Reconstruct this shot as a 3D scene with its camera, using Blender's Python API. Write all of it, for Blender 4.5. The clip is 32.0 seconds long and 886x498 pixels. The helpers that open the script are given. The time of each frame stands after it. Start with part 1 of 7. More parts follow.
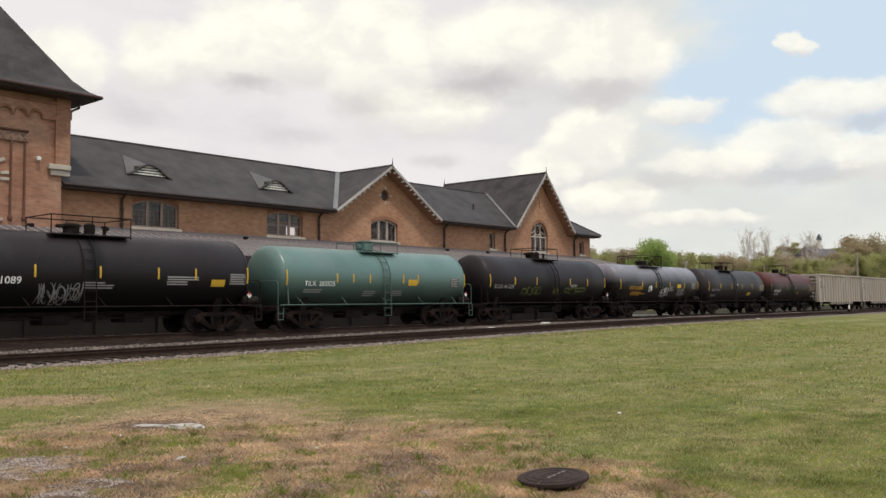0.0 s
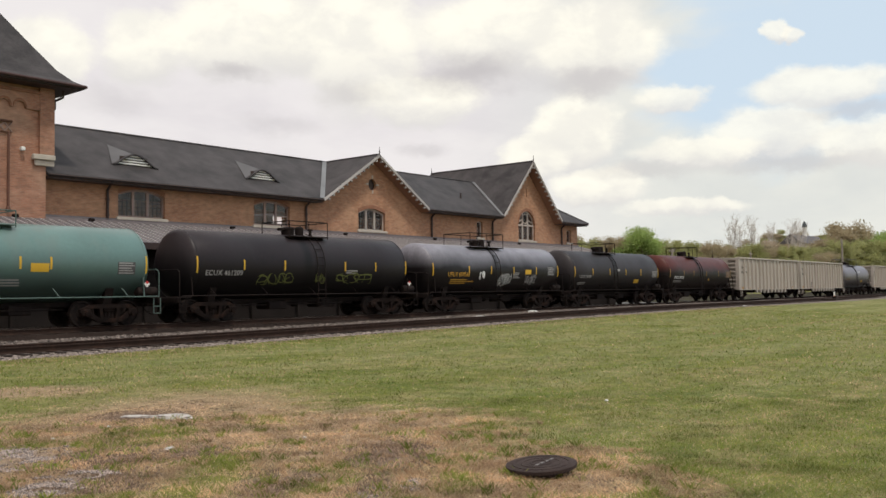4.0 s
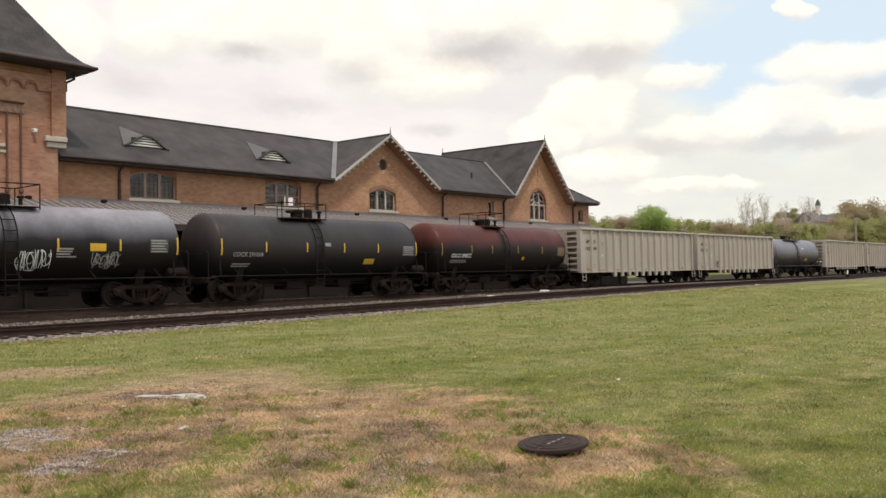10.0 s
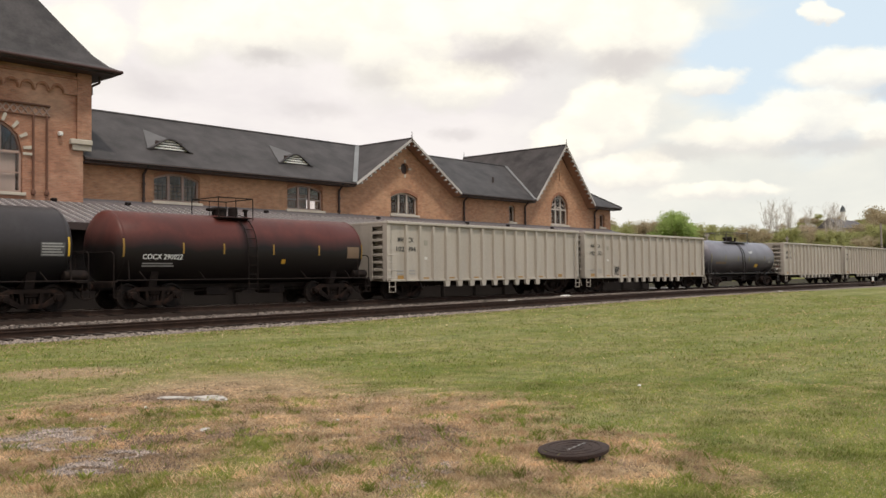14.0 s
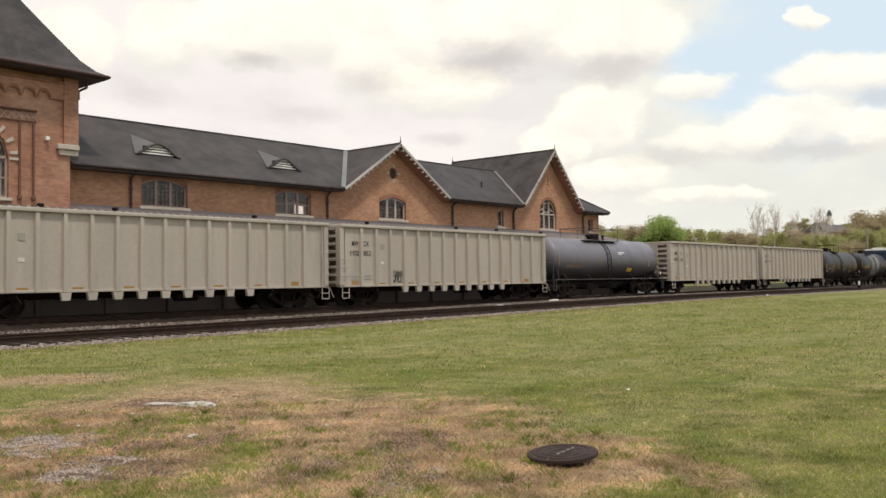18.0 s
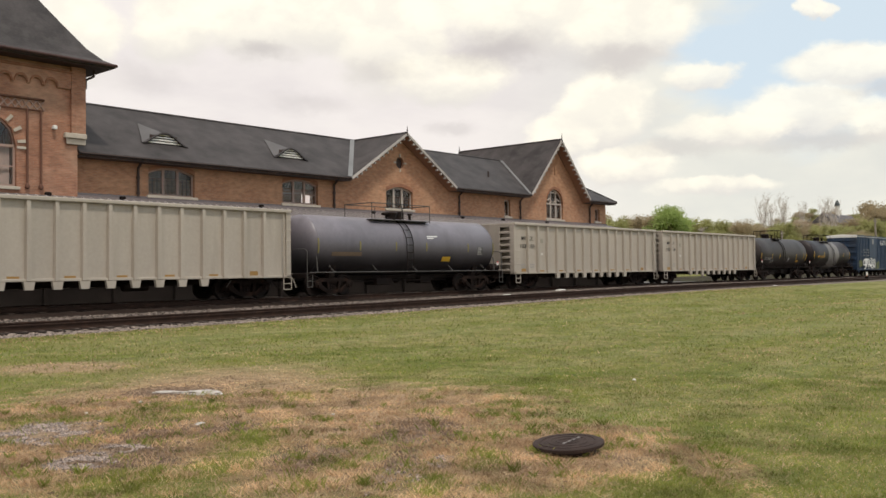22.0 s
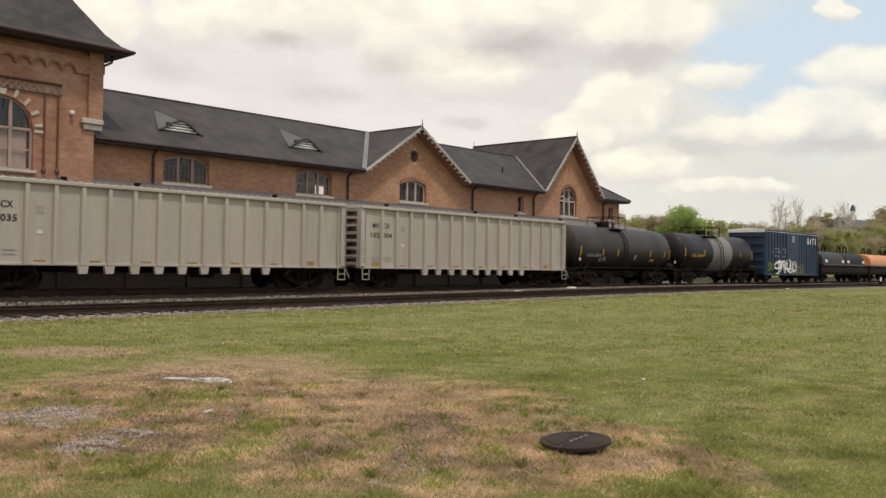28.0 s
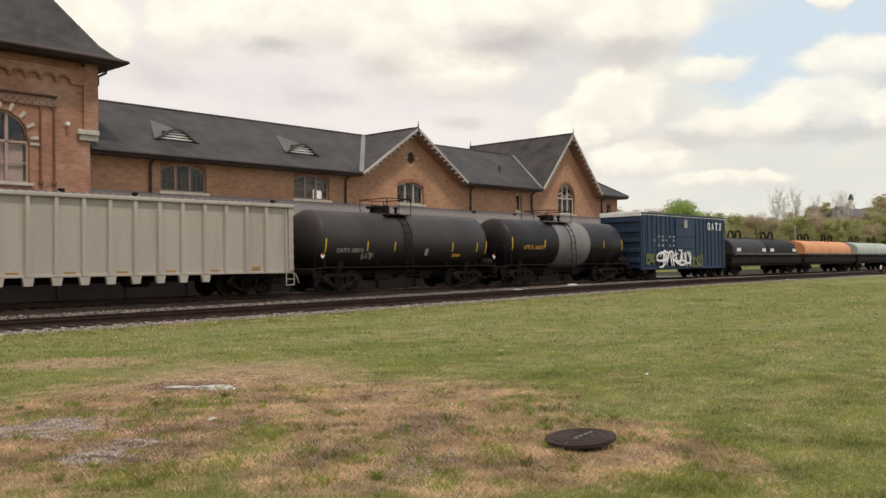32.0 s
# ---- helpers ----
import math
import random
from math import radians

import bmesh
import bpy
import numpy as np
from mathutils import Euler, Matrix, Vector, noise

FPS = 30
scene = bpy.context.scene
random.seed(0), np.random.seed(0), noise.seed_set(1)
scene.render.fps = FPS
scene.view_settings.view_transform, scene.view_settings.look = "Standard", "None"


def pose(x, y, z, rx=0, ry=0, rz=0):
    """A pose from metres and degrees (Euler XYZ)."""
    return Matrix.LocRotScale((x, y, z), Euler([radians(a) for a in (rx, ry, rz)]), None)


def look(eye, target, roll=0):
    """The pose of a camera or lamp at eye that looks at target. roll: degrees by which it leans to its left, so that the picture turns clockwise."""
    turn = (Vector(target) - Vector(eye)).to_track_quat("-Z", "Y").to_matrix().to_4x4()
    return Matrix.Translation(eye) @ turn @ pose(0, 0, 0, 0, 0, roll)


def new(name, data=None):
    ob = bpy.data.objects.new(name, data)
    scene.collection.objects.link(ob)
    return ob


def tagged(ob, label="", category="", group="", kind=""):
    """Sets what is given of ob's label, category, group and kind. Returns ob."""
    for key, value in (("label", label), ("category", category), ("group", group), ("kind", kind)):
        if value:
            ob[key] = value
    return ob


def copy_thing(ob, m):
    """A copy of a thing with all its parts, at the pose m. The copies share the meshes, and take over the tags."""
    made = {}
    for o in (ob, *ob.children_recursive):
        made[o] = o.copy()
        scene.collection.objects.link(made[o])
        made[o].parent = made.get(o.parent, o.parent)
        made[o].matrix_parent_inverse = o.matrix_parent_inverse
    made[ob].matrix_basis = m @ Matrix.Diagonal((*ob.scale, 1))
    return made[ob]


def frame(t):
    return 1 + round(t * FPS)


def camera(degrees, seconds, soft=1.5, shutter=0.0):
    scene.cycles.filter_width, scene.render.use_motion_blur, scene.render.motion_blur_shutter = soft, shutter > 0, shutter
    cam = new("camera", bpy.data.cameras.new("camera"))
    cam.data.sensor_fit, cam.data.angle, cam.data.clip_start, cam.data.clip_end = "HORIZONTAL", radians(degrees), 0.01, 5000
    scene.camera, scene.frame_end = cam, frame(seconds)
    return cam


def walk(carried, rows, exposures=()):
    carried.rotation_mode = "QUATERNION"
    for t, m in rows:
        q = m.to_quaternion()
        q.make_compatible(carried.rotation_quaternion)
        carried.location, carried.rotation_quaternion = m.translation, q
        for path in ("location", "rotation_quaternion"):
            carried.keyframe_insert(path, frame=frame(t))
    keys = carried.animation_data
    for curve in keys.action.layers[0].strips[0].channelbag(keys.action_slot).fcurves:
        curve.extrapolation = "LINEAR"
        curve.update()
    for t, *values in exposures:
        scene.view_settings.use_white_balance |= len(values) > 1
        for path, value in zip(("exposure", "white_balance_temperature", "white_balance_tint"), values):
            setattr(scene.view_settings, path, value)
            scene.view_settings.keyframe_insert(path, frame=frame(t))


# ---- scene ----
# ---- camera ----
EYE = 1.6
cam = camera(52.02, 32.0, soft=1.5)
PATH = [
    (0, -49.785, 3.447, 0.551), (0.5, -49.533, 3.565, 0.899), (1, -49.774, 3.775, 1.422), (1.5, -49.603, 3.668, 1.887),
    (2, -49.631, 3.329, 1.473), (2.5, -49.857, 2.961, 1.177), (3, -50.145, 2.675, 1.145), (3.5, -50.602, 2.643, 0.893),
    (5.5, -50.091, 3.165, 0.537), (6, -50.079, 3.206, 0.446), (6.5, -49.996, 3.289, 0.563), (7, -49.879, 3.126, 0.563),
    (7.5, -49.654, 2.771, 1.116), (8, -49.428, 2.157, 1.279), (8.5, -49.413, 1.680, 0.969), (9, -49.556, 1.486, 1.072),
    (9.5, -49.758, 1.428, 0.781), (10, -49.836, 1.482, 1.061), (10.5, -49.671, 1.508, 0.950), (11, -49.669, 1.609, 0.382),
    (11.5, -50.077, 1.816, 0.194), (12, -49.475, 1.917, 0.052), (12.5, -49.200, 1.652, 0.023), (13, -48.895, 1.636, 0.156),
    (13.5, -48.593, 1.713, 0.538), (14, -48.525, 1.763, 0.683), (14.5, -48.775, 1.854, 0.815), (15, -49.189, 1.965, 1.045),
    (15.5, -49.484, 2.127, 0.912), (17.5, -49.095, 2.138, 0.838), (18, -49.234, 2.056, 0.815), (18.5, -49.287, 2.039, 0.773),
    (19, -49.183, 2.101, 0.699), (19.5, -49.081, 2.202, 0.714), (20, -49.259, 2.239, 0.809), (20.5, -49.342, 2.258, 0.978),
    (21, -49.193, 1.948, 1.305), (21.5, -48.959, 1.617, 1.011), (22, -48.825, 1.405, 0.667), (22.5, -48.845, 1.379, 0.443),
    (23, -48.987, 0.977, 0.793), (23.5, -49.474, 0.617, 0.917), (24, -50.085, 0.651, 0.675), (24.5, -51.124, 0.556, 0.347),
    (25, -50.828, 0.517, -0.046), (25.5, -50.307, 0.879, -0.742), (26, -48.673, 0.702, -1.261), (26.5, -46.722, 0.793, -1.515),
    (28.5, -48.368, 1.128, -0.701), (29, -47.506, 1.400, -0.329), (29.5, -47.163, 1.575, 0.170), (30, -47.420, 1.712, 0.307),
    (30.5, -47.847, 1.605, 0.556), (31, -48.007, 1.347, 0.710), (31.5, -47.973, 1.164, 0.980), (32, -48.101, 1.093, 0.817),
]

EXPO = [(0, -0.13, 6600), (6, -0.12, 6700), (9, 0.02, 6850), (11, 0.06, 6850), (13, 0.02, 6850), (19, 0.02, 6900), (21, -0.05, 6900), (24, -0.06, 6900), (26, -0.14, 6950), (29, -0.14, 6950), (32, -0.1, 6950)]
walk(cam, [(t, pose(0, 0, EYE, 90 + p, r, w)) for t, w, p, r in PATH], [(t, e, k, 10) for t, e, k in EXPO])

# ---- light ----
SUN_TO = Vector((-0.13, -0.47, 1.0)).normalized()
world = bpy.data.worlds.new("sky")
scene.world = world
world.use_nodes = True


# heaped clouds and dull cloud bases: azimuth, height, half-width, half-height in radians
HEAPS = [(0.6605, 0.2791, 0.0716, 0.0373), (0.7899, 0.2702, 0.0747, 0.0529), (0.953, 0.2791, 0.1058, 0.0311), (1.0572, 0.2621, 0.0685, 0.0342), (1.1329, 0.2016, 0.0386, 0.0174),
         (1.031, 0.1717, 0.0485, 0.0299), (1.238, 0.2575, 0.0125, 0.0115), (1.253, 0.254, 0.0135, 0.0085), (1.2823, 0.2028, 0.0716, 0.0224), (1.235, 0.1599, 0.062, 0.0274), (0.471, 0.2422, 0.0436, 0.028),
         (1.0539, 0.1121, 0.0529, 0.0137), (1.1603, 0.1442, 0.0685, 0.0162), (0.7216, 0.281, 0.0373, 0.0311), (1.1417, 0.0888, 0.0685, 0.0112), (0.858, 0.2102, 0.0685, 0.0187),
         (0.9814, 0.1402, 0.0373, 0.0174), (0.5658, 0.2572, 0.0498, 0.0249), (1.3314, 0.1429, 0.056, 0.0249)]
BASES = [(0.9148, 0.2379, 0.0809, 0.0261, 1.0), (1.0443, 0.2248, 0.0685, 0.0174, 0.7), (0.6602, 0.2373, 0.0386, 0.0149, 0.8), (1.2484, 0.1281, 0.0871, 0.0112, 0.6), (0.8634, 0.1553, 0.0342, 0.0112, 0.5),
         (0.7084, 0.183, 0.056, 0.0137, 0.4), (0.7892, 0.2167, 0.056, 0.0162, 0.5), (1.1018, 0.1264, 0.0747, 0.01, 0.5), (0.5372, 0.2042, 0.056, 0.0187, 0.4), (1.3123, 0.1749, 0.0685, 0.01, 0.5)]


def build_sky():
    nt = world.node_tree
    nt.nodes.clear()
    N = nt.nodes.new
    L = nt.links.new
    out = N("ShaderNodeOutputWorld")
    bg = N("ShaderNodeBackground")
    sky = N("ShaderNodeTexSky")
    sky.sky_type = "NISHITA"
    sky.sun_disc = False
    sky.sun_elevation = math.asin(SUN_TO.z)
    sky.sun_rotation = math.atan2(SUN_TO.x, SUN_TO.y)
    sky.air_density, sky.dust_density, sky.ozone_density = 1.0, 1.5, 1.0
    geo = N("ShaderNodeTexCoord")
    sep = N("ShaderNodeSeparateXYZ")
    L(geo.outputs["Generated"], sep.inputs[0])

    def m(op, a, b=None, c=None, clamp=False):
        n = N("ShaderNodeMath")
        n.operation = op
        n.use_clamp = clamp
        for i, v in enumerate((a, b, c)):
            if v is None:
                continue
            if isinstance(v, (int, float)):
                n.inputs[i].default_value = v
            else:
                L(v, n.inputs[i])
        return n.outputs[0]
    def tex(scale, detail, rough, loc, stretch=(1.0, 1.0, 2.4), warp=0.0):
        mp = N("ShaderNodeMapping")
        mp.inputs["Location"].default_value = loc
        mp.inputs["Scale"].default_value = stretch
        L(geo.outputs["Generated"], mp.inputs[0])
        n = N("ShaderNodeTexNoise")
        n.inputs["Scale"].default_value, n.inputs["Detail"].default_value, n.inputs["Roughness"].default_value = scale, detail, rough
        n.inputs["Distortion"].default_value = warp
        L(mp.outputs[0], n.inputs["Vector"])
        return n.outputs[0]

    def ramp(src, a, b, lo=0.0, hi=1.0):
        r = N("ShaderNodeMapRange")
        r.interpolation_type = "SMOOTHSTEP"
        for i, q in zip(("From Min", "From Max", "To Min", "To Max"), (a, b, lo, hi)):
            r.inputs[i].default_value = q
        L(src, r.inputs[0])
        return r.outputs[0]

    def mixc(f, a, b):
        x = N("ShaderNodeMix")
        x.data_type = "RGBA"
        for i, q in ((0, f), (6, a), (7, b)):
            if isinstance(q, tuple):
                x.inputs[i].default_value = (*q, 1)
            elif isinstance(q, float):
                x.inputs[i].default_value = q
            else:
                L(q, x.inputs[i])
        return x.outputs[2]
    # azimuth and height of the direction, pushed about by noise for billowing edges
    az, el = m("ARCTAN2", sep.outputs[0], sep.outputs[1]), m("ARCSINE", sep.outputs[2])
    flat = N("ShaderNodeCombineXYZ")
    L(az, flat.inputs[0])
    L(m("MULTIPLY", el, 1.5), flat.inputs[1])
    push = N("ShaderNodeVectorMath")
    push.operation = "MULTIPLY_ADD"
    nz = N("ShaderNodeTexNoise")
    nz.inputs["Scale"].default_value, nz.inputs["Detail"].default_value, nz.inputs["Roughness"].default_value = 17.0, 7, 0.6
    L(flat.outputs[0], nz.inputs["Vector"])
    L(nz.outputs["Color"], push.inputs[0])
    push.inputs[1].default_value = (0.06, 0.06, 0.0)
    L(flat.outputs[0], push.inputs[2])
    moved = N("ShaderNodeSeparateXYZ")
    L(push.outputs[0], moved.inputs[0])
    u, v = m("SUBTRACT", moved.outputs[0], 0.03), m("DIVIDE", m("SUBTRACT", moved.outputs[1], 0.03), 1.5)

    def heap(u0, v0, a, b, edge):
        """A cloud's outline and the height within it, from 0 at its base to 1 at its crown."""
        dx, dy = m("DIVIDE", m("SUBTRACT", u, u0), a), m("DIVIDE", m("SUBTRACT", v, v0), b)
        far = m("SQRT", m("ADD", m("MULTIPLY", dx, dx), m("MULTIPLY", dy, dy)))
        return ramp(far, 1.2, edge), ramp(dy, -1.0, 0.15)
    # a thin white veil, open towards the valley, with heaped clouds before it
    veil_n = tex(4.2, 8, 0.52, (2.3, 0.4, 1.9), warp=0.25)
    open_sky = m("MULTIPLY", ramp(az, 1.0, 1.22), ramp(el, 0.05, 0.2))
    veil = ramp(m("SUBTRACT", veil_n, m("MULTIPLY", open_sky, 0.42)), 0.16, 0.4)
    blue = mixc(0.9, sky.outputs[0], (6.35, 7.65, 8.9))
    clear = mixc(ramp(el, 0.0, 0.2, 0.8, 0.0), blue, (6.7, 7.1, 7.0))
    soft_n = tex(5.0, 6, 0.55, (5.1, 2.2, 0.3), stretch=(1.0, 1.0, 2.2), warp=0.2)
    thin = mixc(ramp(soft_n, 0.36, 0.62), (7.5, 7.25, 7.5), (8.3, 8.05, 8.15))
    low = mixc(ramp(az, 0.85, 1.15), thin, mixc(ramp(soft_n, 0.36, 0.62), (7.0, 7.25, 7.1), (7.8, 7.95, 7.55)))
    col = mixc(veil, clear, low)
    grain = tex(16.0, 7, 0.6, (1.1, 7.2, 3.3), stretch=(1.0, 1.0, 1.6), warp=0.2)
    crown = mixc(ramp(grain, 0.35, 0.62), (8.9, 8.75, 8.1), (10.2, 10.0, 8.9))
    for u0, v0, a, b in HEAPS:
        mask, up = heap(u0, v0, a, b * (1.5 if u0 < 1.1 else 1.0), 0.72)
        col = mixc(m("MULTIPLY", mask, 0.92 if u0 < 1.1 else 0.8), col, mixc(up, (7.3, 7.2, 7.1), crown))
    for u0, v0, a, b, k in BASES:
        mask, up = heap(u0, v0, a, b, 0.1)
        col = mixc(m("MULTIPLY", mask, 0.85 * k), col, (5.4, 5.2, 5.35))
    L(col, bg.inputs[0])
    bg.inputs[1].default_value = 0.113
    L(bg.outputs[0], out.inputs[0])


build_sky()
sun = bpy.data.lights.new("sun", "SUN")
sun.energy, sun.angle, sun.color = 2.15, radians(5), (1.0, 0.95, 0.87)
sun_ob = new("sun", sun)
sun_ob.matrix_world = look(SUN_TO * 100, (0, 0, 0))

# ---- materials ----
MATS = {}


def mat(name, base, rough=0.7, metal=0.0, var=0.25, scale=(0.6, 14.0), bump=0.15, second=None, second_amt=0.5,
        second_at=(0.52, 0.66), soot_shade=None, island=0.0, per_object=0.0, streak=False, spec=0.4, coords="Object", coat=0.0, drip=None):
    """A worn surface: base colour, two scales of variation, optional second colour in patches or streaks, fine bump."""
    if name in MATS:
        return MATS[name]
    ma = bpy.data.materials.new(name)
    ma.use_nodes = True
    nt = ma.node_tree
    bsdf = nt.nodes["Principled BSDF"]
    N, L = nt.nodes.new, nt.links.new
    tc = N("ShaderNodeTexCoord")
    vec = tc.outputs[coords]
    n1, n2 = N("ShaderNodeTexNoise"), N("ShaderNodeTexNoise")
    n1.inputs["Scale"].default_value, n2.inputs["Scale"].default_value = scale
    n1.inputs["Detail"].default_value, n2.inputs["Detail"].default_value = 4, 5
    src = vec
    if streak:
        mp = N("ShaderNodeMapping")
        mp.inputs["Scale"].default_value = (1.0, 1.0, 0.12)
        L(vec, mp.inputs[0])
        src = mp.outputs[0]
    L(src, n1.inputs["Vector"])
    L(vec, n2.inputs["Vector"])
    add = N("ShaderNodeMath")
    add.operation = "MULTIPLY_ADD"
    add.inputs[1].default_value = 0.65
    L(n1.outputs[0], add.inputs[0])
    half = N("ShaderNodeMath")
    half.operation = "MULTIPLY"
    half.inputs[1].default_value = 0.35
    L(n2.outputs[0], half.inputs[0])
    L(half.outputs[0], add.inputs[2])
    mr = N("ShaderNodeMapRange")
    mr.inputs["From Min"].default_value, mr.inputs["From Max"].default_value = 0.3, 0.7
    mr.inputs["To Min"].default_value, mr.inputs["To Max"].default_value = 1 - var, 1 + var
    L(add.outputs[0], mr.inputs[0])
    fac = mr.outputs[0]
    if per_object:
        oi = N("ShaderNodeObjectInfo")
        pr = N("ShaderNodeMapRange")
        pr.inputs["To Min"].default_value, pr.inputs["To Max"].default_value = 1 - per_object, 1 + per_object
        L(oi.outputs["Random"], pr.inputs[0])
        mu = N("ShaderNodeMath")
        mu.operation = "MULTIPLY"
        L(fac, mu.inputs[0])
        L(pr.outputs[0], mu.inputs[1])
        fac = mu.outputs[0]
    if island:
        gi, pi, mi = N("ShaderNodeNewGeometry"), N("ShaderNodeMapRange"), N("ShaderNodeMath")
        pi.inputs["To Min"].default_value, pi.inputs["To Max"].default_value = 1 - island, 1 + island
        L(gi.outputs["Random Per Island"], pi.inputs[0])
        mi.operation = "MULTIPLY"
        L(fac, mi.inputs[0])
        L(pi.outputs[0], mi.inputs[1])
        fac = mi.outputs[0]
    sc = N("ShaderNodeVectorMath")
    sc.operation = "SCALE"
    sc.inputs[0].default_value = base
    L(fac, sc.inputs["Scale"])
    col = sc.outputs[0]
    if second:
        n3 = N("ShaderNodeTexNoise")
        n3.inputs["Scale"].default_value = scale[0] * 2.3
        n3.inputs["Detail"].default_value = 6
        L(src, n3.inputs["Vector"])
        r3 = N("ShaderNodeMapRange")
        r3.inputs["From Min"].default_value, r3.inputs["From Max"].default_value = second_at
        r3.inputs["To Max"].default_value = second_amt
        L(n3.outputs[0], r3.inputs[0])
        mx = N("ShaderNodeMix")
        mx.data_type = "RGBA"
        L(r3.outputs[0], mx.inputs[0])
        L(col, mx.inputs[6])
        mx.inputs[7].default_value = (*second, 1)
        col = mx.outputs[2]
    if soot_shade:
        # lower flanks darkened: belly shade painted in, plus oil stain on red, ragged edge
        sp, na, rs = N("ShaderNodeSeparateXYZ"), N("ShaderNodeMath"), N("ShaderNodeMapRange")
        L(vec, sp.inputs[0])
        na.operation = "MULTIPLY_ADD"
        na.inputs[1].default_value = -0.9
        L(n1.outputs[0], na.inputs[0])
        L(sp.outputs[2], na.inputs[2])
        rs.inputs["From Min"].default_value, rs.inputs["From Max"].default_value = soot_shade[1] - 0.45 + soot_shade[2], soot_shade[1] - 0.45 - soot_shade[2]
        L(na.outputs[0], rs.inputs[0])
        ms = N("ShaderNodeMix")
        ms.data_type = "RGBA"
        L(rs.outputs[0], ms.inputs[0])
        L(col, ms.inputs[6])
        ms.inputs[7].default_value = (*soot_shade[0], 1)
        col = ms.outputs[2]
    if drip:
        # spilt cargo run down both flanks under the filling hatch
        sx, ab, ns, rd = N("ShaderNodeSeparateXYZ"), N("ShaderNodeMath"), N("ShaderNodeMath"), N("ShaderNodeMapRange")
        L(vec, sx.inputs[0])
        ab.operation, ns.operation = "ABSOLUTE", "MULTIPLY_ADD"
        sh = N("ShaderNodeMath")
        sh.inputs[1].default_value = -drip[1]
        L(sx.outputs[0], sh.inputs[0])
        L(sh.outputs[0], ab.inputs[0])
        ns.inputs[1].default_value = 0.9
        L(n1.outputs[0], ns.inputs[0])
        L(ab.outputs[0], ns.inputs[2])
        rd.inputs["From Min"].default_value, rd.inputs["From Max"].default_value, rd.inputs["To Max"].default_value = drip[2] + 0.5, drip[2] + 0.2, drip[3]
        L(ns.outputs[0], rd.inputs[0])
        md = N("ShaderNodeMix")
        md.data_type = "RGBA"
        L(rd.outputs[0], md.inputs[0])
        L(col, md.inputs[6])
        md.inputs[7].default_value = (*drip[0], 1)
        col = md.outputs[2]
    L(col, bsdf.inputs["Base Color"])
    rr = N("ShaderNodeMapRange")
    rr.inputs["To Min"].default_value, rr.inputs["To Max"].default_value = max(0.05, rough - 0.12), min(1, rough + 0.12)
    L(n2.outputs[0], rr.inputs[0])
    L(rr.outputs[0], bsdf.inputs["Roughness"])
    bsdf.inputs["Metallic"].default_value = metal
    bsdf.inputs["Specular IOR Level"].default_value = spec
    if coat:
        bsdf.inputs["Coat Weight"].default_value, bsdf.inputs["Coat IOR"].default_value, bsdf.inputs["Coat Roughness"].default_value = coat, 1.6, 0.32
    if bump:
        bp = N("ShaderNodeBump")
        bp.inputs["Strength"].default_value = bump
        bp.inputs["Distance"].default_value = 0.02
        L(n2.outputs[0], bp.inputs["Height"])
        L(bp.outputs[0], bsdf.inputs["Normal"])
    MATS[name] = ma
    return ma


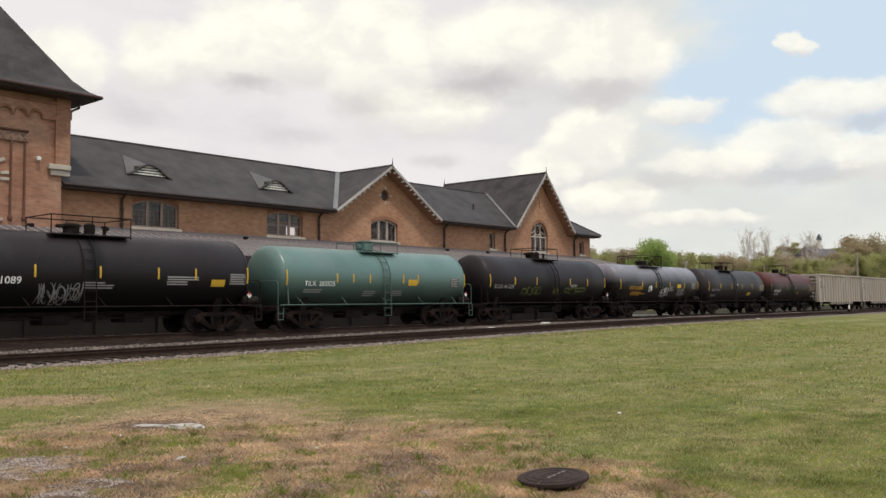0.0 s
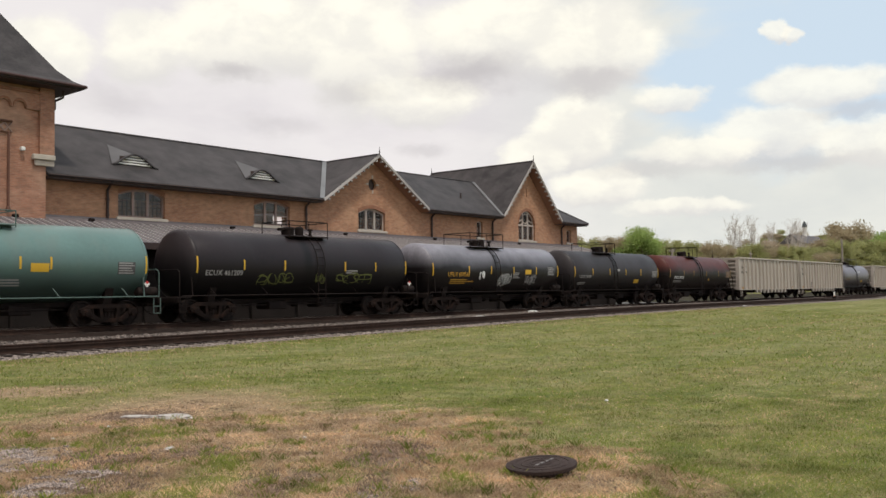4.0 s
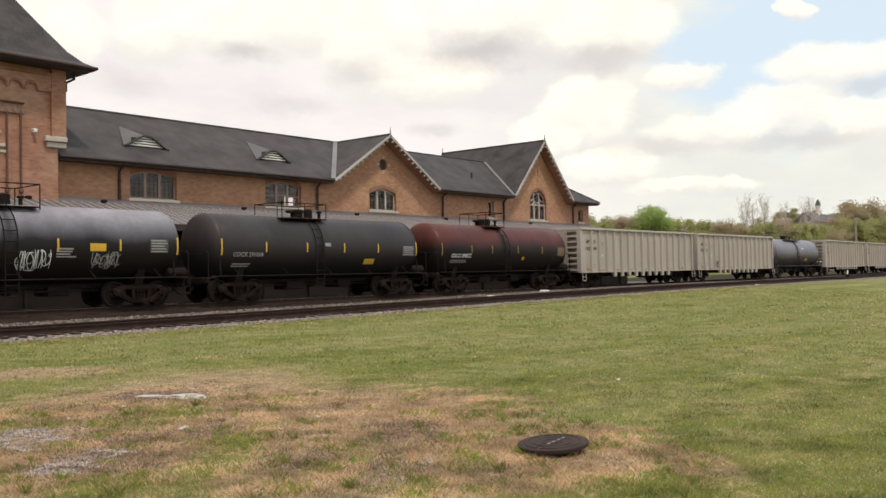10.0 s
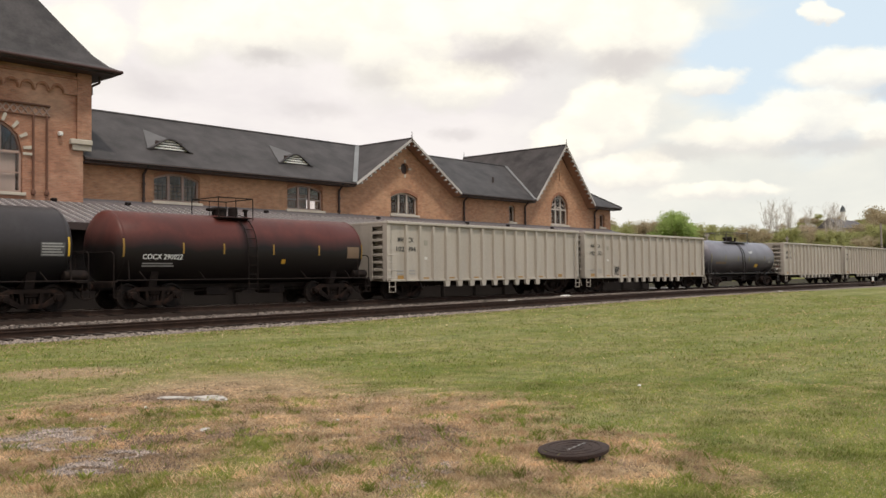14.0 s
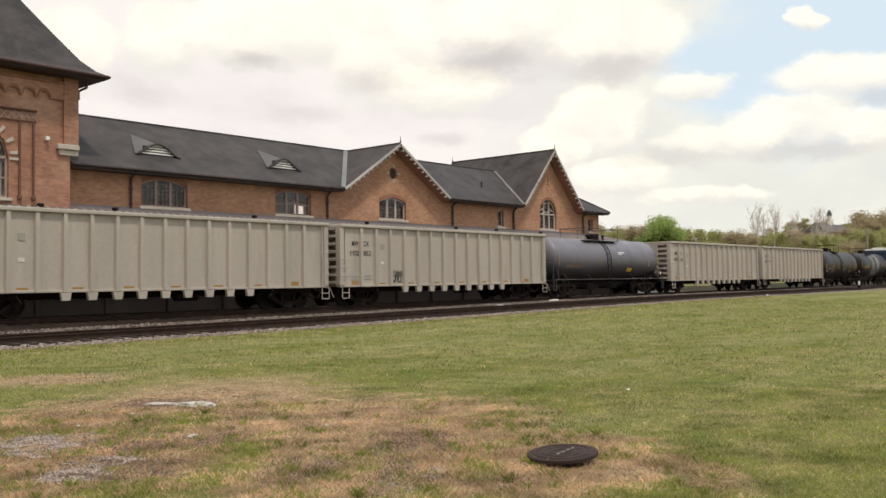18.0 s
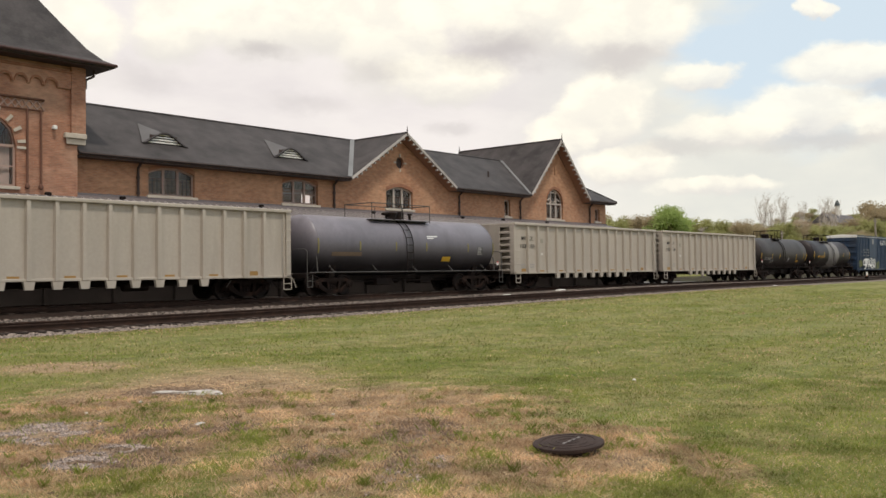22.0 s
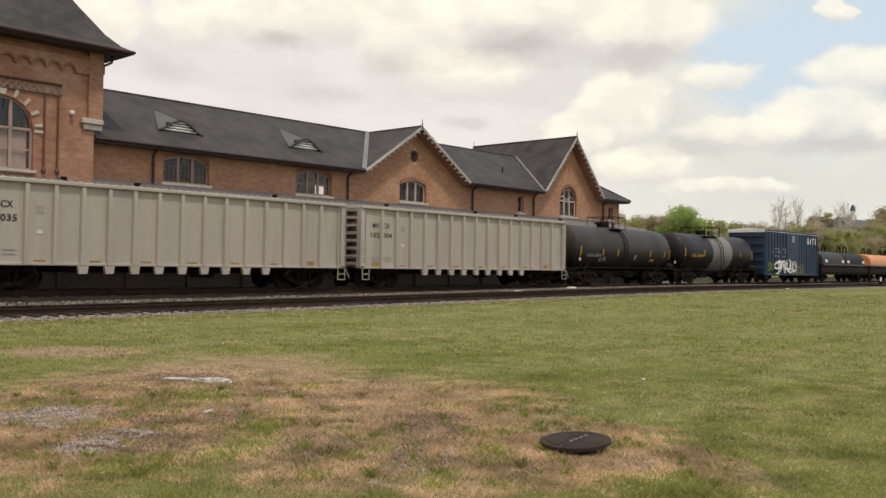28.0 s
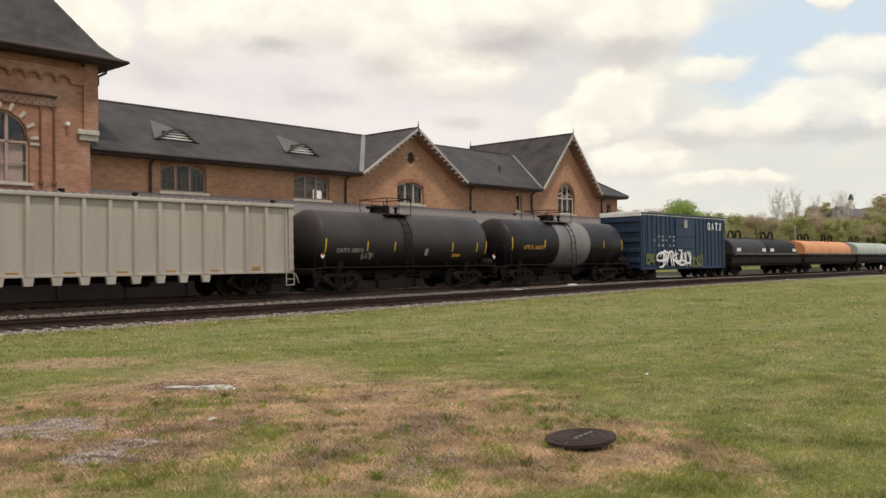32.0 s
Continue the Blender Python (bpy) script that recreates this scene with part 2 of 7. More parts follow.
def brick_mat(name, c1, c2, mortar, stain, amount=0.6):
    ma = bpy.data.materials.new(name)
    ma.use_nodes = True
    nt = ma.node_tree
    bsdf = nt.nodes["Principled BSDF"]
    N, L = nt.nodes.new, nt.links.new
    tc = N("ShaderNodeTexCoord")
    sep = N("ShaderNodeSeparateXYZ")
    L(tc.outputs["Object"], sep.inputs[0])
    ad = N("ShaderNodeMath")
    L(sep.outputs[0], ad.inputs[0])
    L(sep.outputs[1], ad.inputs[1])
    cb = N("ShaderNodeCombineXYZ")
    L(ad.outputs[0], cb.inputs[0])
    L(sep.outputs[2], cb.inputs[1])
    br = N("ShaderNodeTexBrick")
    br.inputs["Scale"].default_value = 1.0
    br.inputs["Brick Width"].default_value, br.inputs["Row Height"].default_value = 0.215, 0.075
    br.inputs["Mortar Size"].default_value = 0.006
    br.inputs["Color1"].default_value, br.inputs["Color2"].default_value = (*c1, 1), (*c2, 1)
    br.inputs["Mortar"].default_value = (*mortar, 1)
    L(cb.outputs[0], br.inputs["Vector"])
    n1 = N("ShaderNodeTexNoise")
    n1.inputs["Scale"].default_value, n1.inputs["Detail"].default_value = 0.55, 7
    L(tc.outputs["Object"], n1.inputs["Vector"])
    n2 = N("ShaderNodeTexNoise")
    n2.inputs["Scale"].default_value, n2.inputs["Detail"].default_value = 2.6, 4
    mp = N("ShaderNodeMapping")
    mp.inputs["Scale"].default_value = (1, 1, 2.2)
    L(tc.outputs["Object"], mp.inputs[0])
    L(mp.outputs[0], n2.inputs["Vector"])
    r1 = N("ShaderNodeMapRange")
    r1.inputs["From Min"].default_value, r1.inputs["From Max"].default_value = 0.45, 0.72
    r1.inputs["To Max"].default_value = amount
    L(n1.outputs[0], r1.inputs[0])
    mx = N("ShaderNodeMix")
    mx.data_type = "RGBA"
    L(r1.outputs[0], mx.inputs[0])
    L(br.outputs[0], mx.inputs[6])
    mx.inputs[7].default_value = (*stain, 1)
    r2 = N("ShaderNodeMapRange")
    r2.inputs["From Min"].default_value, r2.inputs["From Max"].default_value = 0.3, 0.7
    r2.inputs["To Min"].default_value, r2.inputs["To Max"].default_value = 0.8, 1.2
    L(n2.outputs[0], r2.inputs[0])
    sc = N("ShaderNodeVectorMath")
    sc.operation = "SCALE"
    L(mx.outputs[2], sc.inputs[0])
    L(r2.outputs[0], sc.inputs["Scale"])
    L(sc.outputs[0], bsdf.inputs["Base Color"])
    bsdf.inputs["Roughness"].default_value = 0.85
    bp = N("ShaderNodeBump")
    bp.inputs["Strength"].default_value, bp.inputs["Distance"].default_value = 0.5, 0.012
    L(br.outputs["Fac"], bp.inputs["Height"])
    bp.invert = True
    L(bp.outputs[0], bsdf.inputs["Normal"])
    MATS[name] = ma
    return ma


def glass_mat(name, tint=(0.8, 0.72, 0.68), rough=0.03, body=(0.02, 0.022, 0.025), clear=0.35):
    """Old window glass: a dull, partly clear pane with a mirror-like skin."""
    ma = bpy.data.materials.new(name)
    ma.use_nodes = True
    nt = ma.node_tree
    bsdf = nt.nodes["Principled BSDF"]
    bsdf.inputs["Base Color"].default_value = (*tint, 1)
    bsdf.inputs["Roughness"].default_value = rough
    bsdf.inputs["Transmission Weight"].default_value = 1.0
    bsdf.inputs["IOR"].default_value = 1.45
    MATS[name] = ma
    return ma


BRICK = brick_mat("brick", (0.42, 0.205, 0.112), (0.33, 0.157, 0.088), (0.36, 0.245, 0.17), (0.5, 0.295, 0.175))
BRICK_TOWER = brick_mat("tower_brick", (0.375, 0.175, 0.105), (0.285, 0.127, 0.08), (0.32, 0.215, 0.155), (0.47, 0.29, 0.2), 0.75)
SLATE = mat("slate", (0.047, 0.0405, 0.0405), 0.66, var=0.6, scale=(0.8, 9.0), bump=0.5, second=(0.08, 0.074, 0.072), second_amt=0.3, spec=0.28)
TRIM_DARK = mat("brown_trim", (0.045, 0.027, 0.023), 0.6, var=0.2)
STONE = mat("pale_stone", (0.46, 0.405, 0.34), 0.85, var=0.2, scale=(1.5, 20))
FRAME = mat("window_paint", (0.36, 0.25, 0.21), 0.6, var=0.12)
FRAME_PALE = mat("pale_window_paint", (0.44, 0.37, 0.32), 0.6, var=0.12)
WHITE = mat("white_paint", (0.72, 0.7, 0.66), 0.55, var=0.1)
LEAD = mat("grey_flashing", (0.2, 0.2, 0.2), 0.5, var=0.25, metal=0.2)
SEAM = mat("seam_metal_roof", (0.145, 0.125, 0.128), 0.55, var=0.2, metal=0.1)
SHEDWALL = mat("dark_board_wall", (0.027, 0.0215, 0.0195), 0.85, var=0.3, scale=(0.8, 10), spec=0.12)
GLASS = glass_mat("glass")
DARKIN = mat("dark_interior", (0.12, 0.1, 0.09), 0.9, var=0.2)
RUST = mat("rail_rust", (0.036, 0.022, 0.017), 0.8, var=0.3, scale=(2, 30), second=(0.065, 0.036, 0.025), second_amt=0.6, spec=0.12)
RAILTOP = mat("rail_head_steel", (0.42, 0.38, 0.35), 0.4, metal=0.8, var=0.2)
TIE = mat("tie_wood", (0.04, 0.03, 0.025), 0.9, var=0.4, scale=(2, 18), per_object=0.3, spec=0.12)
# tank paints: light on the crown and shade below are painted into the colour
BLACK = mat("tank_black", (0.0235, 0.017, 0.0185), 0.45, var=0.35, scale=(0.5, 7), streak=True, second=(0.028, 0.024, 0.025), second_amt=0.5, bump=0.02, spec=0.22, drip=((0.006, 0.005, 0.005), -0.25, 0.35, 0.8), soot_shade=((0.007, 0.006, 0.0065), 2.3, 0.6))
# base lightened for the sky's reflection on the upper half
BLACK3 = mat("tank_sheen_black", (0.04, 0.033, 0.032), 0.5, var=0.35, scale=(0.5, 7), streak=True, second=(0.055, 0.045, 0.042), second_amt=0.5, bump=0.02, spec=0.25, drip=((0.015, 0.012, 0.011), -0.35, 0.35, 0.7), soot_shade=((0.012, 0.0095, 0.009), 1.85, 0.6))
# grey crown is sky sheen painted over a black tank
BLACK2 = mat("tank_black_glossy", (0.22, 0.21, 0.235), 0.42, var=0.3, scale=(0.5, 7), streak=True, second=(0.13, 0.12, 0.135), second_amt=0.4, bump=0.02, spec=0.32, drip=((0.012, 0.011, 0.011), -0.35, 0.3, 0.8), soot_shade=((0.009, 0.0066, 0.0068), 2.72, 0.45))
TEAL = mat("tank_teal", (0.1, 0.178, 0.16), 0.4, var=0.2, scale=(0.5, 7), streak=True, second=(0.13, 0.18, 0.16), second_amt=0.6, bump=0.02, spec=0.5, coat=0.2, drip=((0.04, 0.05, 0.04), 0.1, 0.25, 0.55), soot_shade=((0.034, 0.06, 0.052), 1.95, 0.7))
# red tank: real oil stain on the belly, deepened by painted shade
REDB = mat("tank_oxide_red", (0.09, 0.0255, 0.02), 0.45, var=0.22, scale=(0.5, 7), streak=True, second=(0.03, 0.015, 0.013), second_amt=0.3, bump=0.03, spec=0.2, drip=((0.012, 0.008, 0.008), -0.4, 0.4, 0.75), soot_shade=((0.012, 0.009, 0.0085), 2.5, 0.3))
GREY = mat("tank_grey", (0.17, 0.157, 0.18), 0.42, var=0.2, scale=(0.5, 7), streak=True, second=(0.12, 0.11, 0.125), second_amt=0.5, bump=0.02, spec=0.4, drip=((0.03, 0.028, 0.03), -0.25, 0.3, 0.6), soot_shade=((0.022, 0.02, 0.023), 2.15, 0.75))
CREAM = mat("gondola_grey_cream", (0.40, 0.354, 0.303), 0.6, var=0.12, scale=(0.6, 9), streak=True, second=(0.315, 0.28, 0.235), second_amt=0.6, bump=0.05)
BLUE = mat("boxcar_blue", (0.014, 0.034, 0.072), 0.55, var=0.25, scale=(0.6, 9), streak=True, second=(0.04, 0.047, 0.06), second_amt=0.5, bump=0.05)
ORANGE = mat("hood_orange", (0.6, 0.265, 0.115), 0.6, var=0.2, scale=(0.6, 9), streak=True, second=(0.45, 0.15, 0.06), second_amt=0.6, bump=0.05)
PALEGREEN = mat("hood_pale_grey_green", (0.36, 0.39, 0.34), 0.6, var=0.15, scale=(0.6, 9), streak=True, second=(0.25, 0.26, 0.22), second_amt=0.6, bump=0.05)
IRON = mat("dark_iron", (0.015, 0.0105, 0.0095), 0.75, var=0.35, scale=(1.5, 16), second=(0.035, 0.023, 0.018), second_amt=0.5, spec=0.12)
BOGIE = mat("bogie_rust", (0.012, 0.0075, 0.0062), 0.85, var=0.35, scale=(1.5, 16), second=(0.055, 0.027, 0.018), second_amt=0.5, spec=0.12)
YELLOW = mat("reflective_yellow", (0.6, 0.36, 0.032), 0.5, var=0.1, bump=0)
PAINTW = mat("stencil_white", (0.72, 0.72, 0.7), 0.6, var=0.15, bump=0)
PAINTK = mat("stencil_black", (0.03, 0.03, 0.03), 0.6, var=0.1, bump=0)
PAINTY = mat("stencil_amber", (0.5, 0.27, 0.03), 0.6, var=0.15, bump=0)
PAINTGREEN = mat("spray_olive", (0.12, 0.13, 0.035), 0.7, var=0.3, bump=0)
STEEL = mat("handrail_steel", (0.075, 0.07, 0.066), 0.55, metal=0.2, var=0.2)
TEALRAIL = mat("handrail_teal", (0.075, 0.115, 0.1), 0.6, var=0.2)
BARK = mat("bark", (0.13, 0.105, 0.085), 0.95, var=0.3, scale=(1, 8))
CASTIRON = mat("cast_iron", (0.038, 0.0245, 0.021), 0.75, var=0.4, scale=(5, 50), second=(0.05, 0.034, 0.028), second_amt=0.6, bump=0.4, spec=0.2)
ROCKWHITE = mat("pale_limestone", (0.62, 0.6, 0.56), 0.9, var=0.2, scale=(4, 30))


# ---- mesh kit ----
class Geo:
    """Collects the vertices and faces of one mesh."""

    def __init__(self):
        self.v, self.f = [], []

    def add(self, verts, faces):
        o = len(self.v)
        self.v += [tuple(p) for p in verts]
        self.f += [tuple(i + o for i in q) for q in faces]
        return self

    def box(self, x0, x1, y0, y1, z0, z1, m=None):
        p = [(x0, y0, z0), (x1, y0, z0), (x1, y1, z0), (x0, y1, z0), (x0, y0, z1), (x1, y0, z1), (x1, y1, z1), (x0, y1, z1)]
        if m is not None:
            p = [m @ Vector(q) for q in p]
        return self.add(p, [(3, 2, 1, 0), (4, 5, 6, 7), (0, 1, 5, 4), (1, 2, 6, 5), (2, 3, 7, 6), (3, 0, 4, 7)])

    def bbox(self, x0, x1, y0, y1, z0, z1, b=0.02, m=None):
        """A box with chamfered edges."""
        b = min(b, (x1 - x0) * 0.45, (y1 - y0) * 0.45, (z1 - z0) * 0.45)
        P = []
        for z, k in ((z0, 1), (z0 + b, 0), (z1 - b, 0), (z1, 1)):
            a, c = (x0 + b * k, x1 - b * k), (y0 + b * k, y1 - b * k)
            e = b * 0.7
            P += [(a[0] + e, c[0], z), (a[1] - e, c[0], z), (a[1], c[0] + e, z), (a[1], c[1] - e, z),
                  (a[1] - e, c[1], z), (a[0] + e, c[1], z), (a[0], c[1] - e, z), (a[0], c[0] + e, z)]
        if m is not None:
            P = [m @ Vector(q) for q in P]
        F = [tuple(range(7, -1, -1)), tuple(range(24, 32))]
        for r in range(3):
            for i in range(8):
                j = (i + 1) % 8
                F.append((r * 8 + i, r * 8 + j, r * 8 + 8 + j, r * 8 + 8 + i))
        return self.add(P, F)

    def tube(self, a, b, r, n=8, r2=None, caps=True):
        a, b = Vector(a), Vector(b)
        d = (b - a).normalized()
        u = d.orthogonal().normalized()
        w = d.cross(u)
        r2 = r if r2 is None else r2
        P = []
        for c, q in ((a, r), (b, r2)):
            for i in range(n):
                t = 2 * math.pi * i / n
                P.append(c + (u * math.cos(t) + w * math.sin(t)) * q)
        F = [(i, (i + 1) % n, n + (i + 1) % n, n + i) for i in range(n)]
        if caps:
            F += [tuple(range(n - 1, -1, -1)), tuple(range(n, 2 * n))]
        return self.add(P, F)

    def path(self, pts, r, n=6):
        for a, b in zip(pts, pts[1:]):
            self.tube(a, b, r, n)
        return self

    def lathe(self, prof, axis="z", n=24, c=(0, 0, 0), start=0.0, sweep=2 * math.pi):
        """Turns a profile of (along, radius) round an axis through c."""
        P, full = [], sweep > 6.28
        m = n if full else n + 1
        for h, r in prof:
            for i in range(m):
                t = start + sweep * i / n
                k, s = r * math.cos(t), r * math.sin(t)
                q = {"z": (k, s, h), "x": (h, k, s), "y": (s, h, k)}[axis]
                P.append((q[0] + c[0], q[1] + c[1], q[2] + c[2]))
        F = []
        for j in range(len(prof) - 1):
            for i in range(n):
                i2 = (i + 1) % m if full else i + 1
                F.append((j * m + i, j * m + i2, (j + 1) * m + i2, (j + 1) * m + i))
        return self.add(P, F)

    def extrude(self, poly, d0, d1, axis="y"):
        """A flat outline pushed along an axis; poly in the other two axes (x, z for y; y, z for x; x, y for z)."""
        n = len(poly)
        P = []
        for d in (d0, d1):
            for a, b in poly:
                P.append({"y": (a, d, b), "x": (d, a, b), "z": (a, b, d)}[axis])
        F = [(i, (i + 1) % n, n + (i + 1) % n, n + i) for i in range(n)] + [tuple(range(n - 1, -1, -1)), tuple(range(n, 2 * n))]
        return self.add(P, F)

    def mesh(self, name, smooth=False, weld=0.0):
        me = bpy.data.meshes.new(name)
        me.from_pydata([tuple(p) for p in self.v], [], self.f)
        bm = bmesh.new()
        bm.from_mesh(me)
        if weld:
            bmesh.ops.remove_doubles(bm, verts=bm.verts, dist=weld)
        bmesh.ops.recalc_face_normals(bm, faces=bm.faces)
        bm.to_mesh(me)
        bm.free()
        if smooth:
            me.polygons.foreach_set("use_smooth", [True] * len(me.polygons))
            me.set_sharp_from_angle(angle=radians(38))
        me.update()
        return me


def part(name, geo, material, parent=None, label="", smooth=False, kind="", loc=None):
    """One mesh object, under a thing or a part."""
    me = geo if isinstance(geo, bpy.types.Mesh) else geo.mesh(name, smooth)
    if material is not None and not me.materials:
        me.materials.append(material)
    ob = new(name, me)
    if parent is not None:
        ob.parent = parent
    if loc is not None:
        ob.location = loc
    return tagged(ob, label, kind=kind)


def thing(name, label, category, loc=(0, 0, 0), group="", kind=""):
    ob = new(name)
    ob.empty_display_size = 0.3
    ob.location = loc
    return tagged(ob, label, category, group, kind)


def lettering(text, size, material, parent, m, name="lettering", width=None, bold=0.012):
    """Flat letters of the built-in font, turned into a mesh."""
    cu = bpy.data.curves.new(name, "FONT")
    cu.body, cu.size, cu.align_x, cu.align_y = text, size, "CENTER", "CENTER"
    cu.offset = bold
    cu.resolution_u = 2
    ob = bpy.data.objects.new(name, cu)
    me = bpy.data.meshes.new_from_object(ob)
    bpy.data.objects.remove(ob)
    bpy.data.curves.remove(cu)
    if width:
        xs = [p.co.x for p in me.vertices]
        k = width / (max(xs) - min(xs))
        for p in me.vertices:
            p.co.x *= k
    me.transform(m)
    return part(name, me, material, parent)


# ---- ground ----
def sstep(a, b, x):
    t = min(1.0, max(0.0, (x - a) / (b - a)))
    return t * t * (3 - 2 * t)


def near_head(x):
    """Rail-head height of the empty siding, which climbs to join the main line."""
    return 0.25 + 0.28 * sstep(6, 58, x)


TRAIN_Y, TRAIN_Z = 31.1, 0.57
NEAR_Y = 25.9
CURVE_X, CURVE_K = 60.0, 0.00037


def curve_y(x):
    return CURVE_K * max(0.0, x - CURVE_X) ** 2 if x < 400 else CURVE_K * 340 ** 2 + (x - 400) * 2 * CURVE_K * 340


def near_y(x):
    """The siding keeps its distance, then closes on the main line at a far switch."""
    return NEAR_Y + curve_y(x) + 1.4 * sstep(40, 120, x)


def ground_z(x, y):
    yb = y - curve_y(x)
    edge = near_head(x) - 0.245
    z = edge * sstep(13, 23.6, yb) + 0.05 * noise.noise(Vector((x * 0.15, y * 0.15, 0))) * (1 - sstep(18, 23, yb))
    if yb > 23:
        z = edge + (0.30 - edge) * sstep(30, 34, yb) - 0.25 * sstep(23.5, 24.1, yb) * (1 - sstep(33, 34, yb))
    if yb > 60 and x > 60:
        z += 26.0 * sstep(90, 210, y) * sstep(380, 560, x) * (1 - sstep(185, 240, y))
    return z


def build_ground():
    xs = sorted(set([-3000, -1200, -500, -200, -90, -40, -20, -10] + [-6 + 0.5 * i for i in range(92)] + [42 + 3 * i for i in range(40)]
                    + [170 + 15 * i for i in range(40)] + [900, 1300, 2000, 3500]))
    ys = sorted(set([-3000, -800, -200, -60, -20] + [-8 + 0.5 * i for i in range(92)] + [40 + 4 * i for i in range(30)]
                    + [170, 190, 220, 260, 320, 400, 600, 1000, 2000, 3500]))
    P = [(x, y, ground_z(x, y)) for y in ys for x in xs]
    n = len(xs)
    F = [(j * n + i, j * n + i + 1, (j + 1) * n + i + 1, (j + 1) * n + i) for j in range(len(ys) - 1) for i in range(n - 1)]
    me = bpy.data.meshes.new("ground")
    me.from_pydata(P, [], F)
    me.polygons.foreach_set("use_smooth", [True] * len(F))
    me.materials.append(ground_mat())
    return tagged(new("ground", me), "mown grass field with dry straw patches and bare gravel", "ground", kind="structure")


# worn places: centre x, y, half-length, half-width, turn, strength
DRY = [(5.78, 9.69, 2.2, 5.02, -0.96, 1.0), (7.37, 7.63, 2.06, 2.6, -0.98, 1.0), (7.0, 4.49, 0.93, 1.47, -0.96, 1.0), (5.85, 4.71, 0.84, 1.16, -0.95, 1.0), (7.46, 15.27, 1.42, 1.02, -1.03, 0.8), (6.95, 3.35, 0.51, 0.77, -0.96, 0.5), (4.70, 5.48, 0.75, 0.9, -0.96, 0.9), (5.03, 4.52, 0.5, 0.6, -0.96, 0.8)]
BARE = [(4.21, 9.17, 0.6, 0.85, -0.96, 1.0), (3.92, 7.45, 0.32, 0.7, -0.96, 0.9), (5.02, 4.91, 0.22, 0.61, -0.95, 0.5), (5.72, 5.04, 0.14, 0.34, -0.93, 0.5)]
SOIL = [(4.79, 8.37, 0.7, 0.77, -0.97, 1.0), (4.1, 7.2, 0.57, 0.69, -0.95, 1.0), (5.12, 6.08, 0.39, 0.71, -0.95, 1.0), (6.68, 6.21, 0.5, 1.06, -0.97, 1.0), (5.42, 5.27, 0.21, 0.65, -0.96, 1.0), (5.62, 7.88, 0.39, 0.49, -0.98, 1.0), (6.96, 11.11, 0.65, 0.57, -1.0, 0.9)]
GREEN = [(5.95, 9.46, 0.63, 1.13, -0.98, 1.0), (5.4, 7.2, 0.35, 0.61, -0.96, 1.0), (5.05, 5.61, 0.14, 0.33, -0.96, 1.0), (5.08, 4.58, 0.24, 0.46, -0.94, 1.0), (4.71, 9.91, 0.62, 0.55, -0.97, 1.0), (4.27, 6.25, 0.28, 0.7, -0.95, 0.8), (3.58, 6.38, 0.46, 0.52, -0.94, 1.0), (6.12, 3.11, 0.61, 0.59, -0.94, 1.0), (8.5, 6.54, 0.23, 0.66, -1.0, 1.0), (5.96, 4.77, 0.23, 0.6, -0.95, 0.8), (6.04, 5.98, 0.16, 0.27, -0.98, 0.8), (5.16, 6.56, 0.13, 0.26, -0.95, 0.8), (5.4, 4.12, 0.21, 0.33, -0.96, 0.8), (6.76, 12.4, 0.17, 0.29, -0.99, 0.9)]


def patch(spots, x, y):
    k = 0.0
    for cx, cy, a, b, w, s in spots:
        dx, dy = x - cx, y - cy
        u = (dx * math.cos(w) + dy * math.sin(w)) / a
        v = (-dx * math.sin(w) + dy * math.cos(w)) / b
        d = math.sqrt(u * u + v * v) + 0.5 * noise.noise(Vector((x * 2.6, y * 2.6, 3.0)))
        k = max(k, s * (1 - sstep(0.55, 1.25, d)))
    return k


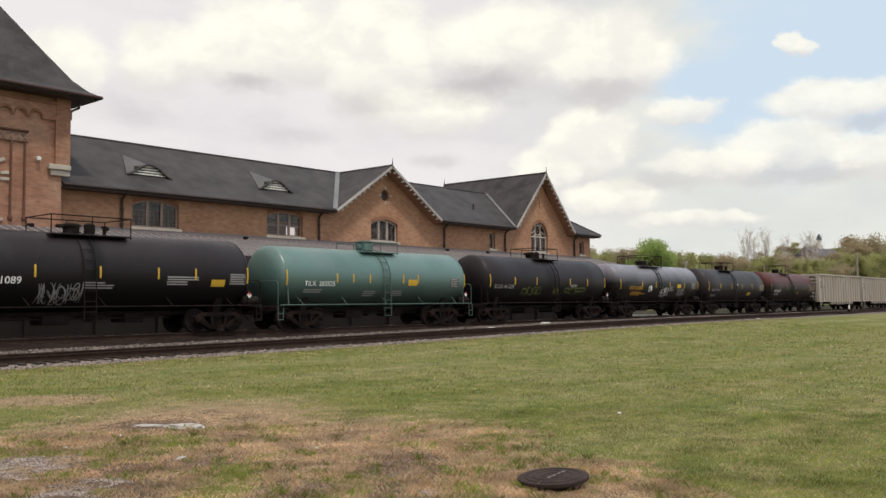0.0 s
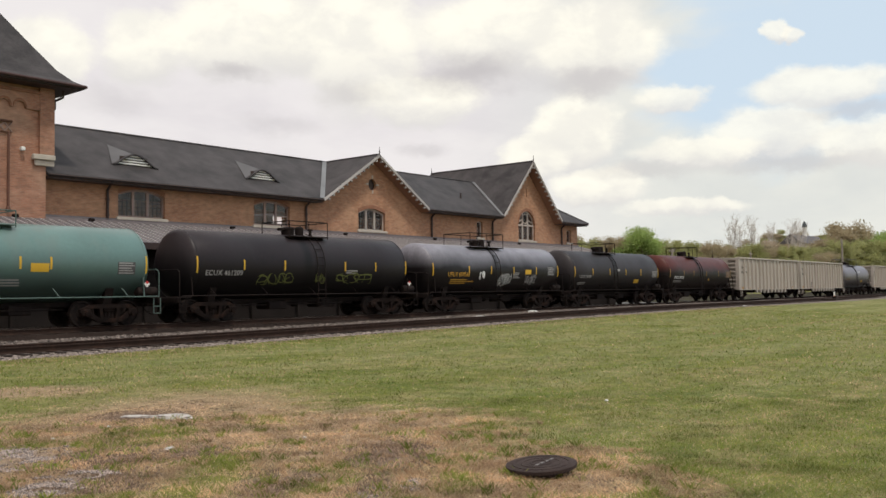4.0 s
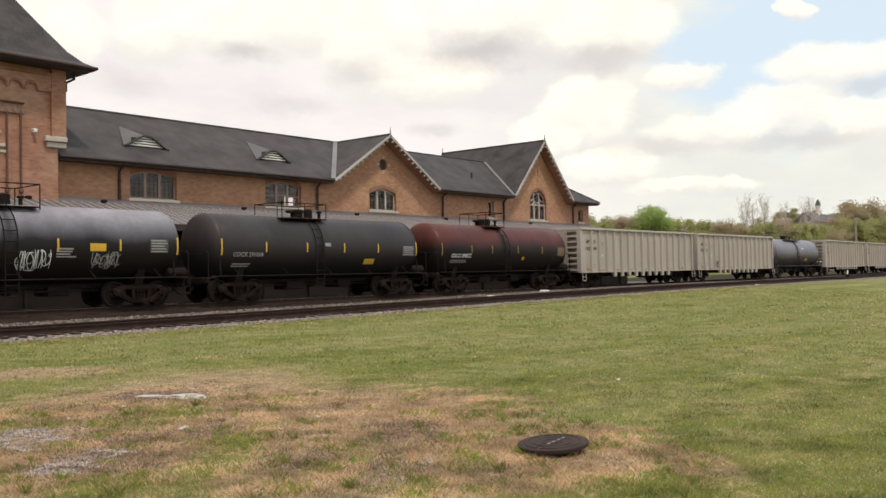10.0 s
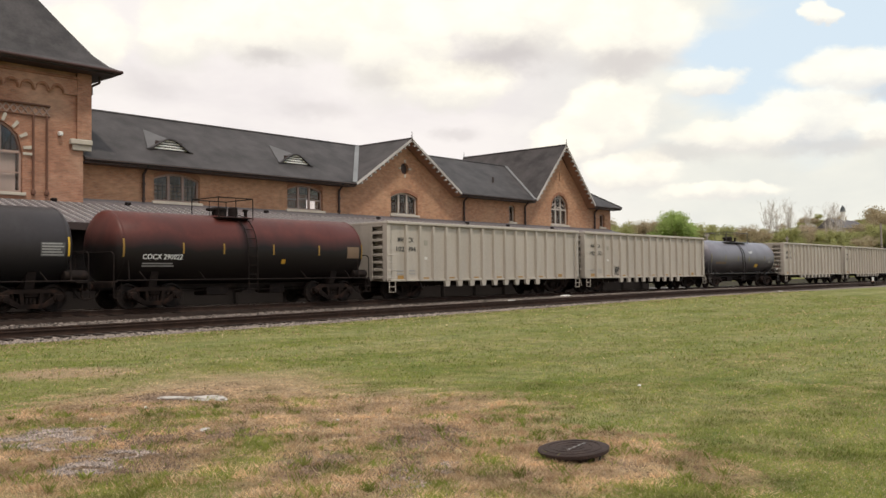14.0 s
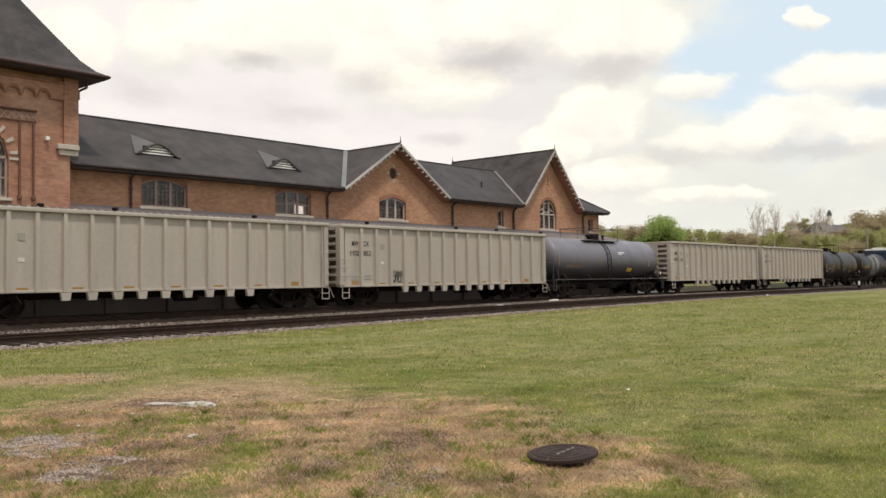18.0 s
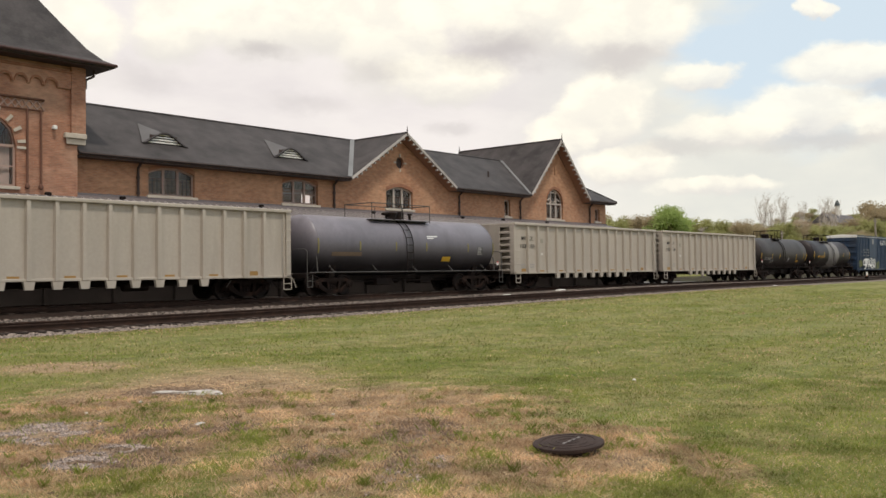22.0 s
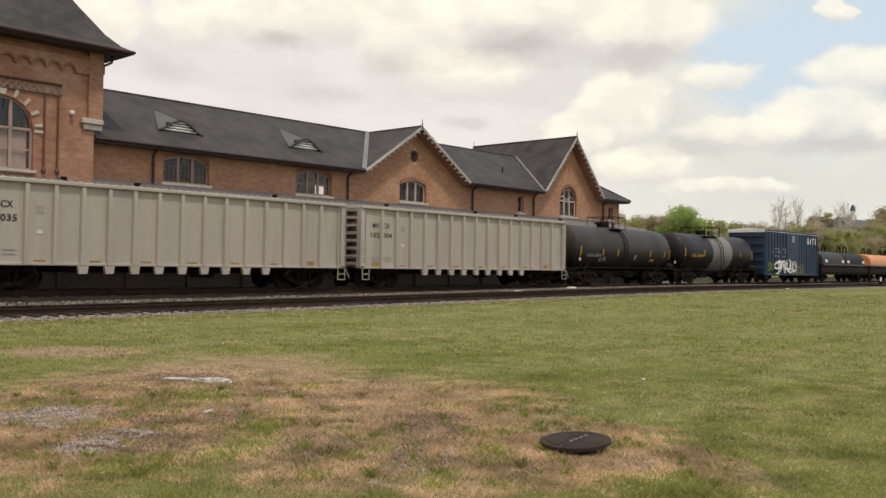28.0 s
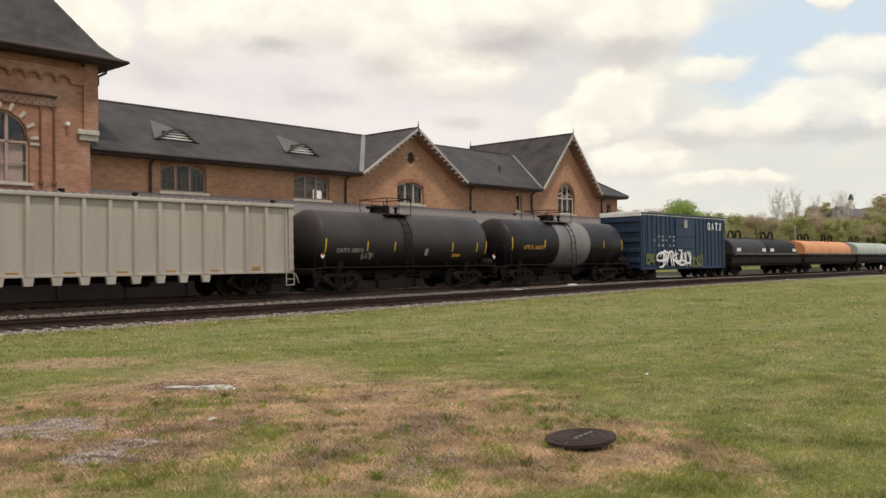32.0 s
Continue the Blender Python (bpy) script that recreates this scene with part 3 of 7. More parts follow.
def ground_mat():
    ma = bpy.data.materials.new("field")
    ma.use_nodes = True
    nt = ma.node_tree
    bsdf = nt.nodes["Principled BSDF"]
    N, L = nt.nodes.new, nt.links.new
    tc = N("ShaderNodeTexCoord")

    def tex(scale, detail=6, rough=0.55, stretch=None):
        n = N("ShaderNodeTexNoise")
        n.inputs["Scale"].default_value, n.inputs["Detail"].default_value, n.inputs["Roughness"].default_value = scale, detail, rough
        if stretch:
            mp = N("ShaderNodeMapping")
            mp.inputs["Scale"].default_value = stretch
            L(tc.outputs["Object"], mp.inputs[0])
            L(mp.outputs[0], n.inputs["Vector"])
        else:
            L(tc.outputs["Object"], n.inputs["Vector"])
        return n.outputs[0]

    def ramp(src, a, b, lo=0.0, hi=1.0):
        r = N("ShaderNodeMapRange")
        for i, q in zip(("From Min", "From Max", "To Min", "To Max"), (a, b, lo, hi)):
            r.inputs[i].default_value = q
        L(src, r.inputs[0])
        return r.outputs[0]

    def mixc(f, a, b):
        m = N("ShaderNodeMix")
        m.data_type = "RGBA"
        for i, q in ((0, f), (6, a), (7, b)):
            if isinstance(q, tuple):
                m.inputs[i].default_value = (*q, 1)
            else:
                L(q, m.inputs[i])
        return m.outputs[2]

    def spots(table):
        total = None
        warp = N("ShaderNodeVectorMath")
        warp.operation = "MULTIPLY_ADD"
        nz = N("ShaderNodeTexNoise")
        nz.inputs["Scale"].default_value, nz.inputs["Detail"].default_value = 3.0, 7
        L(tc.outputs["Object"], nz.inputs["Vector"])
        L(nz.outputs["Color"], warp.inputs[0])
        warp.inputs[1].default_value = (0.8, 0.8, 0)
        L(tc.outputs["Object"], warp.inputs[2])
        for cx, cy, a, b, w, s in table:
            mp = N("ShaderNodeMapping")
            mp.vector_type = "TEXTURE"
            mp.inputs["Location"].default_value = (cx + 0.4, cy + 0.4, 0)
            mp.inputs["Rotation"].default_value = (0, 0, w)
            mp.inputs["Scale"].default_value = (a, b, 100)
            L(warp.outputs[0], mp.inputs[0])
            ln = N("ShaderNodeVectorMath")
            ln.operation = "LENGTH"
            L(mp.outputs[0], ln.inputs[0])
            r = ramp(ln.outputs["Value"], 1.2, 0.55, 0.0, s)
            if total is None:
                total = r
            else:
                mm = N("ShaderNodeMath")
                mm.operation = "MAXIMUM"
                L(total, mm.inputs[0])
                L(r, mm.inputs[1])
                total = mm.outputs[0]
        return total

    green = mixc(ramp(tex(0.35), 0.35, 0.65), (0.118, 0.138, 0.03), (0.192, 0.19, 0.05))
    patchy = mixc(ramp(tex(0.3, 5, 0.6, (0.7, 1.0, 1)), 0.42, 0.6, 0.0, 0.8), green, (0.25, 0.222, 0.095))
    mown = N("ShaderNodeTexWave")
    mown.bands_direction = "Y"
    mown.inputs["Scale"].default_value, mown.inputs["Distortion"].default_value, mown.inputs["Detail"].default_value, mown.inputs["Detail Scale"].default_value = 0.09, 1.6, 3, 0.7
    L(tc.outputs["Object"], mown.inputs["Vector"])
    mow = mixc(ramp(mown.outputs["Fac"], 0.55, 0.95, 0.0, 0.4), patchy, (0.25, 0.25, 0.11))
    tuft = mixc(ramp(tex(2.4, 6, 0.62), 0.42, 0.62, 0.0, 0.6), mow, (0.088, 0.117, 0.028))
    straw = mixc(ramp(tex(1.1, 6), 0.5, 0.68, 0.0, 0.5), tuft, (0.31, 0.255, 0.125))
    dryc = mixc(ramp(tex(4.0, 6), 0.35, 0.65), (0.25, 0.162, 0.105), (0.435, 0.31, 0.198))
    dryc = mixc(ramp(tex(0.9, 5), 0.52, 0.68, 0.0, 0.45), dryc, (0.15, 0.14, 0.06))
    dryk = spots(DRY)
    c = mixc(ramp(dryk, 0.0, 1.0, 0.0, 0.9), straw, dryc)
    stones = mixc(ramp(tex(26, 3, 0.7), 0.4, 0.65), (0.16, 0.12, 0.098), (0.32, 0.26, 0.225))
    soil = mixc(ramp(tex(6.5, 7, 0.65), 0.5, 0.66, 0.0, 0.85), dryc, (0.12, 0.085, 0.062))
    earth = mixc(ramp(tex(9.0, 6, 0.65), 0.4, 0.62), (0.27, 0.185, 0.13), (0.13, 0.09, 0.068))
    c = mixc(ramp(dryk, 0.35, 1.0, 0.0, 0.5), c, soil)
    c = mixc(ramp(spots(SOIL), 0.0, 1.0, 0.0, 0.9), c, earth)
    gr = N("ShaderNodeMath")
    gr.operation = "MULTIPLY"
    L(spots(BARE), gr.inputs[0])
    L(ramp(tex(5.5, 7, 0.65), 0.3, 0.72, 0.0, 0.75), gr.inputs[1])
    c = mixc(gr.outputs[0], c, stones)
    c = mixc(ramp(spots(GREEN), 0.0, 1.0, 0.0, 0.5), c, green)
    fine = ramp(tex(38, 4, 0.7), 0.3, 0.7, 0.5, 1.5)
    sc = N("ShaderNodeVectorMath")
    sc.operation = "SCALE"
    L(c, sc.inputs[0])
    mid = ramp(tex(7.0, 5, 0.6, (0.6, 1.0, 1.0)), 0.32, 0.68, 0.8, 1.22)
    both = N("ShaderNodeMath")
    both.operation = "MULTIPLY"
    L(fine, both.inputs[0])
    L(mid, both.inputs[1])
    L(both.outputs[0], sc.inputs["Scale"])
    L(sc.outputs[0], bsdf.inputs["Base Color"])
    bsdf.inputs["Roughness"].default_value = 0.95
    bsdf.inputs["Specular IOR Level"].default_value = 0.15
    bp = N("ShaderNodeBump")
    bp.inputs["Strength"].default_value, bp.inputs["Distance"].default_value = 0.7, 0.04
    L(tex(30, 5, 0.7), bp.inputs["Height"])
    L(bp.outputs[0], bsdf.inputs["Normal"])
    return ma


build_ground()
BALLAST = mat("ballast", (0.155, 0.122, 0.103), 0.95, var=0.6, scale=(0.7, 22), bump=0.9, second=(0.11, 0.083, 0.07), second_amt=0.6)
STONES = mat("ballast_stones", (0.2, 0.163, 0.14), 0.95, island=0.8, var=0.35, scale=(3, 40), bump=0.3)
STONES_DULL = mat("dull_ballast_stones", (0.145, 0.118, 0.102), 0.95, island=0.8, var=0.4, scale=(3, 40), bump=0.3)


def ballast_bed():
    xs = [-60, -30, -15] + [-8 + 1.0 * i for i in range(70)] + [64 + 4 * i for i in range(30)] + [200, 240, 300, 360, 400]
    rows = []
    for x in xs:
        cy, n, t = curve_y(x), near_head(x) - 0.19, TRAIN_Z - 0.19
        ny = near_y(x)
        prof = [(ny - 2.75, n - 0.11), (ny - 2.35, n - 0.045), (ny - 1.75, n - 0.035), (ny - 1.3, n - 0.04), (ny - 0.9, n - 0.02), (ny + 1.3, n), (ny + 1.8, n + 0.08), (cy + TRAIN_Y - 2.0, n + 0.16), (cy + TRAIN_Y - 1.2, n - 0.2)]
        rows.append([(x, y, z + 0.03 * noise.noise(Vector((x * 0.9, y * 0.9, 7)))) for y, z in prof])
    m = len(rows[0])
    g = Geo().add([p for r in rows for p in r], [(j * m + i, j * m + i + 1, (j + 1) * m + i + 1, (j + 1) * m + i) for j in range(len(rows) - 1) for i in range(m - 1)])
    return tagged(part("ballast_bed", g, BALLAST, smooth=True), "grey-brown crushed stone ballast under two railway tracks", "ballast", kind="structure")


ballast_bed()


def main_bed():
    """The raised bed of the busy line, in near-black brown ballast."""
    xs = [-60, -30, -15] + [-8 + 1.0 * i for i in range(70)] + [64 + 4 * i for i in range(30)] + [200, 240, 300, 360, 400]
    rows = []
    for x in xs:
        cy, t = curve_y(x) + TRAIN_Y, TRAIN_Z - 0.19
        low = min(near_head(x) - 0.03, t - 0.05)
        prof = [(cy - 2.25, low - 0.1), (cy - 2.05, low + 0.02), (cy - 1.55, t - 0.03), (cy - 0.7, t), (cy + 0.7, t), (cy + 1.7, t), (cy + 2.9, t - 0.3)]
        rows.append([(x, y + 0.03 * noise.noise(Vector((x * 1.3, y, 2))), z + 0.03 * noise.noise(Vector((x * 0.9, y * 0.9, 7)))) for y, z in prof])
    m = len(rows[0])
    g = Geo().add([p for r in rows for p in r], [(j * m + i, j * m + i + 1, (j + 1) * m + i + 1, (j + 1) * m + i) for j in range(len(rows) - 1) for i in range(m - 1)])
    return tagged(part("main_track_bed", g, mat("dark_ballast", (0.03, 0.02, 0.016), 0.95, var=0.5, scale=(0.9, 20), bump=0.9, second=(0.015, 0.011, 0.009), second_amt=0.7, spec=0.1)), "near-black ballast bed under the main track", "ballast", kind="structure")


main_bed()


def yard():
    """Bare cinder ground on the far side of the line, past the station."""
    xs = [64 + 4 * i for i in range(30)] + [200, 240, 300, 360, 400]
    rows = []
    for x in xs:
        cy = curve_y(x) + TRAIN_Y
        rows.append([(x, cy + o + 0.5 * noise.noise(Vector((x * 0.15, o, 3))), (0.33 if 3 < o < 33 else 0.2) + 0.02 * noise.noise(Vector((x * 0.6, o * 0.6, 7)))) for o in (2.2, 3.4, 6, 10, 14, 19, 25, 32, 34)])
    m = len(rows[0])
    g = Geo().add([q for r in rows for q in r], [(j * m + i, j * m + i + 1, (j + 1) * m + i + 1, (j + 1) * m + i) for j in range(len(rows) - 1) for i in range(m - 1)])
    return tagged(part("yard_ground", g, mat("cinder_ground", (0.035, 0.028, 0.022), 0.95, var=0.4, scale=(0.3, 8), bump=0.6, second=(0.1, 0.11, 0.04), second_amt=0.7, spec=0.05), smooth=True), "grey-brown cinder ground with weeds beyond the main track", "ground", kind="structure")


yard()


def scatter_stones(name, label, count, place, size, material, seed):
    """Many small broken stones in one mesh."""
    rng = np.random.default_rng(seed)
    base = np.array([(1, 0, 0.1), (0.2, 0.9, 0), (-0.9, 0.3, 0.1), (-0.3, -0.9, 0), (0.1, 0.1, 0.8), (0, 0, -0.6)])
    tri = [(0, 1, 4), (1, 2, 4), (2, 3, 4), (3, 0, 4), (1, 0, 5), (2, 1, 5), (3, 2, 5), (0, 3, 5)]
    V, F = [], []
    for k in range(count):
        x, y, z = place(rng)
        s = size * rng.uniform(0.5, 1.5)
        a = rng.uniform(0, 6.28)
        c, d = math.cos(a), math.sin(a)
        b = base * rng.uniform(0.6, 1.3, (6, 1)) * s
        o = len(V)
        for p in b:
            V.append((x + p[0] * c - p[1] * d, y + p[0] * d + p[1] * c, z + p[2] * 0.8))
        F += [(i + o, j + o, l + o) for i, j, l in tri]
    me = bpy.data.meshes.new(name)
    me.from_pydata(V, [], F)
    me.materials.append(material)
    return tagged(new(name, me), label, "stones", kind="stuff")


def near_shoulder(rng):
    x = 6 + 60 * rng.random() ** 1.6
    y = near_y(x) + rng.uniform(-2.6, -0.95)
    return x, y, near_head(x) - 0.235 - 0.12 * max(0, (near_y(x) - 2.2 - y))


def between(rng):
    x = 7 + 60 * rng.random() ** 1.5
    k = rng.random()
    return x, near_y(x) + 1.2 + 1.7 * k, near_head(x) - 0.165 + 0.15 * k


scatter_stones("shoulder_stones", "pale crushed stones along the siding's edge", 13000, near_shoulder, 0.045, STONES, 4)
scatter_stones("middle_stones", "grey-brown crushed stones between two tracks", 10000, between, 0.045, STONES_DULL, 5)

# ---- tracks ----
RAIL_PROF = [(-0.036, 0.0), (-0.037, -0.035), (-0.009, -0.05), (-0.009, -0.145), (-0.07, -0.165), (-0.07, -0.178), (0.07, -0.178), (0.07, -0.165), (0.009, -0.145), (0.009, -0.05), (0.037, -0.035), (0.036, 0.0)]


def rail(name, parent, ymid, off, zf):
    xs = [-60, -30] + [-10 + 4 * i for i in range(40)] + [160, 180, 200, 230, 260, 300, 350, 400]
    g, top = Geo(), Geo()
    n = len(RAIL_PROF)
    P, Q = [], []
    for x in xs:
        y, z = ymid(x) + off, zf(x)
        P += [(x, y + a, z + b) for a, b in RAIL_PROF]
        Q += [(x, y - 0.034, z + 0.001), (x, y - 0.03, z + 0.004), (x, y + 0.03, z + 0.004)]
    g.add(P, [(j * n + i, j * n + (i + 1) % n, (j + 1) * n + (i + 1) % n, (j + 1) * n + i) for j in range(len(xs) - 1) for i in range(n)])
    top.add(Q, [(3 * j + i, 3 * j + 1 + i, 3 * j + 4 + i, 3 * j + 3 + i) for j in range(len(xs) - 1) for i in (0, 1)])
    ob = part(name, g, RUST, parent)
    part("running_surface", top, RAILTOP if "main" in parent.name else RUST, ob)
    return ob


def track(name, label, ymid, zf):
    t = thing(name, label, "railway track", kind="structure")
    for off in (-0.7175, 0.7175):
        rail("rail", t, ymid, off, zf)
    return t


main_track = track("main_track", "worn main-line railway track on ballast", lambda x: TRAIN_Y + curve_y(x), lambda x: TRAIN_Z)
siding_track = track("siding_track", "rusty empty siding track with wooden ties", near_y, near_head)


def lay_ties(parent, ymid, zf, x0, x1, step):
    me = Geo().bbox(-0.115, 0.115, -1.3, 1.3, -0.18, 0, 0.02).mesh("tie")
    me.materials.append(TIE)
    rng = random.Random(8)
    x = x0
    while x < x1:
        ob = part("tie", me, None, parent)
        ob.location = (x, ymid(x) + rng.uniform(-0.06, 0.06), zf(x) - 0.176 + rng.uniform(-0.012, 0.006))
        ob.rotation_euler = (0, 0, rng.uniform(-0.02, 0.02))
        x += step * rng.uniform(0.94, 1.06)


# ---- station building ----
WALL_Y, EAVE_Y, RIDGE_Y = 40.0, 39.2, 44.1
EAVE_Z, RIDGE_Z = 7.22, 10.37


def prism(g, a, b, lo, hi, y0, y1):
    """A wall column from x=a to b; lo, hi: heights at its two sides."""
    if min(hi[0] - lo[0], hi[1] - lo[1]) < -1e-6 or max(hi[0] - lo[0], hi[1] - lo[1]) < 1e-4:
        return
    P = [(a, y0, lo[0]), (b, y0, lo[1]), (b, y1, lo[1]), (a, y1, lo[0]), (a, y0, hi[0]), (b, y0, hi[1]), (b, y1, hi[1]), (a, y1, hi[0])]
    g.add(P, [(3, 2, 1, 0), (4, 5, 6, 7), (0, 1, 5, 4), (1, 2, 6, 5), (2, 3, 7, 6), (3, 0, 4, 7)])


class Opening:
    """A window hole: flat sill, segmental or round head; or a full circle."""

    def __init__(self, x0, x1, zb, zt, rise=0.0, circle=False):
        self.x0, self.x1, self.zb, self.zt, self.rise, self.circle = x0, x1, zb, zt, rise, circle

    def hi(self, x):
        c, h = (self.x0 + self.x1) / 2, (self.x1 - self.x0) / 2
        if self.circle:
            return (self.zb + self.zt) / 2 + math.sqrt(max(0, h * h - (x - c) ** 2))
        if self.rise <= 0:
            return self.zt
        r = (h * h + self.rise ** 2) / (2 * self.rise)
        return self.zt - r + math.sqrt(max(0, r * r - (x - c) ** 2))

    def lo(self, x):
        if self.circle:
            c, h = (self.x0 + self.x1) / 2, (self.x1 - self.x0) / 2
            return (self.zb + self.zt) / 2 - math.sqrt(max(0, h * h - (x - c) ** 2))
        return self.zb


def col_wall(x0, x1, zb, top, ops, y0, y1, breaks=()):
    xs = {x0, x1, *breaks}
    for o in ops:
        n = 14 if (o.rise or o.circle) else 1
        xs |= {o.x0 + (o.x1 - o.x0) * i / n for i in range(n + 1)}
    xs = sorted(x for x in xs if x0 <= x <= x1)
    g = Geo()
    for a, b in zip(xs, xs[1:]):
        if b - a < 1e-5:
            continue
        mid = (a + b) / 2
        here = sorted((o for o in ops if o.x0 < mid < o.x1), key=lambda o: o.zb)
        lo = (zb, zb)
        for o in here:
            prism(g, a, b, lo, (o.lo(a), o.lo(b)), y0, y1)
            lo = (o.hi(a), o.hi(b))
        prism(g, a, b, lo, (top(a), top(b)), y0, y1)
    return g.mesh("wall", weld=0.0005)


def slab(poly, thick=0.14):
    """A roof plane: an outline in space with a thickness below it."""
    n = len(poly)
    P = [tuple(p) for p in poly] + [(p[0], p[1], p[2] - thick) for p in poly]
    return Geo().add(P, [tuple(range(n)), tuple(range(2 * n - 1, n - 1, -1))] + [(i, (i + 1) % n, n + (i + 1) % n, n + i) for i in range(n)])


station = thing("station_building", "long orange brick railway station with dark slate roofs and gables", "building", (0, 0, 0))

OPS = {
    "w1": Opening(23.92, 26.53, 5.5, 6.92, 0.28), "w2": Opening(32.2, 34.8, 5.5, 6.92, 0.28), "g1": Opening(40.4, 42.84, 5.58, 6.98, 0.3),
    "oc": Opening(41.32, 42.06, 8.16, 8.90, circle=True), "sm": Opening(52.6, 53.32, 5.55, 6.78, 0.1), "big": Opening(57.94, 60.24, 5.55, 7.88, 1.1),
    "en": Opening(64.95, 65.7, 5.58, 6.66, 0.1), "slit": Opening(59.08, 59.2, 9.0, 9.65, 0.05),
}


def wing_top(x):
    if 36.9 < x < 46.4:
        return max(7.3, 10.37 - 0.25 - abs(x - 41.55) * 0.644)
    if 54.8 < x < 63.2:
        return max(7.3, 11.73 - 0.3 - abs(x - 59.0) * 1.093)
    return 7.3


front = part("front_wall", col_wall(20.0, 66.65, 0.2, wing_top, list(OPS.values()), WALL_Y, WALL_Y + 0.4, (37.05, 41.55, 46.05, 55.0, 59.0, 63.0)), BRICK, station, "orange brick wall with two gables")
part("end_wall", Geo().box(66.25, 66.65, WALL_Y + 0.4, 48.2, 0.2, 7.3), BRICK, station)
BACKOPS = [Opening(40.1, 41.2, 6.35, 7.05), Opening(41.35, 42.2, 6.35, 7.1), Opening(24, 26, 5.5, 6.9), Opening(52, 54, 5.5, 6.9)]
part("back_wall", col_wall(12.0, 66.25, 0.2, lambda x: 7.3, BACKOPS, 47.8, 48.2), BRICK, station)
part("inner_floor", Geo().box(20.2, 66.2, WALL_Y + 0.42, 47.78, 4.6, 4.75), DARKIN, station)

z0, z1 = EAVE_Z, RIDGE_Z
for poly in (
    [(20.0, EAVE_Y, z0), (36.75, EAVE_Y, z0), (41.55, RIDGE_Y, z1), (20.0, RIDGE_Y, z1)],
    [(46.35, EAVE_Y, z0), (54.95, EAVE_Y, z0), (57.75, RIDGE_Y, z1), (41.55, RIDGE_Y, z1)],
    [(63.07, EAVE_Y, z0), (67.2, EAVE_Y, z0), (62.3, RIDGE_Y, z1), (60.24, RIDGE_Y, z1)],
    [(67.2, EAVE_Y, z0), (67.2, 49.0, z0), (62.3, RIDGE_Y, z1)],
    [(67.2, 49.0, z0), (12.0, 49.0, z0), (12.0, RIDGE_Y, z1), (62.3, RIDGE_Y, z1)],
    [(36.72, EAVE_Y, z0), (41.55, EAVE_Y, z1), (41.55, RIDGE_Y, z1)],
    [(41.55, EAVE_Y, z1), (46.38, EAVE_Y, z0), (41.55, RIDGE_Y, z1)],
    [(54.9, EAVE_Y, z0 + 0.03), (59.0, EAVE_Y, 11.73), (59.0, 49.65, 11.73), (54.9, 49.65, z0 + 0.03)],
    [(59.0, EAVE_Y, 11.73), (63.1, EAVE_Y, z0 + 0.03), (63.1, 49.65, z0 + 0.03), (59.0, 49.65, 11.73)],
):
    part("roof_slope", slab(poly), SLATE, station, "weathered dark slate roof slope")


def eave_run(xa, xb):
    """Soffit board, gutter and fascia along a level eave."""
    part("soffit", Geo().box(xa, xb, EAVE_Y + 0.06, WALL_Y - 0.002, z0 - 0.22, z0 - 0.16), TRIM_DARK, station)
    g = Geo().lathe([(xa, 0.05), (xb, 0.05)], "x", 8, (0, EAVE_Y - 0.02, z0 - 0.07))
    part("gutter", g, TRIM_DARK, station, smooth=True)


for xa, xb in ((20.02, 36.7), (46.4, 54.9), (63.1, 67.1)):
    eave_run(xa, xb)


SOFFIT = mat("soffit_boards", (0.27, 0.145, 0.09), 0.8, var=0.25)


def gable_trim(xc, half, zb, zt):
    """Pale barge boards with bracket blocks under both rakes, soffit and finial."""
    for s in (-1, 1):
        a, b = Vector((xc + s * half, EAVE_Y - 0.04, zb)), Vector((xc, EAVE_Y - 0.04, zt))
        d = b - a
        n = Vector((-d.z, 0, d.x)).normalized() * (0.15 if s < 0 else -0.15)
        if n.z > 0:
            n = -n
        P = [a, b, b + n, a + n]
        g = Geo().add([(p.x, p.y, p.z) for p in P] + [(p.x, p.y + 0.08, p.z) for p in P],
                      [(0, 1, 2, 3), (7, 6, 5, 4), (0, 4, 5, 1), (1, 5, 6, 2), (2, 6, 7, 3), (3, 7, 4, 0)])
        part("barge_board", g, mat("barge_paint", (0.42, 0.385, 0.36), 0.7, var=0.25), station, "weathered pale barge board")
        e, f = (xc + s * half, zb), (xc, zt)
        P = [(q[0], y, q[1] - k) for k in (0.19, 0.22) for q, y in ((e, EAVE_Y + 0.05), (f, EAVE_Y + 0.05), (f, WALL_Y - 0.002), (e, WALL_Y - 0.002))]
        part("gable_soffit", Geo().add(P, [(0, 1, 2, 3), (7, 6, 5, 4), (0, 4, 5, 1), (1, 5, 6, 2), (2, 6, 7, 3), (3, 7, 4, 0)]), SOFFIT, station, "reddish brown boarded soffit")
        m = 13
        for i in range(1, m):
            p = a + d * (i / m) + n * 1.5
            part("bracket", Geo().bbox(p.x - 0.055, p.x + 0.055, EAVE_Y - 0.02, EAVE_Y + 0.16, p.z - 0.08, p.z + 0.04, 0.015), MATS["barge_paint"], station)
    part("finial", Geo().tube((xc, EAVE_Y, zt), (xc, EAVE_Y, zt + 0.45), 0.035, 8, 0.012).lathe([(zt + 0.1, 0.0), (zt + 0.14, 0.06), (zt + 0.2, 0.0)], "z", 8, (xc, EAVE_Y, 0)), TRIM_DARK, station)


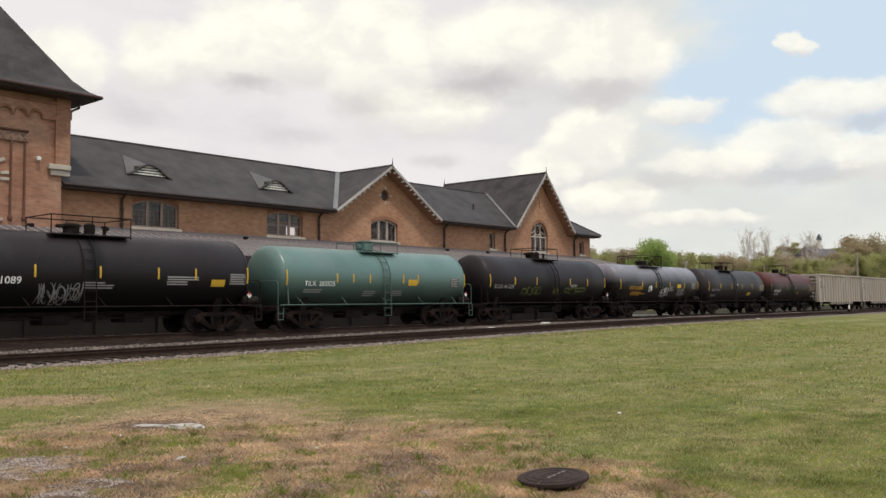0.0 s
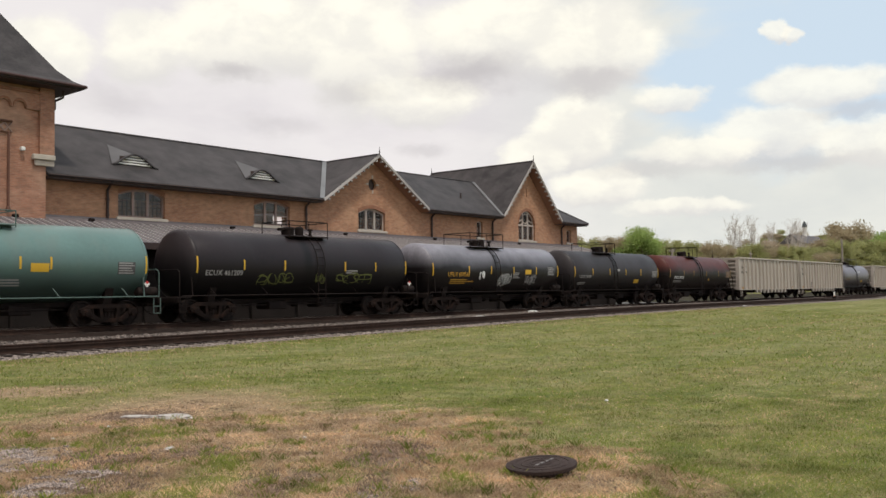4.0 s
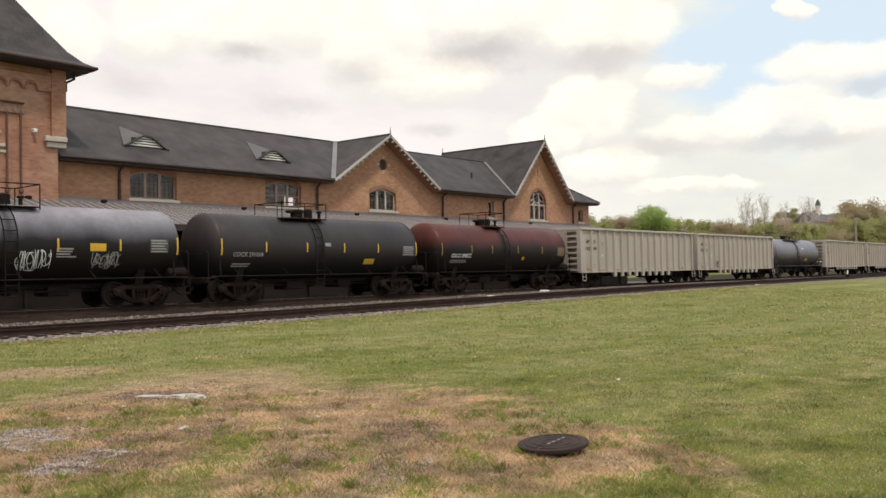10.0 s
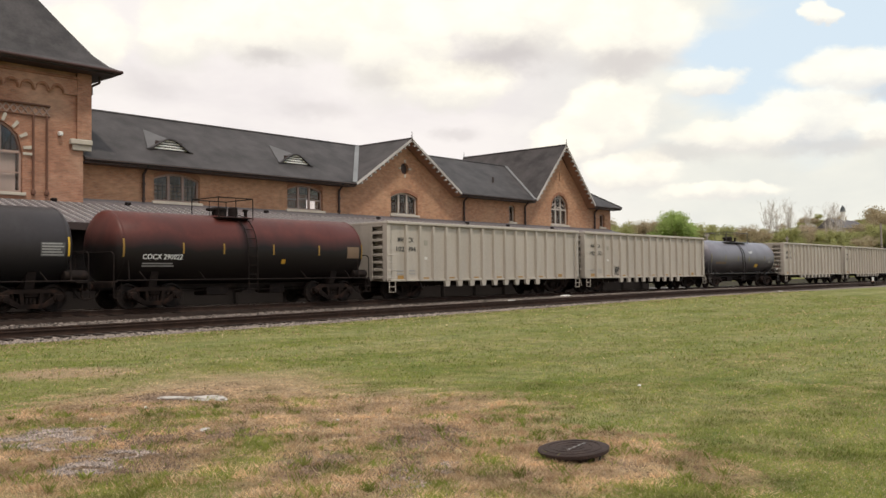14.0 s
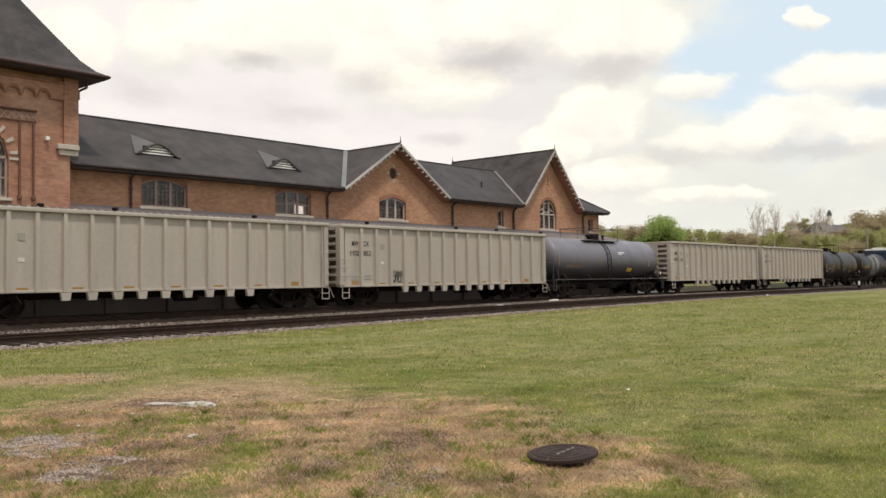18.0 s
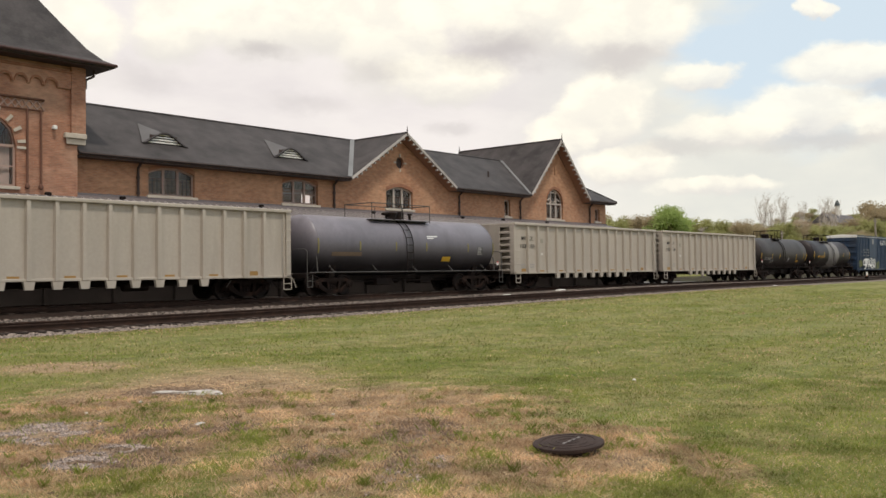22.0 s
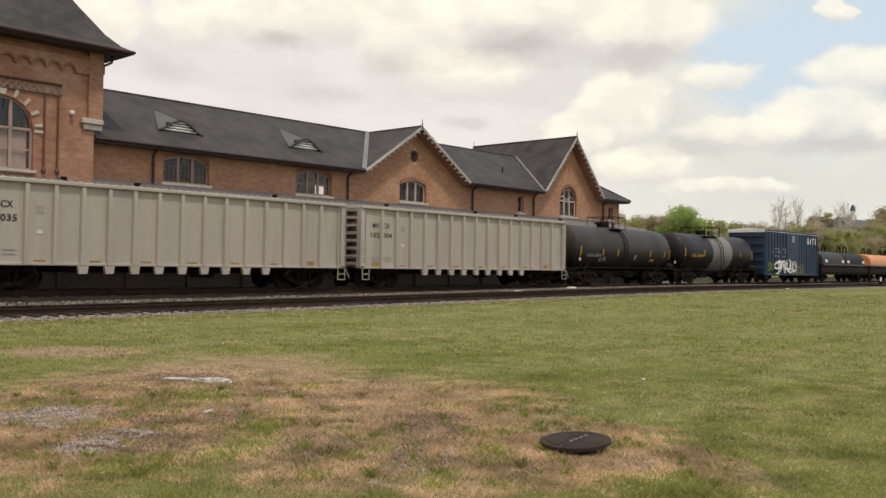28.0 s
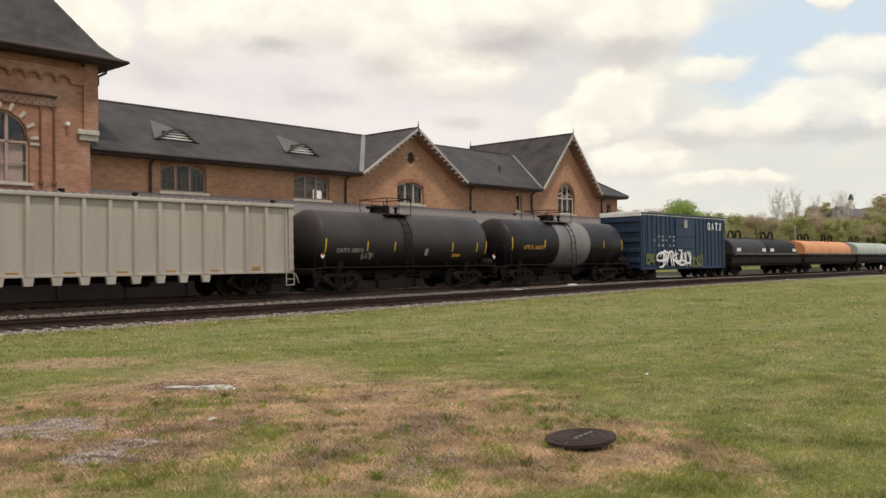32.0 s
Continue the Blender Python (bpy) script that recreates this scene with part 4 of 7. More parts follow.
gable_trim(41.55, 4.83, z0, z1)
gable_trim(59.0, 4.1, z0 + 0.03, 11.73)
part("finial", Geo().tube((59.0, 49.6, 11.73), (59.0, 49.6, 12.2), 0.035, 8, 0.012).lathe([(11.84, 0.0), (11.88, 0.06), (11.94, 0.0)], "z", 8, (59.0, 49.6, 0)), TRIM_DARK, station)
part("roof_vent", Geo().lathe([(8.35, 0.07), (8.85, 0.07), (8.86, 0.1), (8.92, 0.0)], "z", 10, (52.26, 41.18, 0)), TRIM_DARK, station, "thin dark vent pipe")
# lead in the valleys, ridge cappings
for a, b in (((36.75, EAVE_Y, z0), (41.55, RIDGE_Y, z1)), ((54.93, EAVE_Y, z0), (57.75, RIDGE_Y, z1))):
    a, b = Vector(a) + Vector((-0.02, 0, 0.03)), Vector(b) + Vector((-0.02, 0, 0.03))
    w = Vector((0.3, 0, 0))
    part("valley_flashing", Geo().add([tuple(p) for p in (a - w, a + w * 0.25, b + w * 0.25, b - w)] + [tuple(p + Vector((0, 0, 0.03))) for p in (a - w, a + w * 0.25, b + w * 0.25, b - w)],
         [(3, 2, 1, 0), (4, 5, 6, 7), (0, 1, 5, 4), (1, 2, 6, 5), (2, 3, 7, 6), (3, 0, 4, 7)]), LEAD, station, "grey lead valley flashing")
for a, b in (((20, RIDGE_Y, z1), (62.3, RIDGE_Y, z1)), ((41.55, EAVE_Y, z1), (41.55, RIDGE_Y, z1)), ((59, EAVE_Y, 11.73), (59, 49.65, 11.73)), ((62.3, RIDGE_Y, z1), (67.2, EAVE_Y, z0))):
    part("ridge_cap", Geo().tube(a, b, 0.07, 8), SLATE, station, smooth=True)


def window(op, lights, name="window", sill=True, lattice=True, transom=None, frame=None, keys=False, y=WALL_Y, parent=station, reveal=0.16):
    """A wooden window set in a hole: frame, mullions, leaded panes, stone sill."""
    frame = frame or FRAME
    w = thing(name, "", "")
    w.parent = parent
    w["label"] = "arched timber window with %d lights" % lights
    yf = y + reveal
    x0, x1, zb = op.x0, op.x1, op.zb
    n = 14
    xs = [x0 + (x1 - x0) * i / n for i in range(n + 1)]
    inner = Opening(x0 + 0.09, x1 - 0.09, zb + 0.1, op.zt - 0.09, max(0.02, op.rise - 0.02) if op.rise else 0)
    g = Geo()
    g.box(x0, x0 + 0.09, yf, yf + 0.1, zb, op.hi(x0 + 0.045)).box(x1 - 0.09, x1, yf, yf + 0.1, zb, op.hi(x1 - 0.045)).box(x0 + 0.09, x1 - 0.09, yf, yf + 0.1, zb, zb + 0.1)
    for a, b in zip(xs, xs[1:]):
        prism(g, a, b, (op.hi(a) - 0.1, op.hi(b) - 0.1), (op.hi(a) + 0.02, op.hi(b) + 0.02), yf, yf + 0.1)
    part("window_frame", g, frame, w)
    step = (x1 - x0 - 0.18) / lights
    for i in range(lights):
        a, b = x0 + 0.09 + step * i, x0 + 0.09 + step * (i + 1)
        if i:
            part("mullion", Geo().bbox(a - 0.07, a + 0.07, yf - 0.02, yf + 0.09, zb + 0.1, op.hi(a) - 0.08, 0.015), frame, w)
        pa, pb = a + (0.07 if i else 0), b - (0.07 if i < lights - 1 else 0)
        sub = Geo()
        m = 4
        for k in range(m):
            u, v = pa + (pb - pa) * k / m, pa + (pb - pa) * (k + 1) / m
            prism(sub, u, v, (zb + 0.1, zb + 0.1), (op.hi(u) - 0.1, op.hi(v) - 0.1), yf + 0.05, yf + 0.056)
        pane = part("pane", sub, GLASS, w)
        pane.visible_shadow = False
        bars = Geo()
        zt = op.hi((pa + pb) / 2) - 0.12
        if lattice:
            m = 3
            for k in range(1, m):
                u = pa + (pb - pa) * k / m
                bars.box(u - 0.012, u + 0.012, yf + 0.03, yf + 0.05, zb + 0.1, op.hi(u) - 0.1)
            z = zb + 0.1 + 0.22
            while z < zt:
                bars.box(pa, pb, yf + 0.03, yf + 0.05, z - 0.011, z + 0.011)
                z += 0.22
        else:
            zm = (zb + zt) / 2 if transom is None else (zb + transom) / 2
            bars.box(pa, pb, yf + 0.01, yf + 0.06, zm - 0.035, zm + 0.035)
        if bars.v:
            part("glazing_lattice", bars, TRIM_DARK if lattice else frame, w)
    if transom:
        part("transom", Geo().bbox(x0 + 0.09, x1 - 0.09, yf - 0.02, yf + 0.09, transom - 0.06, transom + 0.06, 0.015), frame, w)
    if sill:
        part("window_sill", Geo().bbox(x0 - 0.12, x1 + 0.12, y - 0.12, y + 0.2, zb - 0.14, zb, 0.02), STONE, w)
    return w


window(OPS["w1"], 3)
window(OPS["w2"], 3, lattice=False)
window(OPS["g1"], 3, frame=FRAME_PALE)
window(OPS["sm"], 1, frame=FRAME_PALE)
window(OPS["en"], 1, frame=FRAME)
big = window(OPS["big"], 3, frame=FRAME_PALE, transom=6.75)


def tracery():
    """Round tracery in the head of the tall gable window."""
    g = Geo()
    for cx, r in ((59.09, 0.42),):
        g.lathe([(WALL_Y + 0.14, r), (WALL_Y + 0.14, r - 0.07), (WALL_Y + 0.22, r - 0.07), (WALL_Y + 0.22, r)], "y", 20, (cx, 0, 7.28))
    for s in (-1, 1):
        g.tube((59.09 + s * 0.4, WALL_Y + 0.18, 7.2), (59.09 + s * 0.85, WALL_Y + 0.18, 7.0), 0.05, 6)
        g.tube((59.09 + s * 0.3, WALL_Y + 0.18, 7.0), (59.09 + s * 0.5, WALL_Y + 0.18, 6.8), 0.05, 6)
    part("tracery", g, FRAME_PALE, big)


tracery()


def brick_arch(op, parent, y, depth=0.22, name="arch"):
    """A ring of brick standing proud round a window head."""
    n = 14
    xs = [op.x0 + (op.x1 - op.x0) * i / n for i in range(n + 1)]
    g = Geo()
    for a, b in zip(xs, xs[1:]):
        prism(g, a, b, (op.hi(a) + 0.0, op.hi(b) + 0.0), (op.hi(a) + depth, op.hi(b) + depth), y - 0.03, y - 0.002)
    part(name, g.mesh(name, weld=0.0005), BRICK_RED, parent, "darker red brick arch")


BRICK_RED = brick_mat("brick_red", (0.3, 0.12, 0.065), (0.24, 0.1, 0.055), (0.25, 0.17, 0.12), (0.34, 0.16, 0.09))
for k in ("w1", "w2", "g1", "big"):
    brick_arch(OPS[k], station, WALL_Y)
ocu = thing("oculus_window", "", "")
ocu.parent = station
ocu["label"] = "dark round louvred window with pale stone keys"
part("louvre_board", Geo().lathe([(WALL_Y + 0.2, 0.0), (WALL_Y + 0.2, 0.37), (WALL_Y + 0.25, 0.37)], "y", 20, (41.69, 0, 8.53)), TRIM_DARK, ocu)
for a in range(4):
    t = a * math.pi / 2
    c, s = math.cos(t), math.sin(t)
    x, z = 41.69 + 0.47 * c, 8.53 + 0.47 * s
    part("key_stone", Geo().bbox(x - 0.06 - 0.05 * abs(c), x + 0.06 + 0.05 * abs(c), WALL_Y - 0.04, WALL_Y + 0.1, z - 0.06 - 0.05 * abs(s), z + 0.06 + 0.05 * abs(s), 0.015), STONE, ocu)
part("slit_board", Geo().box(59.08, 59.2, WALL_Y + 0.2, WALL_Y + 0.24, 9.0, 9.65), TRIM_DARK, station)


def downpipe(x, y, zt, zb, name="downpipe"):
    p = part(name, Geo().path([(x, y - 0.5, zt), (x, y - 0.1, zt - 0.35), (x, y - 0.1, zb)], 0.065, 8), TRIM_DARK, station, "dark brown rainwater pipe", smooth=True)
    for z in (zb + 0.12, (zt + zb) / 2):
        part("collar", Geo().lathe([(z, 0.068), (z, 0.095), (z + 0.1, 0.095), (z + 0.1, 0.068)], "z", 8, (x, y - 0.1, 0)), TRIM_DARK, p)


for x in (23.31, 35.98, 47.41, 54.43, 64.04):
    downpipe(x, WALL_Y, 7.1, 5.38)


def eyebrow(xc, half, rise):
    """A low curved dormer with white slats and a grey lead cheek."""
    e = thing("eyebrow_dormer", "", "")
    e.parent = station
    e["label"] = "low curved roof vent with white slats"
    sl = (RIDGE_Z - EAVE_Z) / (RIDGE_Y - EAVE_Y)
    yb = 40.62
    zb = EAVE_Z + (yb - EAVE_Y) * sl

    def top(u):
        return rise * (0.5 + 0.5 * math.cos(math.pi * u)) ** 0.8
    n = 16
    P, F = [], []
    for i in range(n + 1):
        u = -1 + 2 * i / n
        x, h = xc + u * half, top(u)
        P += [(x, yb - 0.12, zb + h + 0.01), (x, yb + (h + 0.12) / sl, zb + h + 0.09)]
    for i in range(n):
        F.append((2 * i, 2 * i + 2, 2 * i + 3, 2 * i + 1))
    k = len(P)
    P += [(p[0], p[1], p[2] - 0.07) for p in P]
    F += [tuple(j + k for j in reversed(f)) for f in F]
    F += [(2 * i, 2 * i + k, 2 * i + 2 + k, 2 * i + 2) for i in range(n)]
    part("hood", Geo().add(P, F), SLATE, e, smooth=True)
    for j in range(4):
        z = 0.06 + j * rise * 0.22
        us = [u / 40 for u in range(-40, 41) if top(u / 40) - 0.05 > z]
        if us:
            part("slat", Geo().bbox(xc + us[0] * half, xc + us[-1] * half, yb - 0.02, yb + 0.08, zb + z, zb + z + 0.075, 0.01), WHITE, e)
    part("vent_back", Geo().box(xc - half * 0.6, xc + half * 0.6, yb + 0.1, yb + 0.12, zb + 0.02, zb + rise * 0.8), TRIM_DARK, e)
    yc = 42.62
    zc = EAVE_Z + (yc - EAVE_Y) * sl
    A, B, C = Vector((xc - half * 0.98, yb - 0.02, zb + 0.04)), Vector((xc + 0.03, yb + 0.35, zb + rise + 0.09)), Vector((xc - 0.34, yc, zc + 0.03))
    part("cheek", Geo().add([A, B, C, A - Vector((0, 0, 0.1)), B - Vector((0, 0, 0.1)), C - Vector((0, 0, 0.1))], [(0, 1, 2), (5, 4, 3), (0, 3, 4, 1), (1, 4, 5, 2), (2, 5, 3, 0)]), LEAD_PALE, e, "pale grey lead cheek")


LEAD_PALE = mat("pale_lead", (0.1, 0.096, 0.098), 0.6, var=0.2)
eyebrow(25.2, 1.28, 0.6)
eyebrow(33.3, 1.22, 0.6)

# corner tower at the left
TX, TW, TY = 15.93, 4.07, 39.4
T_OP = Opening(TX - 1.34, TX + 1.34, 5.45, 8.54, 1.34)
tower = part("tower_front", col_wall(TX - TW, TX + TW, 0.2, lambda x: 8.0, [T_OP], TY, TY + 0.45), BRICK_TOWER, station, "tall orange brick tower wall with closed arcade")
UP = TW + 0.32
part("tower_top", col_wall(TX - UP, TX + UP, 8.0, lambda x: 11.35, [Opening(TX - 1.075, TX + 1.075, 8.0, 8.54, 0.54)], TY + 0.0, TY + 0.45), BRICK_TOWER, station)
part("tower_side", Geo().box(TX + TW - 0.4, TX + TW, TY + 0.45, 48.0, 0.2, 11.3).box(TX - TW, TX - TW + 0.4, TY + 0.45, 48.0, 0.2, 11.3), BRICK_TOWER, station)
part("tower_back", Geo().box(TX - TW, TX + TW, 47.8, 48.2, 7.3, 11.3), BRICK_TOWER, station)


SHAFT = mat("red_brown_shaft", (0.13, 0.06, 0.04), 0.8, var=0.25)


def tower_trim():
    # proud corbel table with round arches
    ops = []
    for i in range(9):
        c = TX + (i - 4) * 0.668 + 0.14
        ops.append(Opening(c - 0.27, c + 0.27, 9.4, 10.27, 0.27))
    xa, xb = TX - 3.72, TX + 3.72
    g = col_wall(xa, xb, 9.98, lambda x: 10.72, [o for o in ops], TY - 0.13, TY - 0.002)
    part("corbel_arcade", g, BRICK_TOWER, station, "row of small round brick arches")
    for o in ops:
        n = 10
        xs = [o.x0 - 0.03 + (o.x1 - o.x0 + 0.06) * i / n for i in range(n + 1)]
        q = Opening(o.x0 - 0.03, o.x1 + 0.03, o.zb, o.zt + 0.03, 0.3)
        r = Geo()
        for a, b in zip(xs, xs[1:]):
            prism(r, a, b, (q.hi(a) - 0.01, q.hi(b) - 0.01), (q.hi(a) + 0.09, q.hi(b) + 0.09), TY - 0.17, TY - 0.132)
        part("arch_mould", r, BRICK_RED, station)
    part("frieze_mould", Geo().box(xa, xb, TY - 0.2, TY - 0.132, 10.68, 10.8), BRICK_RED, station)
    for s in (-1, 1):
        x0, x1 = sorted((TX + s * 3.72, TX + s * (UP + 0.0)))
        part("corner_pier", Geo().box(x0, x1, TY - 0.16, TY - 0.003, 8.02, 11.3), BRICK_TOWER, station)
        a, b = sorted((TX + s * 3.4, TX + s * (UP + 0.02)))
        part("quoin_bracket", Geo().bbox(a, b, TY - 0.24, TY - 0.003, 7.76, 8.0, 0.03).bbox(min(a, b - 0.0) + (0.12 if s > 0 else 0), b - (0.12 if s < 0 else 0), TY - 0.14, TY - 0.003, 7.5, 7.758, 0.03), STONE, station, "pale carved stone corner bracket")
        for off in (1.78, 2.38):
            x = TX + s * off
            p = part("colonnette", Geo().tube((x, TY - 0.06, 8.85), (x, TY - 0.06, 5.6), 0.055, 8), SHAFT, station, "slim dark brown wall shaft", smooth=True)
            part("foot", Geo().lathe([(5.36, 0.0), (5.4, 0.09), (5.5, 0.11), (5.6, 0.07), (5.66, 0.0)], "z", 10, (x, TY - 0.06, 0)), SHAFT, p, smooth=True)
    # lattice band over the window
    la, lb = TX - 2.52, TX + 2.52
    part("lattice_rail", Geo().bbox(la, lb, TY - 0.14, TY - 0.003, 9.27, 9.36, 0.02).bbox(la, lb, TY - 0.08, TY - 0.003, 8.82, 8.87, 0.01), SHAFT, station)
    m = 16
    w = (lb - la) / m
    for i in range(m):
        a = la + i * w
        g = Geo()
        for p, q in (((a, 8.88), (a + w, 9.26)), ((a, 9.26), (a + w, 8.88))):
            g.tube((p[0], TY - 0.03, p[1]), (q[0], TY - 0.03, q[1]), 0.032, 5)
        part("lattice_tile", g, FRAME, station)
    # pale voussoirs
    for k in range(9):
        t = math.radians(8 + k * 20.5)
        c, s = math.cos(t), math.sin(t)
        r0, r1, hw = 1.37, (1.66 if k == 4 else 1.72), 0.06 if k != 4 else 0.12
        rad, tan = Vector((c, 0, s)), Vector((-s, 0, c))
        o = Vector((TX, TY, 7.2))
        P = []
        for y in (-0.07, -0.003):
            for r, h in ((r0, -hw), (r0, hw), (r1, hw * 1.25), (r1, -hw * 1.25)):
                q = o + rad * r + tan * h
                P.append((q.x, TY + y, q.z))
        part("voussoir", Geo().add(P, [(0, 1, 2, 3), (7, 6, 5, 4), (0, 4, 5, 1), (1, 5, 6, 2), (2, 6, 7, 3), (3, 7, 4, 0)]), STONE, station)
    for s in (-1, 1):
        a, b = sorted((TX + s * 1.34, TX + s * 1.78))
        part("springer_stone", Geo().bbox(a, b, TY - 0.07, TY - 0.003, 7.08, 7.2, 0.015), STONE, station)
    tw = window(T_OP, 3, y=TY, transom=7.2, lattice=False)
    for k in range(3):
        x = TX - 1.2 + 0.8 * k
        # pale board added behind each pane in place of the glass's sky reflection
        part("blind", Geo().box(x + 0.04, x + 0.76, TY + 0.3, TY + 0.31, 5.56, 7.16), mat("pane_reflection", (0.36, 0.31, 0.3), 0.9, var=0.15, scale=(1.0, 8)), tw, "dull grey-pink board standing in for sky reflected in the panes")
        part("leaded_bar", Geo().box(x + 0.25, x + 0.27, TY + 0.2, TY + 0.215, 7.26, 8.3 if k == 1 else 7.95).box(x + 0.52, x + 0.54, TY + 0.2, TY + 0.215, 7.26, 8.3 if k == 1 else 7.95), TRIM_DARK, tw)
    part("wall_lamp", Geo().bbox(18.8, 18.98, TY - 0.22, TY - 0.003, 8.08, 8.26, 0.03), WHITE, station, "small white wall floodlight")
    # flared hipped roof
    cy = 43.8
    rings = [(5.4, 11.2), (5.0, 11.42), (4.5, 11.92), (3.62, 13.2), (0.3, 18.2)]
    for side in range(4):
        P, F = [], []
        for r, z in rings:
            q = [(-r, -r), (r, -r), (r, r), (-r, r)]
            a, b = q[side], q[(side + 1) % 4]
            P += [(TX + a[0], cy + a[1], z), (TX + b[0], cy + b[1], z)]
        k = len(P)
        P += [(x, y, z - 0.15) for x, y, z in P]
        for i in range(len(rings) - 1):
            f = (2 * i, 2 * i + 1, 2 * i + 3, 2 * i + 2)
            F += [f, tuple(j + k for j in reversed(f))]
        F.append((0, k, k + 1, 1))
        part("tower_roof", Geo().add(P, F), SLATE, station, "steep flared slate tower roof")
    part("tower_soffit", Geo().box(TX - 5.3, TX + 5.3, cy - 5.3, cy + 5.3, 11.0, 11.06), TRIM_DARK, station)
    g = Geo()
    for a, b in (((-5.42, -5.42), (5.42, -5.42)), ((5.42, -5.42), (5.42, 5.42))):
        g.tube((TX + a[0], cy + a[1], 11.15), (TX + b[0], cy + b[1], 11.15), 0.075, 8)
    part("tower_gutter", g, GUTTER_RED, station, smooth=True)
    part("gutter_elbow", Geo().path([(TX + UP + 0.42, TY - 0.1, 11.05), (TX + UP + 0.42, TY - 0.1, 10.72), (TX + UP + 0.03, TY - 0.1, 10.5), (TX + UP + 0.03, TY - 0.1, 10.1)], 0.055, 8), TRIM_DARK, station, smooth=True)


GUTTER_RED = mat("red_brown_gutter", (0.06, 0.028, 0.025), 0.55, var=0.2)
tower_trim()

# ---- platform canopy ----
canopy = thing("platform_canopy", "long lean-to platform canopy with grey standing seam metal roof", "canopy")
CZ0, CZ1, CY0, CX0, CX1 = 3.98, 5.33, 35.2, -14.0, 66.7
part("canopy_roof", slab([(CX0, CY0, CZ0), (CX1 + 3.6, CY0, CZ0), (CX1, WALL_Y - 0.01, CZ1), (CX0, WALL_Y - 0.01, CZ1)], 0.08), SEAM, canopy, "grey metal lean-to roof")
part("canopy_hip", slab([(CX1 + 3.6, CY0, CZ0), (CX1 + 3.6, 48.0, CZ0), (CX1, 44.0, CZ1), (CX1, WALL_Y - 0.01, CZ1)], 0.08), SEAM, canopy)
part("canopy_fascia", Geo().box(CX0, CX1 + 3.6, CY0 - 0.03, CY0, CZ0 - 0.3, CZ0), TRIM_DARK, canopy)
part("flashing_strip", Geo().box(CX0, CX1, WALL_Y - 0.1, WALL_Y - 0.003, CZ1 - 0.06, CZ1 + 0.08), SEAM, canopy)
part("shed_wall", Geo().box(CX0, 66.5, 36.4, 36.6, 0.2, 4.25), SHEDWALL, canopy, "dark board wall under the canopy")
for i in range(27):
    x = CX0 + 1 + i * 3.0
    if x < 66.5:
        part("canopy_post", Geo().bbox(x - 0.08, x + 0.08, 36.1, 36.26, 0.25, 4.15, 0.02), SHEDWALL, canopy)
SPOTS = (18.6, 22.15, 30.2, 38.6, 47.0, 51.5, 57.0)
for x in SPOTS:
    f = thing("floodlight", "small black floodlight on the canopy roof", "lamp", (x, 39.3, 5.1), "canopy floodlights")
    part("housing", Geo().bbox(-0.13, 0.13, -0.09, 0.09, 0.03, 0.19, 0.03), IRON, f)
    part("bracket", Geo().tube((0, 0, -0.05), (0, 0, 0.1), 0.03, 6), IRON, f)
paving = part("platform", Geo().box(CX0, 80, 34.2, 48, -0.2, 0.38), mat("platform_slab", (0.09, 0.085, 0.08), 0.9, var=0.25), None)
tagged(paving, "low concrete platform beside the main track", "platform", kind="structure")


def canopy_seams():
    a, b = Vector((0, CY0 + 0.01, CZ0 + 0.02)), Vector((0, WALL_Y - 0.92, CZ1 - 0.26 + 0.02))
    g = Geo().add([(-0.02, a.y, a.z - 0.02), (0.02, a.y, a.z - 0.02), (0.02, a.y, a.z + 0.05), (-0.02, a.y, a.z + 0.05), (-0.02, b.y, b.z - 0.02), (0.02, b.y, b.z - 0.02), (0.02, b.y, b.z + 0.05), (-0.02, b.y, b.z + 0.05)],
                  [(0, 1, 2, 3), (7, 6, 5, 4), (0, 4, 5, 1), (1, 5, 6, 2), (2, 6, 7, 3), (3, 7, 4, 0)])
    me = g.mesh("seam")
    me.materials.append(SEAM_RIB)
    x = CX0 + 8
    while x < CX1:
        ob = part("seam", me, None, canopy)
        ob.location = (x, 0, 0)
        x += 0.42


# ribs paler than the roof metal: their sunlit look is put into the colour
SEAM_RIB = mat("seam_rib", (0.46, 0.43, 0.42), 0.5, var=0.15, metal=0.1)

# ---- train ----
RW = 0.457
WHEELS = []


def wheelset_mesh():
    g = Geo()
    g.lathe([(-1.1, 0.0), (-1.1, 0.075), (1.1, 0.075), (1.1, 0.0)], "y", 10)
    for s in (-1, 1):
        y = s * 0.7175
        g.lathe([(y - 0.045 * s, 0.0), (y + 0.06 * s, 0.13), (y + 0.06 * s, 0.16), (y + 0.01 * s, 0.2), (y + 0.01 * s, 0.37), (y + 0.065 * s, 0.4), (y + 0.065 * s, RW), (y - 0.045 * s, RW + 0.005), (y - 0.075 * s, RW + 0.028),
                 (y - 0.08 * s, 0.4), (y - 0.02 * s, 0.37), (y - 0.02 * s, 0.2), (y - 0.08 * s, 0.15), (y - 0.08 * s, 0.0)], "y", 24)
    return g.mesh("wheelset", True)


